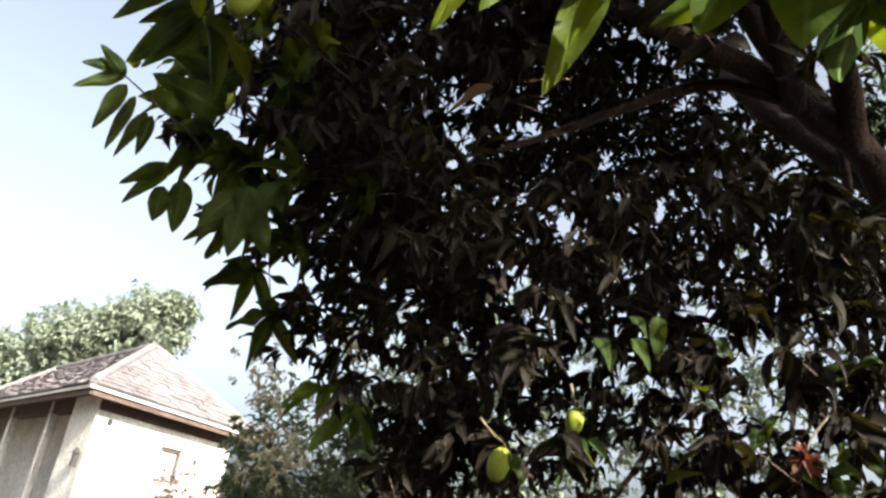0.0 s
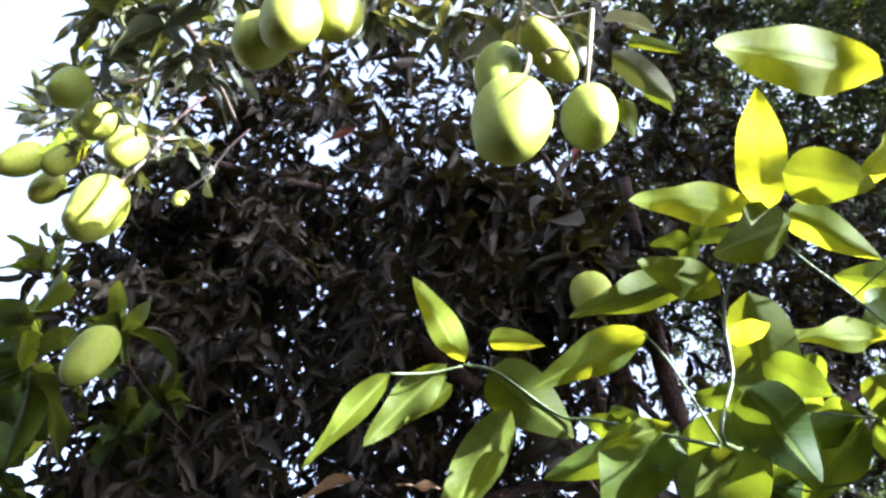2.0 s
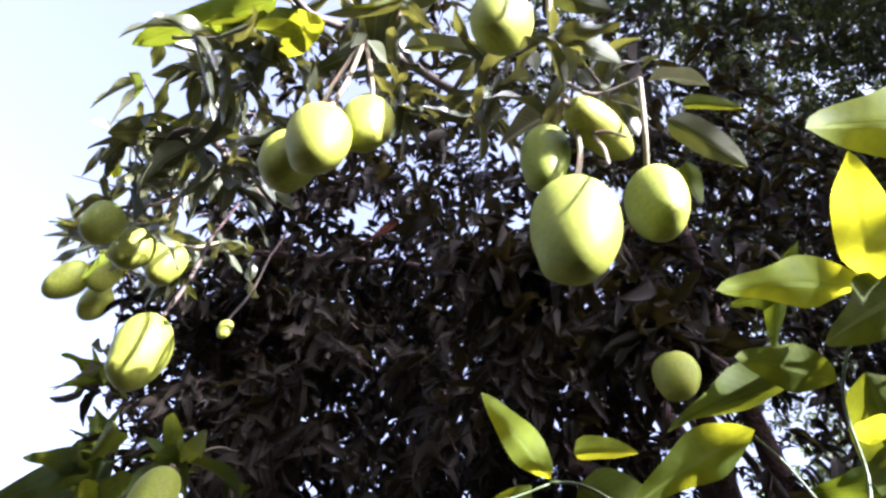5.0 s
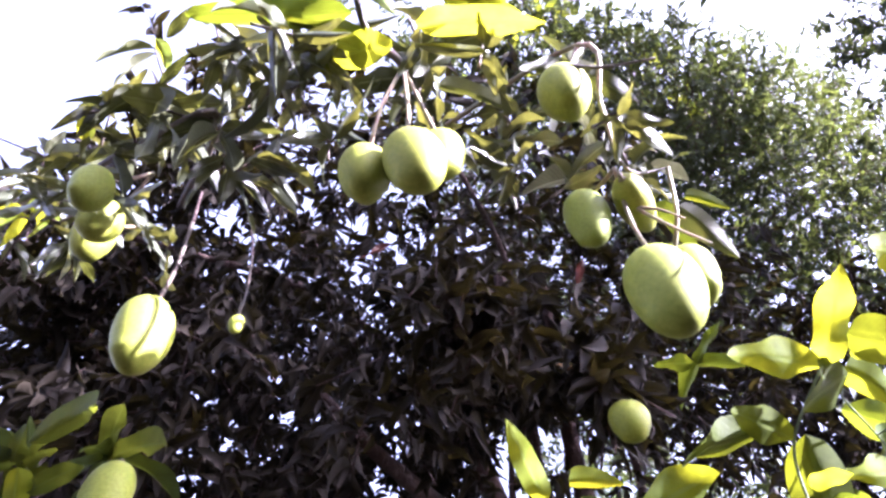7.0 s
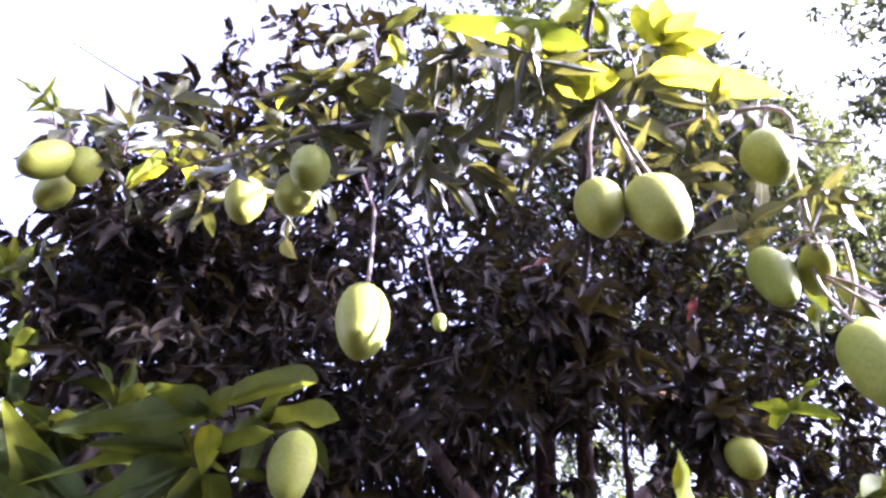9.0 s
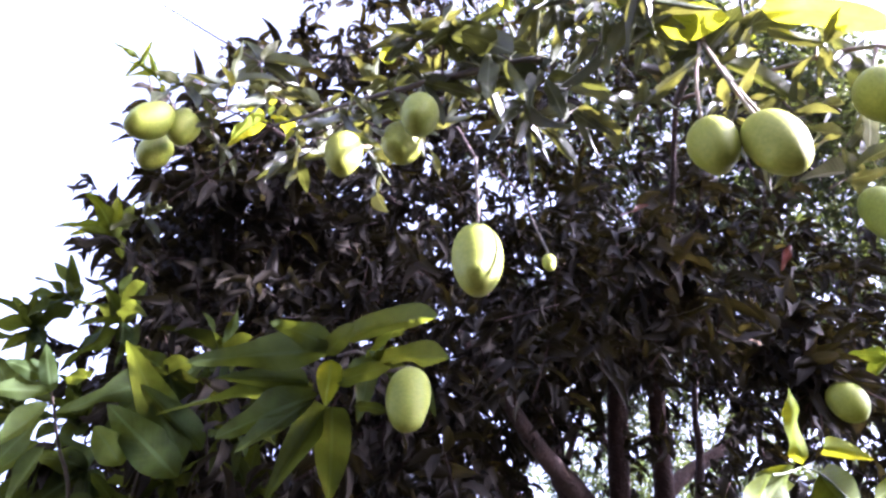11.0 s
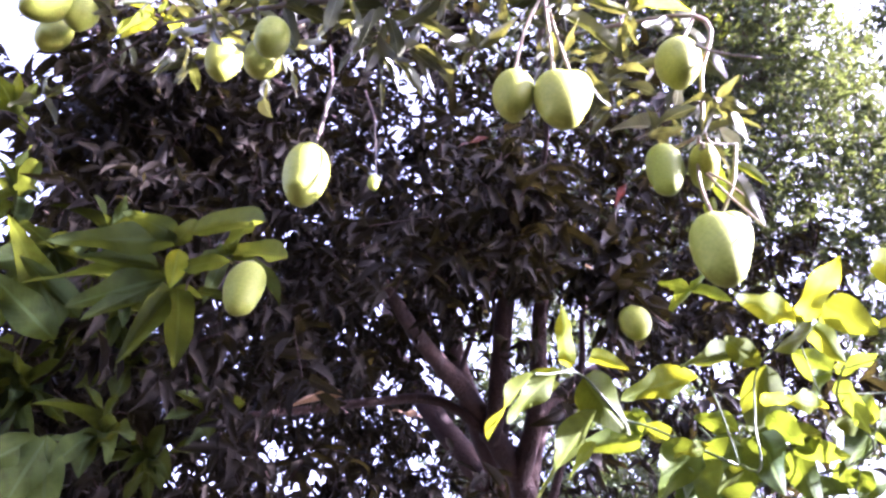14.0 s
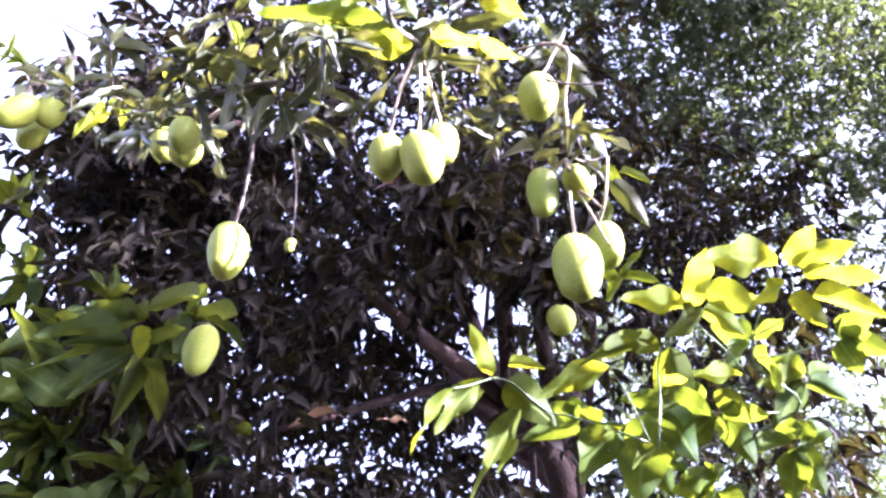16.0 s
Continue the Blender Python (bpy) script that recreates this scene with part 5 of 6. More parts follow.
# the branch towards the open sky
side_branch = rod("branch", [(-0.500, 1.150, 3.250), (-0.458, 0.582, 2.662), (-0.552, 0.690, 2.680), (-0.623, 0.814, 2.728), (-0.721, 1.054, 2.883)], 0.008, 0.003, TWIG, tree, 7, 0.15, "leafy mango branch hanging out into the light")
leaf(side_branch, (-0.454, 0.567, 2.607), (-0.468, 0.579, 2.677), 0.024, LEAF_DARK, (0.018, 0.025, 1.000), 0.9)
leaf(side_branch, (-0.454, 0.574, 2.603), (-0.491, 0.686, 2.646), 0.034, LEAF_DARK, (-0.081, -0.132, 0.988), 0.9)
leaf(side_branch, (-0.455, 0.573, 2.604), (-0.517, 0.633, 2.594), 0.023, LEAF_DARK, (-0.025, -0.040, 0.999), 0.3)
leaf(side_branch, (-0.447, 0.567, 2.604), (-0.367, 0.522, 2.578), 0.029, LEAF_DARK, (-0.008, -0.008, 1.000), 0.9)
leaf(side_branch, (-0.455, 0.572, 2.605), (-0.515, 0.610, 2.593), 0.031, LEAF_DARK, (-0.044, -0.069, 0.997), 0.6)
leaf(side_branch, (-0.450, 0.574, 2.601), (-0.475, 0.584, 2.481), 0.024, LEAF_DARK, (-0.202, -0.280, 0.938), 0.6)
leaf(side_branch, (-0.447, 0.572, 2.601), (-0.410, 0.580, 2.533), 0.023, LEAF_DARK, (0.006, 0.008, 1.000), 0.6)
leaf(side_branch, (-0.595, 0.634, 2.694), (-0.664, 0.710, 2.756), 0.034, LEAF_DARK, (0.050, 0.232, 0.972), 0.9)
leaf(side_branch, (-0.586, 0.631, 2.692), (-0.517, 0.561, 2.582), 0.033, LEAF_DARK, (0.028, 0.061, 0.998), 0.6)
leaf(side_branch, (-0.587, 0.630, 2.693), (-0.509, 0.587, 2.699), 0.033, LEAF_DARK, (-0.082, -0.180, 0.980), 0.6)
leaf(side_branch, (-0.586, 0.634, 2.690), (-0.525, 0.658, 2.682), 0.027, LEAF_DARK, (0.012, 0.029, 1.000), 0.6)
leaf(side_branch, (-0.576, 0.703, 2.659), (-0.503, 0.664, 2.631), 0.028, LEAF_DARK, (-0.001, -0.003, 1.000), 0.3)
leaf(side_branch, (-0.577, 0.707, 2.657), (-0.532, 0.707, 2.571), 0.024, LEAF_DARK, (0.062, 0.177, 0.982), 0.3)
leaf(side_branch, (-0.584, 0.709, 2.659), (-0.634, 0.768, 2.645), 0.020, LEAF_DARK, (-0.035, -0.153, 0.988), 0.9)
leaf(side_branch, (-0.576, 0.702, 2.659), (-0.503, 0.669, 2.656), 0.022, LEAF_DARK, (-0.002, -0.005, 1.000), 0.6)
leaf(side_branch, (-0.740, 1.075, 2.917), (-0.779, 1.197, 2.938), 0.030, LEAF_LIME, (-0.006, 0.184, 0.983), 0.9)
leaf(side_branch, (-0.732, 1.067, 2.917), (-0.671, 1.029, 2.876), 0.030, LEAF_LIME, (-0.019, -0.576, 0.818), 0.9)
leaf(side_branch, (-0.733, 1.072, 2.915), (-0.695, 1.021, 2.786), 0.027, LEAF_LIME, (0.002, 0.128, 0.992), 0.9)
leaf(side_branch, (-0.741, 1.075, 2.917), (-0.778, 1.076, 2.789), 0.028, LEAF_LIME, (0.005, -0.140, 0.990), 0.3)
leaf(side_branch, (-0.741, 1.065, 2.923), (-0.757, 1.098, 3.024), 0.030, LEAF_LIME, (-0.004, 0.168, 0.986), 0.9)
leaf(side_branch, (-0.744, 1.070, 2.921), (-0.800, 1.092, 2.917), 0.021, LEAF_LIME, (0.016, -0.311, 0.950), 0.6)
leaf(side_branch, (-0.619, 0.810, 2.729), (-0.563, 0.754, 2.694), 0.018, LEAF_DARK, (-0.001, -0.005, 1.000), 0.3)
leaf(side_branch, (-0.617, 0.813, 2.726), (-0.549, 0.805, 2.702), 0.024, LEAF_DARK, (-0.003, -0.014, 1.000), 0.3)
leaf(side_branch, (-0.619, 0.816, 2.725), (-0.591, 0.804, 2.643), 0.023, LEAF_DARK, (0.055, 0.267, 0.962), 0.3)
leaf(side_branch, (-0.623, 0.809, 2.731), (-0.600, 0.787, 2.783), 0.022, LEAF_DARK, (0.002, 0.012, 1.000), 0.9)
leaf(side_branch, (-0.923, 1.241, 3.115), (-0.868, 1.193, 3.001), 0.028, LEAF_DARK, (-0.021, 0.124, 0.992), 0.3)
leaf(side_branch, (-0.932, 1.245, 3.117), (-0.959, 1.244, 3.009), 0.031, LEAF_DARK, (0.010, -0.048, 0.999), 0.3)
leaf(side_branch, (-0.921, 1.236, 3.117), (-0.843, 1.250, 3.153), 0.034, LEAF_DARK, (0.008, -0.055, 0.998), 0.6)
leaf(side_branch, (-0.935, 1.237, 3.122), (-0.988, 1.213, 3.075), 0.030, LEAF_DARK, (-0.062, 0.270, 0.961), 0.6)
leaf(side_branch, (-0.928, 1.232, 3.123), (-0.912, 1.216, 3.159), 0.024, LEAF_DARK, (0.008, -0.042, 0.999), 0.6)
leaf(side_branch, (-0.814, 1.119, 3.197), (-0.876, 1.176, 3.251), 0.037, LEAF_DARK, (-0.028, 0.226, 0.974), 0.3)
leaf(side_branch, (-0.812, 1.115, 3.199), (-0.865, 1.154, 3.313), 0.036, LEAF_DARK, (-0.035, 0.298, 0.954), 0.3)
leaf(side_branch, (-0.808, 1.126, 3.191), (-0.829, 1.174, 3.077), 0.030, LEAF_DARK, (0.020, -0.208, 0.978), 0.9)
leaf(side_branch, (-0.801, 1.113, 3.194), (-0.700, 1.017, 3.122), 0.038, LEAF_DARK, (-0.001, 0.034, 0.999), 0.3)
leaf(side_branch, (-0.799, 1.118, 3.191), (-0.704, 1.088, 3.119), 0.035, LEAF_DARK, (-0.001, 0.051, 0.999), 0.6)
leaf(side_branch, (-0.802, 1.112, 3.196), (-0.740, 1.089, 3.239), 0.037, LEAF_DARK, (0.003, -0.065, 0.998), 0.3)
leaf(side_branch, (-0.808, 1.112, 3.198), (-0.795, 1.078, 3.268), 0.030, LEAF_DARK, (0.003, -0.031, 1.000), 0.3)
leaf(side_branch, (-0.804, 1.125, 3.190), (-0.788, 1.212, 3.174), 0.037, LEAF_DARK, (-0.007, 0.097, 0.995), 0.6)
leaf(side_branch, (-0.532, 0.592, 2.628), (-0.525, 0.608, 2.507), 0.030, LEAF_DARK, (0.032, 0.062, 0.998), 0.6)
leaf(side_branch, (-0.529, 0.589, 2.629), (-0.455, 0.609, 2.658), 0.024, LEAF_DARK, (0.095, 0.156, 0.983), 0.3)
leaf(side_branch, (-0.530, 0.591, 2.628), (-0.498, 0.568, 2.481), 0.025, LEAF_DARK, (0.128, 0.220, 0.967), 0.9)
leaf(side_branch, (-0.635, 1.120, 2.930), (-0.560, 1.060, 2.920), 0.023, LEAF_DARK, (-0.001, -0.004, 1.000), 0.9)
leaf(side_branch, (-0.643, 1.132, 2.927), (-0.689, 1.263, 2.970), 0.031, LEAF_DARK, (0.010, 0.152, 0.988), 0.3)
leaf(side_branch, (-0.634, 1.129, 2.924), (-0.584, 1.185, 2.918), 0.032, LEAF_DARK, (0.034, 0.273, 0.961), 0.6)
leaf(side_branch, (-0.636, 1.120, 2.931), (-0.573, 1.129, 3.020), 0.032, LEAF_DARK, (0.041, 0.300, 0.953), 0.3)
leaf(side_branch, (-0.637, 1.131, 2.925), (-0.625, 1.225, 2.944), 0.024, LEAF_DARK, (-0.002, -0.020, 1.000), 0.6)
leaf(side_branch, (-0.642, 1.132, 2.927), (-0.680, 1.187, 2.891), 0.026, LEAF_DARK, (0.012, 0.171, 0.985), 0.3)
leaf(side_branch, (-0.866, 1.530, 2.986), (-0.865, 1.417, 2.923), 0.028, LEAF_DARK, (0.061, -0.560, 0.826), 0.6)
leaf(side_branch, (-0.861, 1.528, 2.985), (-0.817, 1.394, 2.898), 0.030, LEAF_DARK, (-0.038, 0.429, 0.902), 0.9)
leaf(side_branch, (-0.868, 1.541, 2.981), (-0.906, 1.519, 2.883), 0.025, LEAF_DARK, (-0.020, 0.169, 0.985), 0.3)
leaf(side_branch, (-0.857, 1.538, 2.978), (-0.799, 1.504, 2.895), 0.029, LEAF_DARK, (0.002, -0.021, 1.000), 0.3)
rod("stem", [(-0.458, 0.582, 2.662), (-0.493, 0.590, 2.643), (-0.534, 0.589, 2.631)], 0.0025, 0.0015, BARK, side_branch, 6, 0.1)
rod("stem", [(-0.458, 0.582, 2.662), (-0.451, 0.580, 2.629), (-0.451, 0.570, 2.604)], 0.0025, 0.0015, BARK, side_branch, 6, 0.1)
rod("stem", [(-0.552, 0.690, 2.680), (-0.568, 0.666, 2.683), (-0.591, 0.633, 2.693)], 0.0025, 0.0015, BARK, side_branch, 6, 0.1)
rod("stem", [(-0.721, 1.054, 2.883), (-0.813, 1.150, 2.993), (-0.928, 1.238, 3.119)], 0.0025, 0.0015, BARK, side_branch, 6, 0.1)
rod("stem", [(-0.721, 1.054, 2.883), (-0.756, 1.096, 3.029), (-0.807, 1.119, 3.194)], 0.0025, 0.0015, BARK, side_branch, 6, 0.1)
rod("stem", [(-0.721, 1.054, 2.883), (-0.782, 1.288, 2.931), (-0.863, 1.535, 2.982)], 0.0025, 0.0015, BARK, side_branch, 6, 0.1)
rod("stem", [(-0.623, 0.814, 2.728), (-0.624, 0.967, 2.827), (-0.639, 1.126, 2.928)], 0.0025, 0.0015, BARK, side_branch, 6, 0.1)
leaf(side_branch, (-0.582, 0.563, 2.749), (-0.639, 0.593, 2.682), 0.022, LEAF_DARK, (0.25, -0.45, 0.85), 0.5)
leaf(side_branch, (-0.577, 0.568, 2.746), (-0.605, 0.611, 2.670), 0.017, LEAF_DARK, (0.25, -0.45, 0.85), 0.5)
leaf(side_branch, (-0.562, 0.614, 2.716), (-0.609, 0.660, 2.638), 0.028, LEAF_DARK, (0.25, -0.45, 0.85), 0.5)
leaf(side_branch, (-0.573, 0.544, 2.761), (-0.549, 0.476, 2.758), 0.020, LEAF_DARK, (0.25, -0.45, 0.85), 0.5)
leaf(side_branch, (-0.557, 0.605, 2.721), (-0.530, 0.532, 2.721), 0.018, LEAF_DARK, (0.25, -0.45, 0.85), 0.5)
leaf(side_branch, (-0.532, 0.625, 2.708), (-0.461, 0.573, 2.694), 0.024, LEAF_DARK, (0.25, -0.45, 0.85), 0.5)
rod("stem", [(-0.496, 0.631, 2.704), (-0.548, 0.596, 2.727), (-0.583, 0.561, 2.750)], 0.0026, 0.0014, TWIG, side_branch, 6, 0.1)
rod("stem", [(-0.807, 1.119, 3.194), (-0.948, 1.149, 3.241), (-1.062, 1.171, 3.280)], 0.003, 0.001, TWIG, side_branch, 6, 0.1)
leaf(side_branch, (-0.529, 0.581, 2.633), (-0.584, 0.593, 2.626), 0.050, LEAF_DARK, (0.145, 0.317, 0.937), 0.3, 3)
leaf(side_branch, (-0.575, 0.521, 2.688), (-0.541, 0.530, 2.630), 0.024, LEAF_LIME, (0.118, 0.218, 0.969), 0.5)
leaf(side_branch, (-0.632, 0.737, 2.715), (-0.650, 0.685, 2.727), 0.030, LEAF_LIME, (0.055, 0.313, 0.948), 0.3)

# the low shaded sprays
low_branch = rod("branch", [(-0.150, 1.850, 2.620), (-0.400, 1.330, 2.500), (-0.425, 1.100, 2.440), (-0.460, 1.068, 2.373), (-0.504, 1.038, 2.284)], 0.0026, 0.0016, BARK, tree, 7, 0.15, "low shaded mango spray with long drooping leaves")
leaf(low_branch, (-0.515, 0.965, 2.339), (-0.452, 0.813, 2.303), 0.040, LEAF_MID, (0.208, 0.411, 0.887), 0.8)
leaf(low_branch, (-0.512, 0.974, 2.331), (-0.686, 1.085, 2.288), 0.046, LEAF_MID, (0.105, 0.412, 0.905), 0.3)
leaf(low_branch, (-0.516, 0.977, 2.331), (-0.617, 0.994, 2.337), 0.040, LEAF_MID, (0.132, 0.414, 0.901), 0.5)
leaf(low_branch, (-0.491, 1.036, 2.279), (-0.494, 1.187, 2.198), 0.052, LEAF_MID, (0.194, 0.540, 0.819), 0.5)
leaf(low_branch, (-0.483, 1.033, 2.279), (-0.413, 1.142, 2.205), 0.066, LEAF_MID, (0.180, 0.424, 0.887), 0.8)
leaf(low_branch, (-0.508, 1.033, 2.289), (-0.616, 1.076, 2.189), 0.051, LEAF_MID, (0.103, 0.348, 0.932), 0.3)
leaf(low_branch, (-0.515, 1.031, 2.294), (-0.685, 1.177, 2.255), 0.047, LEAF_MID, (0.091, 0.393, 0.915), 0.5)
leaf(low_branch, (-0.515, 0.991, 2.321), (-0.496, 1.024, 2.268), 0.040, LEAF_LIME, (0.130, 0.330, 0.935), 0.3)
leaf(low_branch, (-0.493, 1.007, 2.300), (-0.441, 0.947, 2.317), 0.036, LEAF_MID, (0.197, 0.424, 0.884), 0.8)
leaf(low_branch, (-0.457, 1.013, 2.281), (-0.417, 0.983, 2.272), 0.024, LEAF_MID, (0.189, 0.384, 0.904), 0.5)
leaf(low_branch, (-0.508, 1.041, 2.284), (-0.589, 1.063, 2.172), 0.043, LEAF_MID, (0.162, 0.515, 0.842), 0.3)
leaf(low_branch, (-0.526, 1.030, 2.299), (-0.638, 1.089, 2.289), 0.042, LEAF_MID, (0.162, 0.607, 0.778), 0.3)
leaf(low_branch, (-0.525, 0.991, 2.325), (-0.522, 0.919, 2.332), 0.032, LEAF_MID, (0.166, 0.420, 0.892), 0.3)
LOW_NODES = (
    (-0.788, 1.660, 2.774),
    (-0.967, 2.003, 2.910),
    (-0.569, 1.525, 2.684),
    (-0.466, 1.569, 2.545),
    (-0.760, 1.859, 2.625),
    (-0.900, 1.913, 2.621),
    (-0.534, 1.816, 2.532),
    (-0.408, 1.519, 2.619),
    (-0.776, 2.119, 2.555),
    (-0.573, 1.741, 2.361),
    (-0.394, 1.583, 2.254),
    (-0.562, 1.738, 2.204),
    (-0.235, 1.735, 2.312),
    (-0.423, 1.824, 2.186),
    (-0.122, 1.731, 2.478),
    (-0.387, 1.655, 2.486),
    (-0.940, 1.939, 3.007),
)
for node in LOW_NODES:
    whorl(low_branch, node, (-0.25, -0.35, -0.1), 10, 0.15, 0.047, LEAF_MID)

whorl(low_branch, (-0.415, 1.035, 2.400), (0.05, -0.3, -0.25), 7, 0.125, 0.034, LEAF_MID)

# the sprays seen first at the edge of the crown
edge_branch = rod("branch", [(0.100, 2.400, 2.900), (-0.557, 1.889, 2.374), (-0.739, 1.661, 2.399), (-0.827, 1.444, 2.400)], 0.006, 0.002, TWIG, tree, 7, 0.15, "dark leafy spray at the edge of the crown")
leaf(edge_branch, (-0.827, 1.444, 2.400), (-0.872, 1.375, 2.434), 0.035, LEAF_MID, (-0.350, 0.580, 0.735), 0.5)
leaf(edge_branch, (-0.827, 1.444, 2.400), (-0.924, 1.417, 2.335), 0.033, LEAF_MID, (-0.363, 0.592, 0.719), 0.5)
leaf(edge_branch, (-0.840, 1.436, 2.418), (-0.910, 1.394, 2.389), 0.033, LEAF_MID, (-0.360, 0.582, 0.730), 0.5)
leaf(edge_branch, (-0.812, 1.435, 2.421), (-0.786, 1.379, 2.424), 0.035, LEAF_MID, (-0.332, 0.585, 0.740), 0.5)
leaf(edge_branch, (-0.820, 1.451, 2.382), (-0.865, 1.454, 2.248), 0.046, LEAF_MID, (-0.355, 0.613, 0.706), 0.3)
leaf(edge_branch, (-0.819, 1.504, 2.386), (-0.853, 1.516, 2.230), 0.034, LEAF_MID, (-0.347, 0.626, 0.698), 0.5)
leaf(edge_branch, (-0.805, 1.562, 2.377), (-0.854, 1.566, 2.239), 0.040, LEAF_MID, (-0.338, 0.637, 0.693), 0.5)
leaf(edge_branch, (-0.792, 1.564, 2.372), (-0.799, 1.562, 2.250), 0.037, LEAF_MID, (-0.326, 0.640, 0.696), 0.3)
leaf(edge_branch, (-0.770, 1.705, 2.295), (-0.864, 1.702, 2.174), 0.049, LEAF_MID, (-0.325, 0.677, 0.660), 0.5)
leaf(edge_branch, (-0.772, 1.699, 2.309), (-0.878, 1.682, 2.221), 0.043, LEAF_MID, (-0.326, 0.668, 0.669), 0.3)
leaf(edge_branch, (-0.779, 1.724, 2.251), (-0.775, 1.716, 2.141), 0.064, LEAF_MID, (-0.313, 0.692, 0.650), 0.3)
leaf(edge_branch, (-0.727, 1.715, 2.272), (-0.719, 1.725, 2.120), 0.070, LEAF_MID, (-0.294, 0.698, 0.653), 0.5)
leaf(edge_branch, (-0.492, 1.531, 2.193), (-0.504, 1.554, 2.012), 0.076, LEAF_MID, (-0.232, 0.720, 0.654), 0.3)
leaf(edge_branch, (-0.492, 1.531, 2.193), (-0.413, 1.552, 2.018), 0.071, LEAF_MID, (-0.212, 0.724, 0.657), 0.5)
leaf(edge_branch, (-0.504, 1.535, 2.185), (-0.584, 1.529, 2.070), 0.060, LEAF_MID, (-0.251, 0.707, 0.661), 0.5)
leaf(edge_branch, (-0.571, 1.465, 2.350), (-0.740, 1.395, 2.386), 0.082, LEAF_MID, (-0.283, 0.618, 0.734), 0.3)
leaf(edge_branch, (-0.575, 1.454, 2.375), (-0.763, 1.351, 2.489), 0.082, LEAF_MID, (-0.284, 0.596, 0.751), 0.3)
leaf(edge_branch, (-0.552, 1.442, 2.404), (-0.707, 1.375, 2.434), 0.068, LEAF_MID, (-0.270, 0.604, 0.750), 0.3)
leaf(edge_branch, (-0.667, 1.470, 2.337), (-0.741, 1.411, 2.349), 0.060, LEAF_MID, (-0.303, 0.620, 0.723), 0.5)
leaf(edge_branch, (-0.606, 1.728, 2.371), (-0.683, 1.720, 2.381), 0.054, LEAF_MID, (-0.034, 0.090, 0.995), 0.3)
leaf(edge_branch, (-0.606, 1.728, 2.371), (-0.509, 1.721, 2.257), 0.049, LEAF_MID, (-0.239, 0.740, 0.628), 0.6)
leaf(edge_branch, (-0.606, 1.728, 2.371), (-0.440, 1.658, 2.279), 0.057, LEAF_MID, (-0.145, 0.469, 0.871), 0.6)
leaf(edge_branch, (-0.606, 1.728, 2.371), (-0.683, 1.861, 2.238), 0.057, LEAF_MID, (-0.109, 0.304, 0.946), 0.3)
leaf(edge_branch, (-0.606, 1.728, 2.371), (-0.663, 1.665, 2.365), 0.057, LEAF_MID, (-0.182, 0.485, 0.855), 0.3)
leaf(edge_branch, (-0.606, 1.728, 2.371), (-0.595, 1.814, 2.252), 0.053, LEAF_MID, (-0.100, 0.294, 0.951), 0.9)
leaf(edge_branch, (-0.606, 1.728, 2.371), (-0.485, 1.723, 2.213), 0.052, LEAF_MID, (-0.172, 0.544, 0.822), 0.9)
leaf(edge_branch, (-0.606, 1.728, 2.371), (-0.718, 1.724, 2.348), 0.048, LEAF_MID, (-0.101, 0.264, 0.959), 0.9)
leaf(edge_branch, (-0.606, 1.728, 2.371), (-0.550, 1.794, 2.237), 0.045, LEAF_MID, (-0.206, 0.627, 0.751), 0.6)
leaf(edge_branch, (-0.606, 1.728, 2.371), (-0.806, 1.833, 2.374), 0.045, LEAF_MID, (-0.039, 0.097, 0.994), 0.3)
rod("stem", [(-0.557, 1.889, 2.374), (-0.587, 1.798, 2.396), (-0.606, 1.728, 2.371)], 0.0028, 0.0016, TWIG, edge_branch, 6, 0.1)
leaf(edge_branch, (-0.698, 1.744, 2.460), (-0.817, 1.717, 2.427), 0.049, LEAF_MID, (-0.177, 0.405, 0.897), 0.9)
leaf(edge_branch, (-0.698, 1.744, 2.460), (-0.793, 1.696, 2.417), 0.053, LEAF_MID, (-0.222, 0.513, 0.829), 0.9)
leaf(edge_branch, (-0.698, 1.744, 2.460), (-0.533, 1.709, 2.297), 0.051, LEAF_MID, (-0.105, 0.294, 0.950), 0.3)
leaf(edge_branch, (-0.698, 1.744, 2.460), (-0.626, 1.771, 2.283), 0.057, LEAF_MID, (-0.104, 0.277, 0.955), 0.9)
leaf(edge_branch, (-0.698, 1.744, 2.460), (-0.792, 1.835, 2.311), 0.045, LEAF_MID, (-0.102, 0.245, 0.964), 0.6)
leaf(edge_branch, (-0.698, 1.744, 2.460), (-0.693, 1.782, 2.529), 0.046, LEAF_MID, (-0.139, 0.352, 0.925), 0.3)
leaf(edge_branch, (-0.698, 1.744, 2.460), (-0.870, 1.895, 2.353), 0.061, LEAF_MID, (-0.055, 0.128, 0.990), 0.6)
leaf(edge_branch, (-0.698, 1.744, 2.460), (-0.803, 1.748, 2.452), 0.055, LEAF_MID, (-0.132, 0.308, 0.942), 0.9)
leaf(edge_branch, (-0.698, 1.744, 2.460), (-0.649, 1.857, 2.353), 0.056, LEAF_MID, (-0.074, 0.199, 0.977), 0.6)
leaf(edge_branch, (-0.698, 1.744, 2.460), (-0.776, 1.765, 2.514), 0.049, LEAF_MID, (-0.209, 0.499, 0.841), 0.9)
rod("stem", [(-0.557, 1.889, 2.374), (-0.633, 1.806, 2.442), (-0.698, 1.744, 2.460)], 0.0028, 0.0016, TWIG, edge_branch, 6, 0.1)
leaf(edge_branch, (-0.555, 1.990, 2.137), (-0.671, 2.076, 2.180), 0.050, LEAF_MID, (-0.146, 0.486, 0.862), 0.9)
leaf(edge_branch, (-0.555, 1.990, 2.137), (-0.479, 2.049, 1.988), 0.050, LEAF_MID, (-0.161, 0.628, 0.761), 0.3)
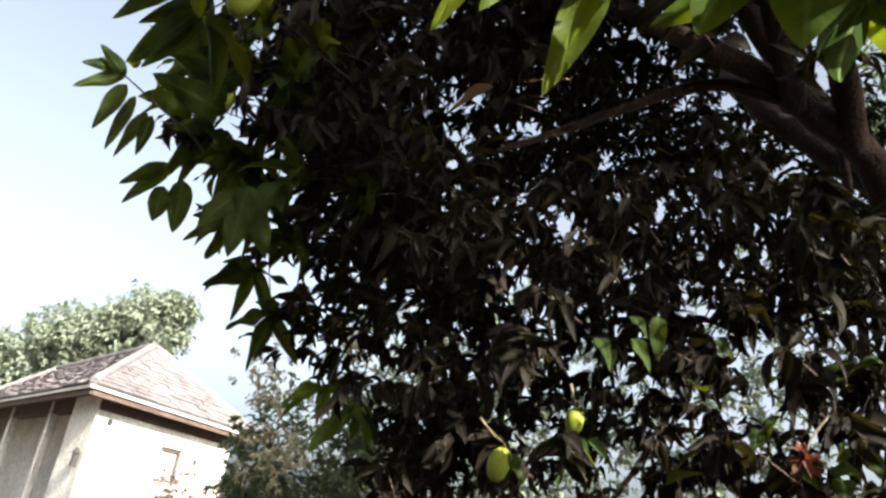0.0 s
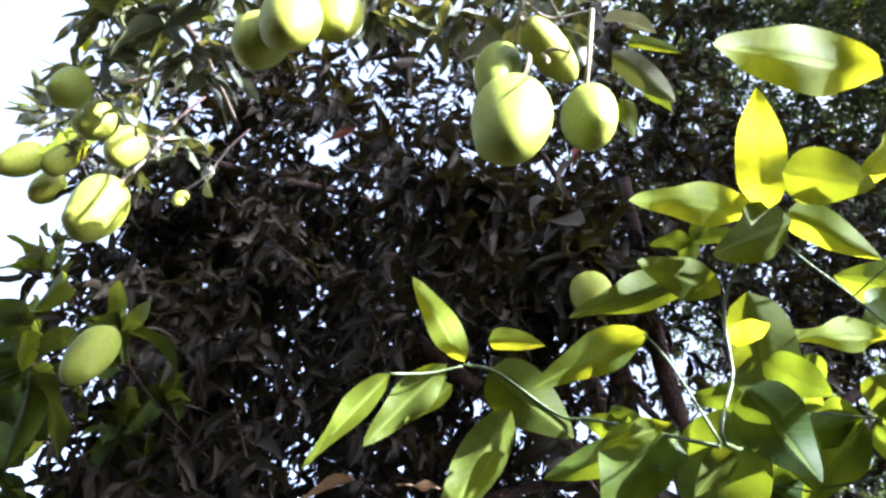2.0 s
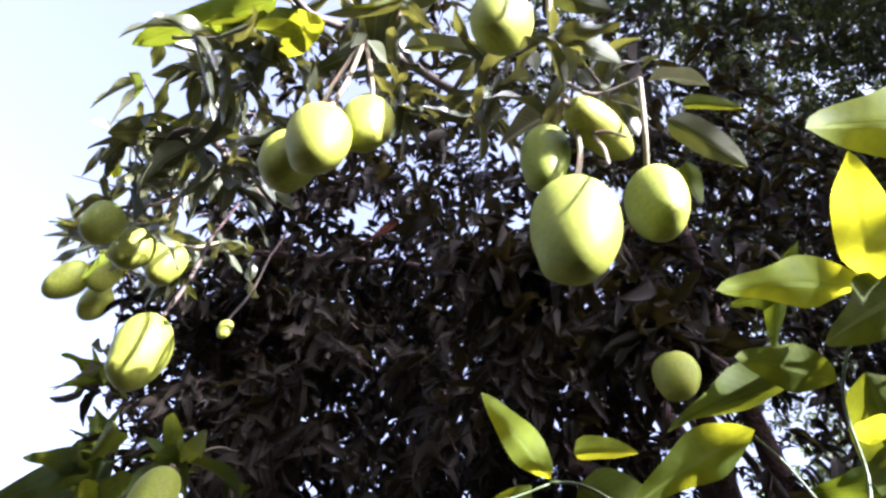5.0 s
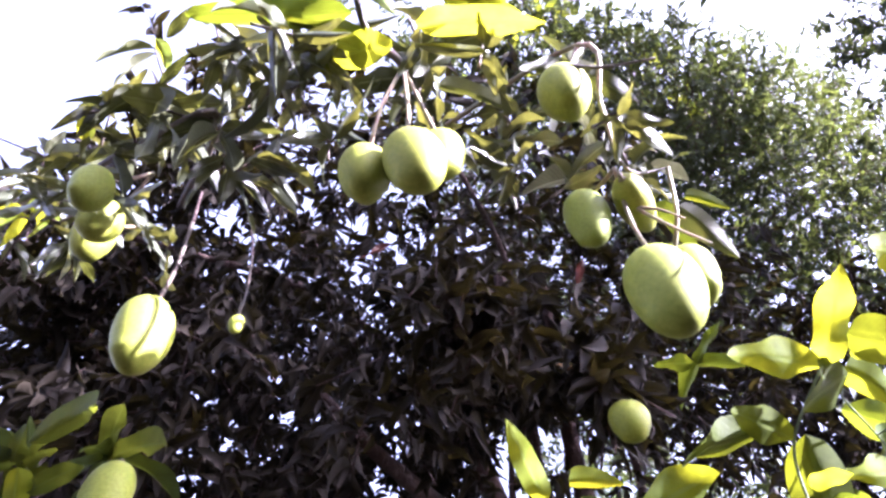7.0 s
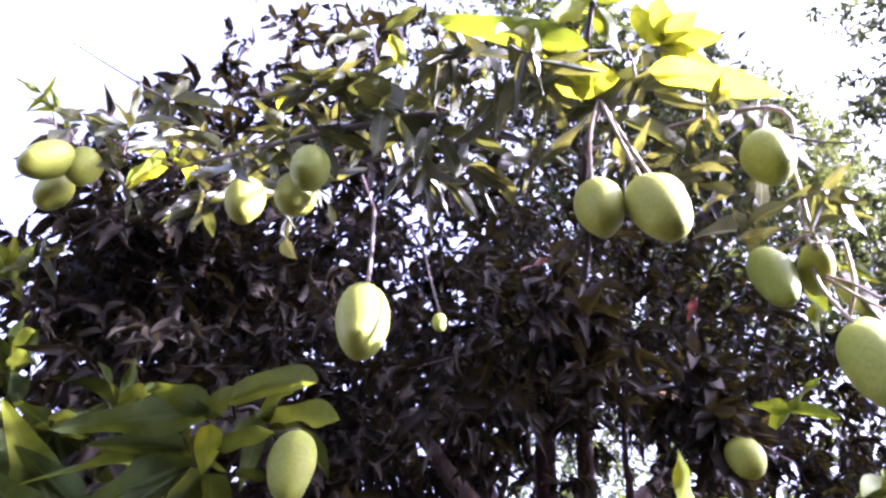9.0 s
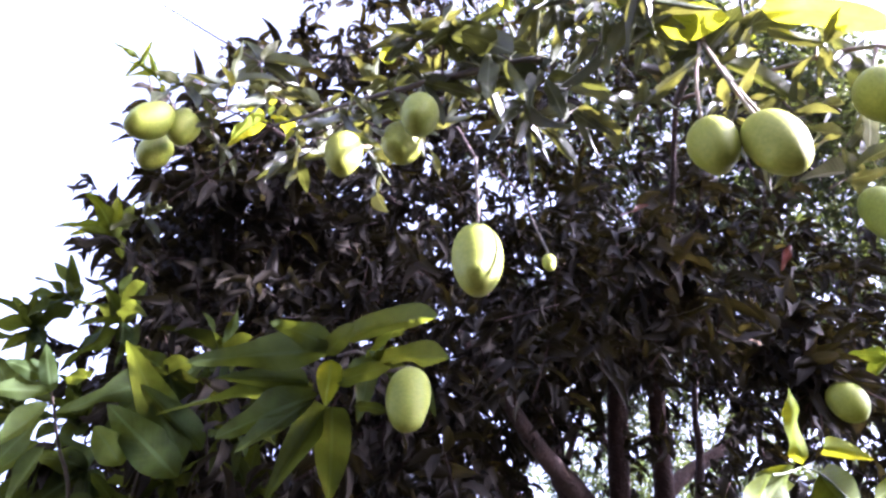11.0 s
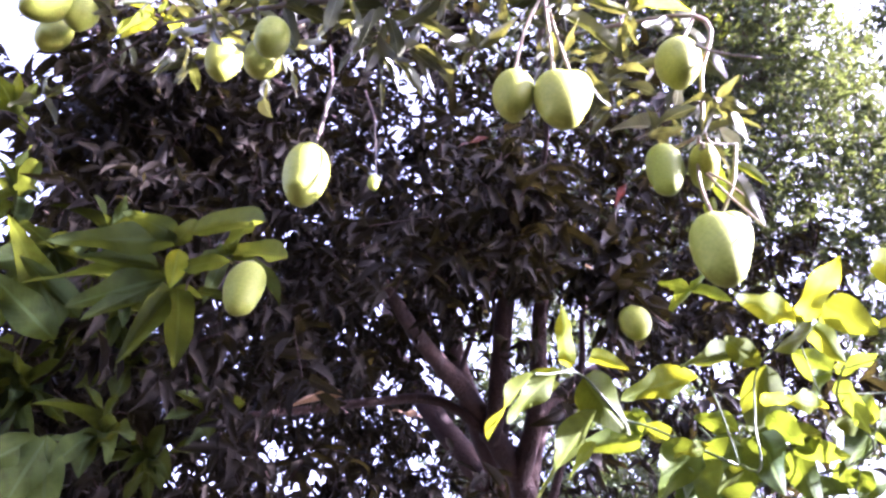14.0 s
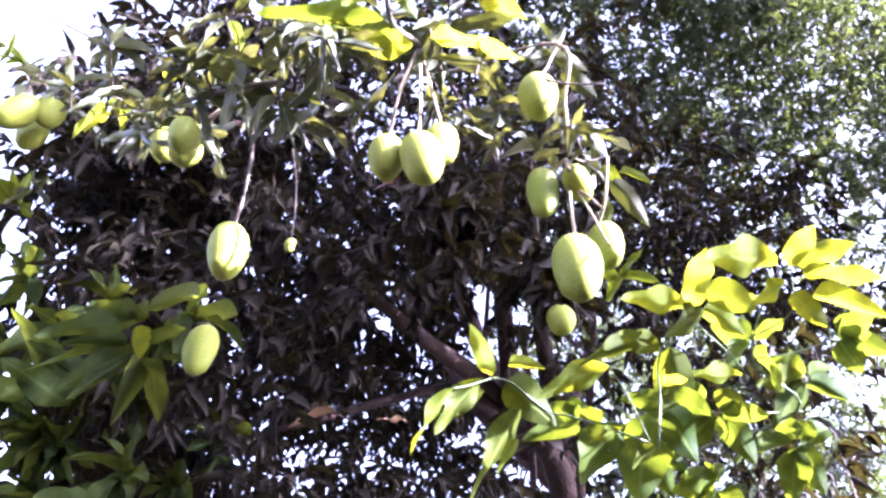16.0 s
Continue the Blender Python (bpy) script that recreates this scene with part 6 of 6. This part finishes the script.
leaf(edge_branch, (-0.555, 1.990, 2.137), (-0.448, 2.044, 2.119), 0.058, LEAF_MID, (-0.040, 0.163, 0.986), 0.6)
leaf(edge_branch, (-0.555, 1.990, 2.137), (-0.673, 2.041, 2.166), 0.057, LEAF_MID, (-0.063, 0.208, 0.976), 0.6)
leaf(edge_branch, (-0.555, 1.990, 2.137), (-0.603, 1.910, 2.140), 0.044, LEAF_MID, (-0.039, 0.131, 0.991), 0.3)
leaf(edge_branch, (-0.555, 1.990, 2.137), (-0.488, 1.917, 2.146), 0.044, LEAF_MID, (-0.030, 0.113, 0.993), 0.6)
leaf(edge_branch, (-0.555, 1.990, 2.137), (-0.716, 2.041, 2.086), 0.056, LEAF_MID, (-0.211, 0.670, 0.711), 0.3)
leaf(edge_branch, (-0.555, 1.990, 2.137), (-0.708, 2.053, 2.068), 0.052, LEAF_MID, (-0.042, 0.134, 0.990), 0.9)
leaf(edge_branch, (-0.555, 1.990, 2.137), (-0.580, 1.963, 1.965), 0.045, LEAF_MID, (-0.233, 0.810, 0.539), 0.6)
rod("stem", [(-0.557, 1.889, 2.374), (-0.559, 1.929, 2.279), (-0.555, 1.990, 2.137)], 0.0028, 0.0016, TWIG, edge_branch, 6, 0.1)
leaf(edge_branch, (-0.485, 2.040, 2.019), (-0.384, 2.082, 2.007), 0.050, LEAF_MID, (-0.032, 0.154, 0.988), 0.6)
leaf(edge_branch, (-0.485, 2.040, 2.019), (-0.390, 2.001, 2.023), 0.046, LEAF_MID, (-0.089, 0.410, 0.908), 0.3)
leaf(edge_branch, (-0.485, 2.040, 2.019), (-0.524, 2.058, 1.843), 0.046, LEAF_MID, (-0.074, 0.300, 0.951), 0.6)
leaf(edge_branch, (-0.485, 2.040, 2.019), (-0.476, 1.944, 2.042), 0.050, LEAF_MID, (-0.074, 0.308, 0.949), 0.9)
leaf(edge_branch, (-0.485, 2.040, 2.019), (-0.597, 1.993, 1.947), 0.054, LEAF_MID, (-0.049, 0.184, 0.982), 0.6)
leaf(edge_branch, (-0.485, 2.040, 2.019), (-0.541, 2.181, 1.907), 0.047, LEAF_MID, (-0.093, 0.382, 0.920), 0.3)
leaf(edge_branch, (-0.485, 2.040, 2.019), (-0.335, 2.057, 1.941), 0.043, LEAF_MID, (-0.064, 0.321, 0.945), 0.9)
leaf(edge_branch, (-0.485, 2.040, 2.019), (-0.556, 2.085, 2.071), 0.043, LEAF_MID, (-0.090, 0.355, 0.930), 0.6)
leaf(edge_branch, (-0.485, 2.040, 2.019), (-0.391, 2.119, 1.898), 0.049, LEAF_MID, (-0.182, 0.861, 0.474), 0.6)
rod("stem", [(-0.557, 1.889, 2.374), (-0.525, 1.954, 2.220), (-0.485, 2.040, 2.019)], 0.0028, 0.0016, TWIG, edge_branch, 6, 0.1)
leaf(edge_branch, (-0.658, 1.485, 2.559), (-0.709, 1.629, 2.456), 0.045, LEAF_MID, (-0.170, 0.387, 0.906), 0.9)
leaf(edge_branch, (-0.658, 1.485, 2.559), (-0.527, 1.457, 2.526), 0.056, LEAF_MID, (-0.092, 0.227, 0.969), 0.6)
leaf(edge_branch, (-0.658, 1.485, 2.559), (-0.552, 1.555, 2.466), 0.052, LEAF_MID, (-0.130, 0.327, 0.936), 0.3)
leaf(edge_branch, (-0.658, 1.485, 2.559), (-0.748, 1.480, 2.582), 0.050, LEAF_MID, (-0.078, 0.164, 0.983), 0.3)
leaf(edge_branch, (-0.658, 1.485, 2.559), (-0.513, 1.494, 2.492), 0.059, LEAF_MID, (-0.147, 0.373, 0.916), 0.9)
leaf(edge_branch, (-0.658, 1.485, 2.559), (-0.638, 1.543, 2.418), 0.047, LEAF_MID, (-0.259, 0.605, 0.753), 0.6)
leaf(edge_branch, (-0.658, 1.485, 2.559), (-0.662, 1.564, 2.431), 0.059, LEAF_MID, (-0.186, 0.429, 0.884), 0.9)
leaf(edge_branch, (-0.658, 1.485, 2.559), (-0.790, 1.531, 2.434), 0.045, LEAF_MID, (-0.089, 0.185, 0.979), 0.3)
leaf(edge_branch, (-0.658, 1.485, 2.559), (-0.805, 1.557, 2.436), 0.047, LEAF_MID, (-0.108, 0.224, 0.969), 0.3)
leaf(edge_branch, (-0.658, 1.485, 2.559), (-0.638, 1.423, 2.562), 0.058, LEAF_MID, (-0.281, 0.631, 0.723), 0.9)
rod("stem", [(-0.557, 1.889, 2.374), (-0.618, 1.672, 2.501), (-0.658, 1.485, 2.559)], 0.0028, 0.0016, TWIG, edge_branch, 6, 0.1)
leaf(edge_branch, (-0.583, 1.834, 2.248), (-0.719, 1.804, 2.131), 0.059, LEAF_MID, (-0.259, 0.725, 0.638), 0.6)
leaf(edge_branch, (-0.583, 1.834, 2.248), (-0.456, 1.800, 2.110), 0.051, LEAF_MID, (-0.176, 0.615, 0.769), 0.6)
leaf(edge_branch, (-0.583, 1.834, 2.248), (-0.530, 1.858, 2.307), 0.046, LEAF_MID, (-0.091, 0.301, 0.949), 0.9)
leaf(edge_branch, (-0.583, 1.834, 2.248), (-0.673, 1.893, 2.118), 0.057, LEAF_MID, (-0.129, 0.382, 0.915), 0.3)
leaf(edge_branch, (-0.583, 1.834, 2.248), (-0.519, 1.805, 2.270), 0.054, LEAF_MID, (-0.125, 0.413, 0.902), 0.3)
leaf(edge_branch, (-0.583, 1.834, 2.248), (-0.759, 1.922, 2.262), 0.046, LEAF_MID, (-0.259, 0.724, 0.639), 0.3)
leaf(edge_branch, (-0.583, 1.834, 2.248), (-0.575, 1.801, 2.289), 0.053, LEAF_MID, (-0.231, 0.726, 0.647), 0.9)
leaf(edge_branch, (-0.583, 1.834, 2.248), (-0.610, 1.764, 2.256), 0.047, LEAF_MID, (-0.057, 0.173, 0.983), 0.3)
leaf(edge_branch, (-0.583, 1.834, 2.248), (-0.658, 1.838, 2.100), 0.047, LEAF_MID, (-0.118, 0.350, 0.929), 0.6)
rod("stem", [(-0.557, 1.889, 2.374), (-0.574, 1.852, 2.333), (-0.583, 1.834, 2.248)], 0.0028, 0.0016, TWIG, edge_branch, 6, 0.1)

# green spray hanging from the lower edge of the crown
hanging_spray = rod("branch", [(-0.138, 2.230, 2.210), (-0.259, 2.256, 2.022), (-0.308, 2.218, 1.856)], 0.005, 0.002, TWIG, tree, 7, 0.15, "fresh green spray hanging at the lower edge of the crown")
rod("stem", [(-0.259, 2.256, 2.022), (-0.226, 2.250, 1.918), (-0.214, 2.244, 1.794)], 0.0026, 0.0016, TWIG, hanging_spray, 6, 0.1)
whorl(hanging_spray, (-0.308, 2.218, 1.856), (-0.1, 0.0, -1.0), 7, 0.17, 0.045, LEAF_BROAD)
whorl(hanging_spray, (-0.214, 2.244, 1.794), (0.1, -0.1, -1.0), 7, 0.17, 0.045, LEAF_BROAD)

# pale sprigs that stand out against the sky
whorl(side_branch, (-0.92, 1.65, 3.01), (-0.5, 0.0, 0.5), 8, 0.13, 0.034, LEAF_FRESH)
whorl(side_branch, (-1.00, 1.31, 3.21), (-0.6, -0.1, 0.75), 5, 0.085, 0.016, LEAF_FRESH, 0.15)
whorl(side_branch, (-1.06, 1.31, 3.26), (-0.4, -0.1, 0.9), 4, 0.075, 0.014, LEAF_FRESH, 0.12)

# the fruit
mango((0.028, 0.356, 2.258), 0.08, 0.128, (0.050, -0.020, 1.000), [(0.023, 0.336, 2.495), (0.045, 0.364, 2.431)], "large green mango with a tan-flecked skin on a forked stalk")
mango((0.124, 0.374, 2.361), 0.067, 0.097, (-0.050, 0.000, 1.000), [(0.106, 0.313, 2.529), (0.111, 0.339, 2.455)])
mango((0.018, 0.402, 2.463), 0.06, 0.120, (0.050, 0.000, 1.000), [(0.023, 0.336, 2.495)])
mango((0.071, 0.362, 2.478), 0.052, 0.104, (-0.101, -0.057, -0.020), [(0.023, 0.336, 2.495)])
mango((-0.060, 0.300, 2.577), 0.078, 0.101, (0.100, 0.000, 1.000), [(-0.030, 0.264, 2.716)])
mango((-0.232, 0.409, 2.413), 0.073, 0.106, (-0.120, 0.050, 1.000), [(-0.241, 0.417, 2.745)])
mango((-0.271, 0.464, 2.445), 0.069, 0.100, (0.050, 0.050, 1.000), [(-0.241, 0.417, 2.745), (-0.261, 0.447, 2.625)])
mango((-0.192, 0.416, 2.479), 0.064, 0.090, (0.000, 0.000, 1.000), [(-0.241, 0.417, 2.745)])
mango((-0.435, 0.751, 2.369), 0.075, 0.120, (0.000, 0.000, 1.000), [(-0.437, 0.756, 2.640)], "lone pale green mango hanging on a long straight stalk", skin=TWIG)
mango((-0.335, 0.717, 2.406), 0.02, 0.032, (0.000, 0.000, 1.000), [(-0.336, 0.757, 2.615)], "tiny unripe mango on a thin stalk", skin=TWIG)
mango((0.265, 0.658, 2.423), 0.062, 0.077, (0.000, 0.050, 1.000), [(0.285, 0.758, 2.623)])
mango((-0.402, 0.958, 2.285), 0.064, 0.118, (0.050, 0.100, 1.000), [(-0.425, 1.100, 2.440)], "green mango hanging in the shade on a long stalk", skin=TWIG)
mango((-0.592, 0.971, 2.789), 0.077, 0.104, (0.000, 0.000, 1.000), [(-0.532, 1.001, 2.919)])
mango((-0.573, 0.709, 2.559), 0.06, 0.078, (0.100, 0.000, 1.000), [(-0.523, 0.749, 2.719)])
mango((-0.558, 0.790, 2.607), 0.066, 0.089, (0.100, 0.100, 1.000), [(-0.523, 0.749, 2.719)])
mango((-0.883, 1.289, 3.048), 0.08, 0.104, (0.000, 0.000, 1.000), [(-0.744, 1.132, 3.118)])
mango((-0.945, 1.284, 2.999), 0.085, 0.128, (0.500, 0.000, 1.000), [(-0.744, 1.132, 3.118)])
mango((-0.912, 1.391, 3.044), 0.08, 0.120, (0.100, 0.100, 1.000), [(-0.744, 1.132, 3.118)])
mango((-0.627, 1.544, 2.440), 0.075, 0.105, (0.000, 0.000, 1.000), [(-0.597, 1.594, 2.640)])
mango((0.183, 1.554, 1.628), 0.049, 0.074, (0.200, 0.000, 1.000), [(0.139, 1.618, 1.732)], "small mango caught by a patch of sun")
mango((0.343, 1.560, 1.741), 0.043, 0.060, (0.000, 0.000, 1.000), [(0.334, 1.577, 1.830)])
rod("stem", [(-0.437, 0.756, 2.640), (-0.442, 0.778, 2.720), (-0.447, 0.800, 2.800)], 0.0028, 0.0022, BARK, side_branch, 6, 0.1)
rod("stem", [(-0.336, 0.757, 2.615), (-0.340, 0.783, 2.688), (-0.345, 0.810, 2.760)], 0.0028, 0.0022, BARK, side_branch, 6, 0.1)

# dry fruit stalks, dead and red leaves
rod("stem", [(0.060, 0.360, 2.460), (0.055, 0.330, 2.370), (0.037, 0.291, 2.263)], 0.0028, 0.0016, STALK, fruiting_spur, 6, 0.1)
rod("stem", [(0.060, 0.360, 2.460), (0.065, 0.335, 2.420), (0.074, 0.317, 2.378)], 0.0028, 0.0014, STALK, fruiting_spur, 6, 0.1)
rod("stem", [(-0.077, 0.268, 2.582), (-0.040, 0.245, 2.566), (0.005, 0.201, 2.547)], 0.003, 0.0016, TWIG, fruiting_spur, 6, 0.1)
leaf(side_branch, (-0.144, 0.654, 2.638), (-0.192, 0.685, 2.599), 0.015, LEAF_RED, (-0.040, 0.251, 0.967), 0.3)
leaf(side_branch, (0.228, 0.601, 2.764), (0.237, 0.646, 2.729), 0.015, LEAF_RED, (0.178, 0.186, 0.966), 0.3)
leaf(low_branch, (0.066, 1.384, 2.474), (-0.037, 1.456, 2.427), 0.032, LEAF_DRY, (-0.224, -0.363, 0.904), 0.3)
leaf(low_branch, (0.230, 1.273, 2.442), (0.137, 1.274, 2.422), 0.015, LEAF_DRY, (-0.197, -0.381, 0.904), 0.3)
red_spray = rod("branch", [(1.300, 1.900, 2.100), (1.029, 1.649, 1.915), (0.847, 1.492, 1.773), (0.809, 1.464, 1.712)], 0.005, 0.002, TWIG, tree, 7, 0.15, "spray of red new leaves low in the crown")
leaf(red_spray, (0.809, 1.464, 1.712), (0.796, 1.505, 1.713), 0.017, LEAF_RED, (0.318, 0.589, 0.743), 0.4)
leaf(red_spray, (0.809, 1.464, 1.712), (0.834, 1.438, 1.701), 0.016, LEAF_RED, (0.093, 0.164, 0.982), 0.4)
leaf(red_spray, (0.809, 1.464, 1.712), (0.779, 1.457, 1.679), 0.016, LEAF_RED, (0.068, 0.125, 0.990), 0.4)
leaf(red_spray, (0.809, 1.464, 1.712), (0.776, 1.484, 1.710), 0.017, LEAF_RED, (-0.016, -0.029, 0.999), 0.4)
leaf(red_spray, (0.809, 1.464, 1.712), (0.863, 1.486, 1.735), 0.017, LEAF_RED, (0.330, 0.583, 0.743), 0.4)
leaf(red_spray, (0.809, 1.464, 1.712), (0.787, 1.483, 1.742), 0.017, LEAF_RED, (0.145, 0.267, 0.953), 0.4)
leaf(red_spray, (0.809, 1.464, 1.712), (0.809, 1.443, 1.673), 0.016, LEAF_RED, (-0.417, -0.749, 0.516), 0.4)
leaf(red_spray, (0.809, 1.464, 1.712), (0.776, 1.427, 1.737), 0.016, LEAF_RED, (-0.412, -0.751, 0.516), 0.4)
leaf(red_spray, (0.809, 1.464, 1.712), (0.848, 1.450, 1.709), 0.016, LEAF_RED, (-0.041, -0.072, 0.997), 0.4)
leaf(red_spray, (0.809, 1.464, 1.712), (0.789, 1.467, 1.757), 0.017, LEAF_RED, (-0.230, -0.422, 0.877), 0.4)
leaf(red_spray, (0.809, 1.464, 1.712), (0.847, 1.469, 1.720), 0.017, LEAF_RED, (0.096, 0.171, 0.981), 0.4)
leaf(red_spray, (0.809, 1.464, 1.712), (0.810, 1.496, 1.664), 0.017, LEAF_RED, (0.146, 0.266, 0.953), 0.4)
leaf(red_spray, (0.809, 1.464, 1.712), (0.835, 1.456, 1.676), 0.016, LEAF_RED, (0.077, 0.137, 0.988), 0.4)
leaf(red_spray, (0.809, 1.464, 1.712), (0.787, 1.426, 1.741), 0.016, LEAF_RED, (-0.123, -0.223, 0.967), 0.4)
leaf(red_spray, (0.809, 1.464, 1.712), (0.853, 1.456, 1.723), 0.016, LEAF_RED, (0.039, 0.068, 0.997), 0.4)
leaf(red_spray, (0.809, 1.464, 1.712), (0.761, 1.411, 1.728), 0.016, LEAF_RED, (-0.342, -0.626, 0.701), 0.4)
leaf(red_spray, (0.894, 1.519, 1.711), (0.924, 1.469, 1.699), 0.053, LEAF_MID, (-0.393, -0.646, 0.654), 0.5)
leaf(red_spray, (0.921, 1.527, 1.692), (0.910, 1.498, 1.632), 0.048, LEAF_MID, (-0.387, -0.640, 0.664), 0.5)
leaf(red_spray, (0.970, 1.423, 1.936), (0.807, 1.411, 1.837), 0.048, LEAF_MID, (-0.421, -0.670, 0.611), 0.5)
leaf(red_spray, (0.835, 1.527, 1.692), (0.847, 1.488, 1.657), 0.029, LEAF_MID, (-0.366, -0.656, 0.660), 0.5)
leaf(red_spray, (0.725, 1.494, 1.769), (0.701, 1.463, 1.714), 0.034, LEAF_MID, (-0.333, -0.690, 0.642), 0.5)
leaf(red_spray, (0.790, 1.471, 1.822), (0.721, 1.418, 1.821), 0.026, LEAF_MID, (-0.362, -0.693, 0.624), 0.5)
leaf(red_spray, (0.606, 1.472, 1.821), (0.535, 1.413, 1.833), 0.029, LEAF_MID, (-0.289, -0.731, 0.618), 0.5)
leaf(red_spray, (0.480, 1.412, 1.963), (0.477, 1.401, 1.860), 0.041, LEAF_MID, (-0.259, -0.762, 0.593), 0.5)
leaf(red_spray, (0.426, 1.415, 1.956), (0.447, 1.384, 1.900), 0.031, LEAF_MID, (-0.241, -0.773, 0.587), 0.5)
leaf(red_spray, (0.387, 1.446, 1.884), (0.381, 1.416, 1.826), 0.031, LEAF_MID, (-0.206, -0.768, 0.607), 0.5)
leaf(red_spray, (0.973, 1.500, 1.755), (0.972, 1.471, 1.695), 0.036, LEAF_MID, (-0.416, -0.635, 0.651), 0.5)
leaf(red_spray, (0.328, 1.521, 1.706), (0.387, 1.499, 1.630), 0.031, LEAF_MID, (-0.174, -0.734, 0.656), 0.5)
leaf(red_spray, (0.366, 1.524, 1.700), (0.416, 1.495, 1.639), 0.026, LEAF_MID, (-0.189, -0.731, 0.656), 0.5)
leaf(red_spray, (0.321, 1.536, 1.671), (0.305, 1.517, 1.586), 0.024, LEAF_MID, (-0.150, -0.731, 0.666), 0.5)
leaf(red_spray, (0.568, 1.537, 1.669), (0.591, 1.469, 1.700), 0.036, LEAF_MID, (-0.272, -0.706, 0.654), 0.5)
leaf(red_spray, (0.549, 1.552, 1.633), (0.609, 1.487, 1.659), 0.031, LEAF_MID, (-0.266, -0.699, 0.664), 0.5)
leaf(red_spray, (0.432, 1.433, 1.912), (0.463, 1.411, 1.837), 0.036, LEAF_MID, (-0.240, -0.761, 0.603), 0.5)
leaf(red_spray, (0.360, 1.437, 1.903), (0.372, 1.407, 1.847), 0.036, LEAF_MID, (-0.199, -0.774, 0.601), 0.5)
leaf(red_spray, (0.201, 1.542, 1.656), (0.233, 1.517, 1.588), 0.024, LEAF_MID, (-0.105, -0.738, 0.667), 0.5)
leaf(red_spray, (0.758, 1.483, 1.796), (0.713, 1.462, 1.716), 0.029, LEAF_MID, (-0.344, -0.688, 0.639), 0.5)
leaf(red_spray, (0.613, 1.424, 1.935), (0.634, 1.392, 1.881), 0.022, LEAF_MID, (-0.325, -0.733, 0.598), 0.5)
leaf(red_spray, (0.844, 1.449, 1.875), (0.891, 1.378, 1.914), 0.041, LEAF_MID, (-0.415, -0.676, 0.609), 0.5)
leaf(red_spray, (0.904, 1.513, 1.724), (0.946, 1.450, 1.746), 0.043, LEAF_MID, (-0.404, -0.646, 0.648), 0.5)
leaf(shoot_c, (0.43, 0.61, 2.58), (0.500, 0.560, 2.560), 0.034, LEAF_BROAD, (0.1, 0.1, 0.98), 0.5)
leaf(shoot_c, (0.43, 0.61, 2.58), (0.420, 0.520, 2.600), 0.034, LEAF_BROAD, (0.1, 0.1, 0.98), 0.5)
leaf(shoot_c, (0.43, 0.61, 2.58), (0.380, 0.660, 2.600), 0.034, LEAF_BROAD, (0.1, 0.1, 0.98), 0.5)
leaf(shoot_c, (0.43, 0.61, 2.58), (0.460, 0.700, 2.560), 0.034, LEAF_BROAD, (0.1, 0.1, 0.98), 0.5)


# ---------------------------------------------------------------- drooping sprays over the fruit
spray_rng = np.random.default_rng(33)


def spray(parent, line, count, jitter, length, width, hang, per_node=5):
    """Rosettes of slender leaves strung loosely along a line of twig."""
    pts = bezier_points([Vector(q) for q in line], 8)
    pick = spray_rng.integers(0, len(pts), count)
    nodes = np.array([tuple(pts[k]) for k in pick]) + spray_rng.normal(0, jitter, (count, 3))
    ways = np.array([[0, 0, 0.3]]) + spray_rng.normal(0, 0.5, (count, 3))
    for node, way in zip(nodes, ways):
        hook = Vector(way).normalized()
        for k in range(per_node):
            turn = spray_rng.uniform(0, 2 * math.pi)
            out = Vector((math.cos(turn), math.sin(turn), 0)) * spray_rng.uniform(0.5, 1.0) + hook * spray_rng.uniform(0.0, 0.7)
            out.z -= hang * spray_rng.uniform(0.2, 1.0)
            base = Vector(node) - hook * spray_rng.uniform(0, 0.05)
            tip = base + out.normalized() * length * spray_rng.uniform(0.7, 1.4)
            leaf(parent, base, tip, 0.8 * width * spray_rng.uniform(0.8, 1.3), LEAF_SPRAY, Vector((0, 0, 0.8)) + Vector(tuple(spray_rng.normal(0, 0.45, 3))), spray_rng.uniform(0.3, 1.0))
        back = Vector(node) - hook * 0.06 + Vector((0, 0.02, 0.01))
        rod("twig", [back, back.lerp(Vector(node), 0.5), node], 0.0026, 0.0014, TWIG, parent, 5, 0.1)


spray(side_branch, [(-0.66, 0.86, 2.70), (-0.56, 0.68, 2.72), (-0.44, 0.62, 2.68), (-0.40, 0.50, 2.66)], 20, 0.060, 0.078, 0.023, 0.9)
spray(fruiting_branch, [(-0.40, 0.50, 2.66), (-0.34, 0.44, 2.68), (-0.26, 0.42, 2.72), (-0.19, 0.36, 2.70)], 16, 0.053, 0.070, 0.021, 0.9)
spray(fruiting_spur, [(-0.10, 0.50, 2.72), (-0.02, 0.42, 2.62), (0.06, 0.38, 2.55), (0.12, 0.40, 2.52)], 11, 0.045, 0.066, 0.022, 0.8)
spray(side_branch, [(-0.52, 0.98, 2.92), (-0.60, 0.95, 2.90), (-0.72, 1.06, 2.96), (-0.86, 1.22, 3.16)], 14, 0.060, 0.078, 0.023, 0.8)
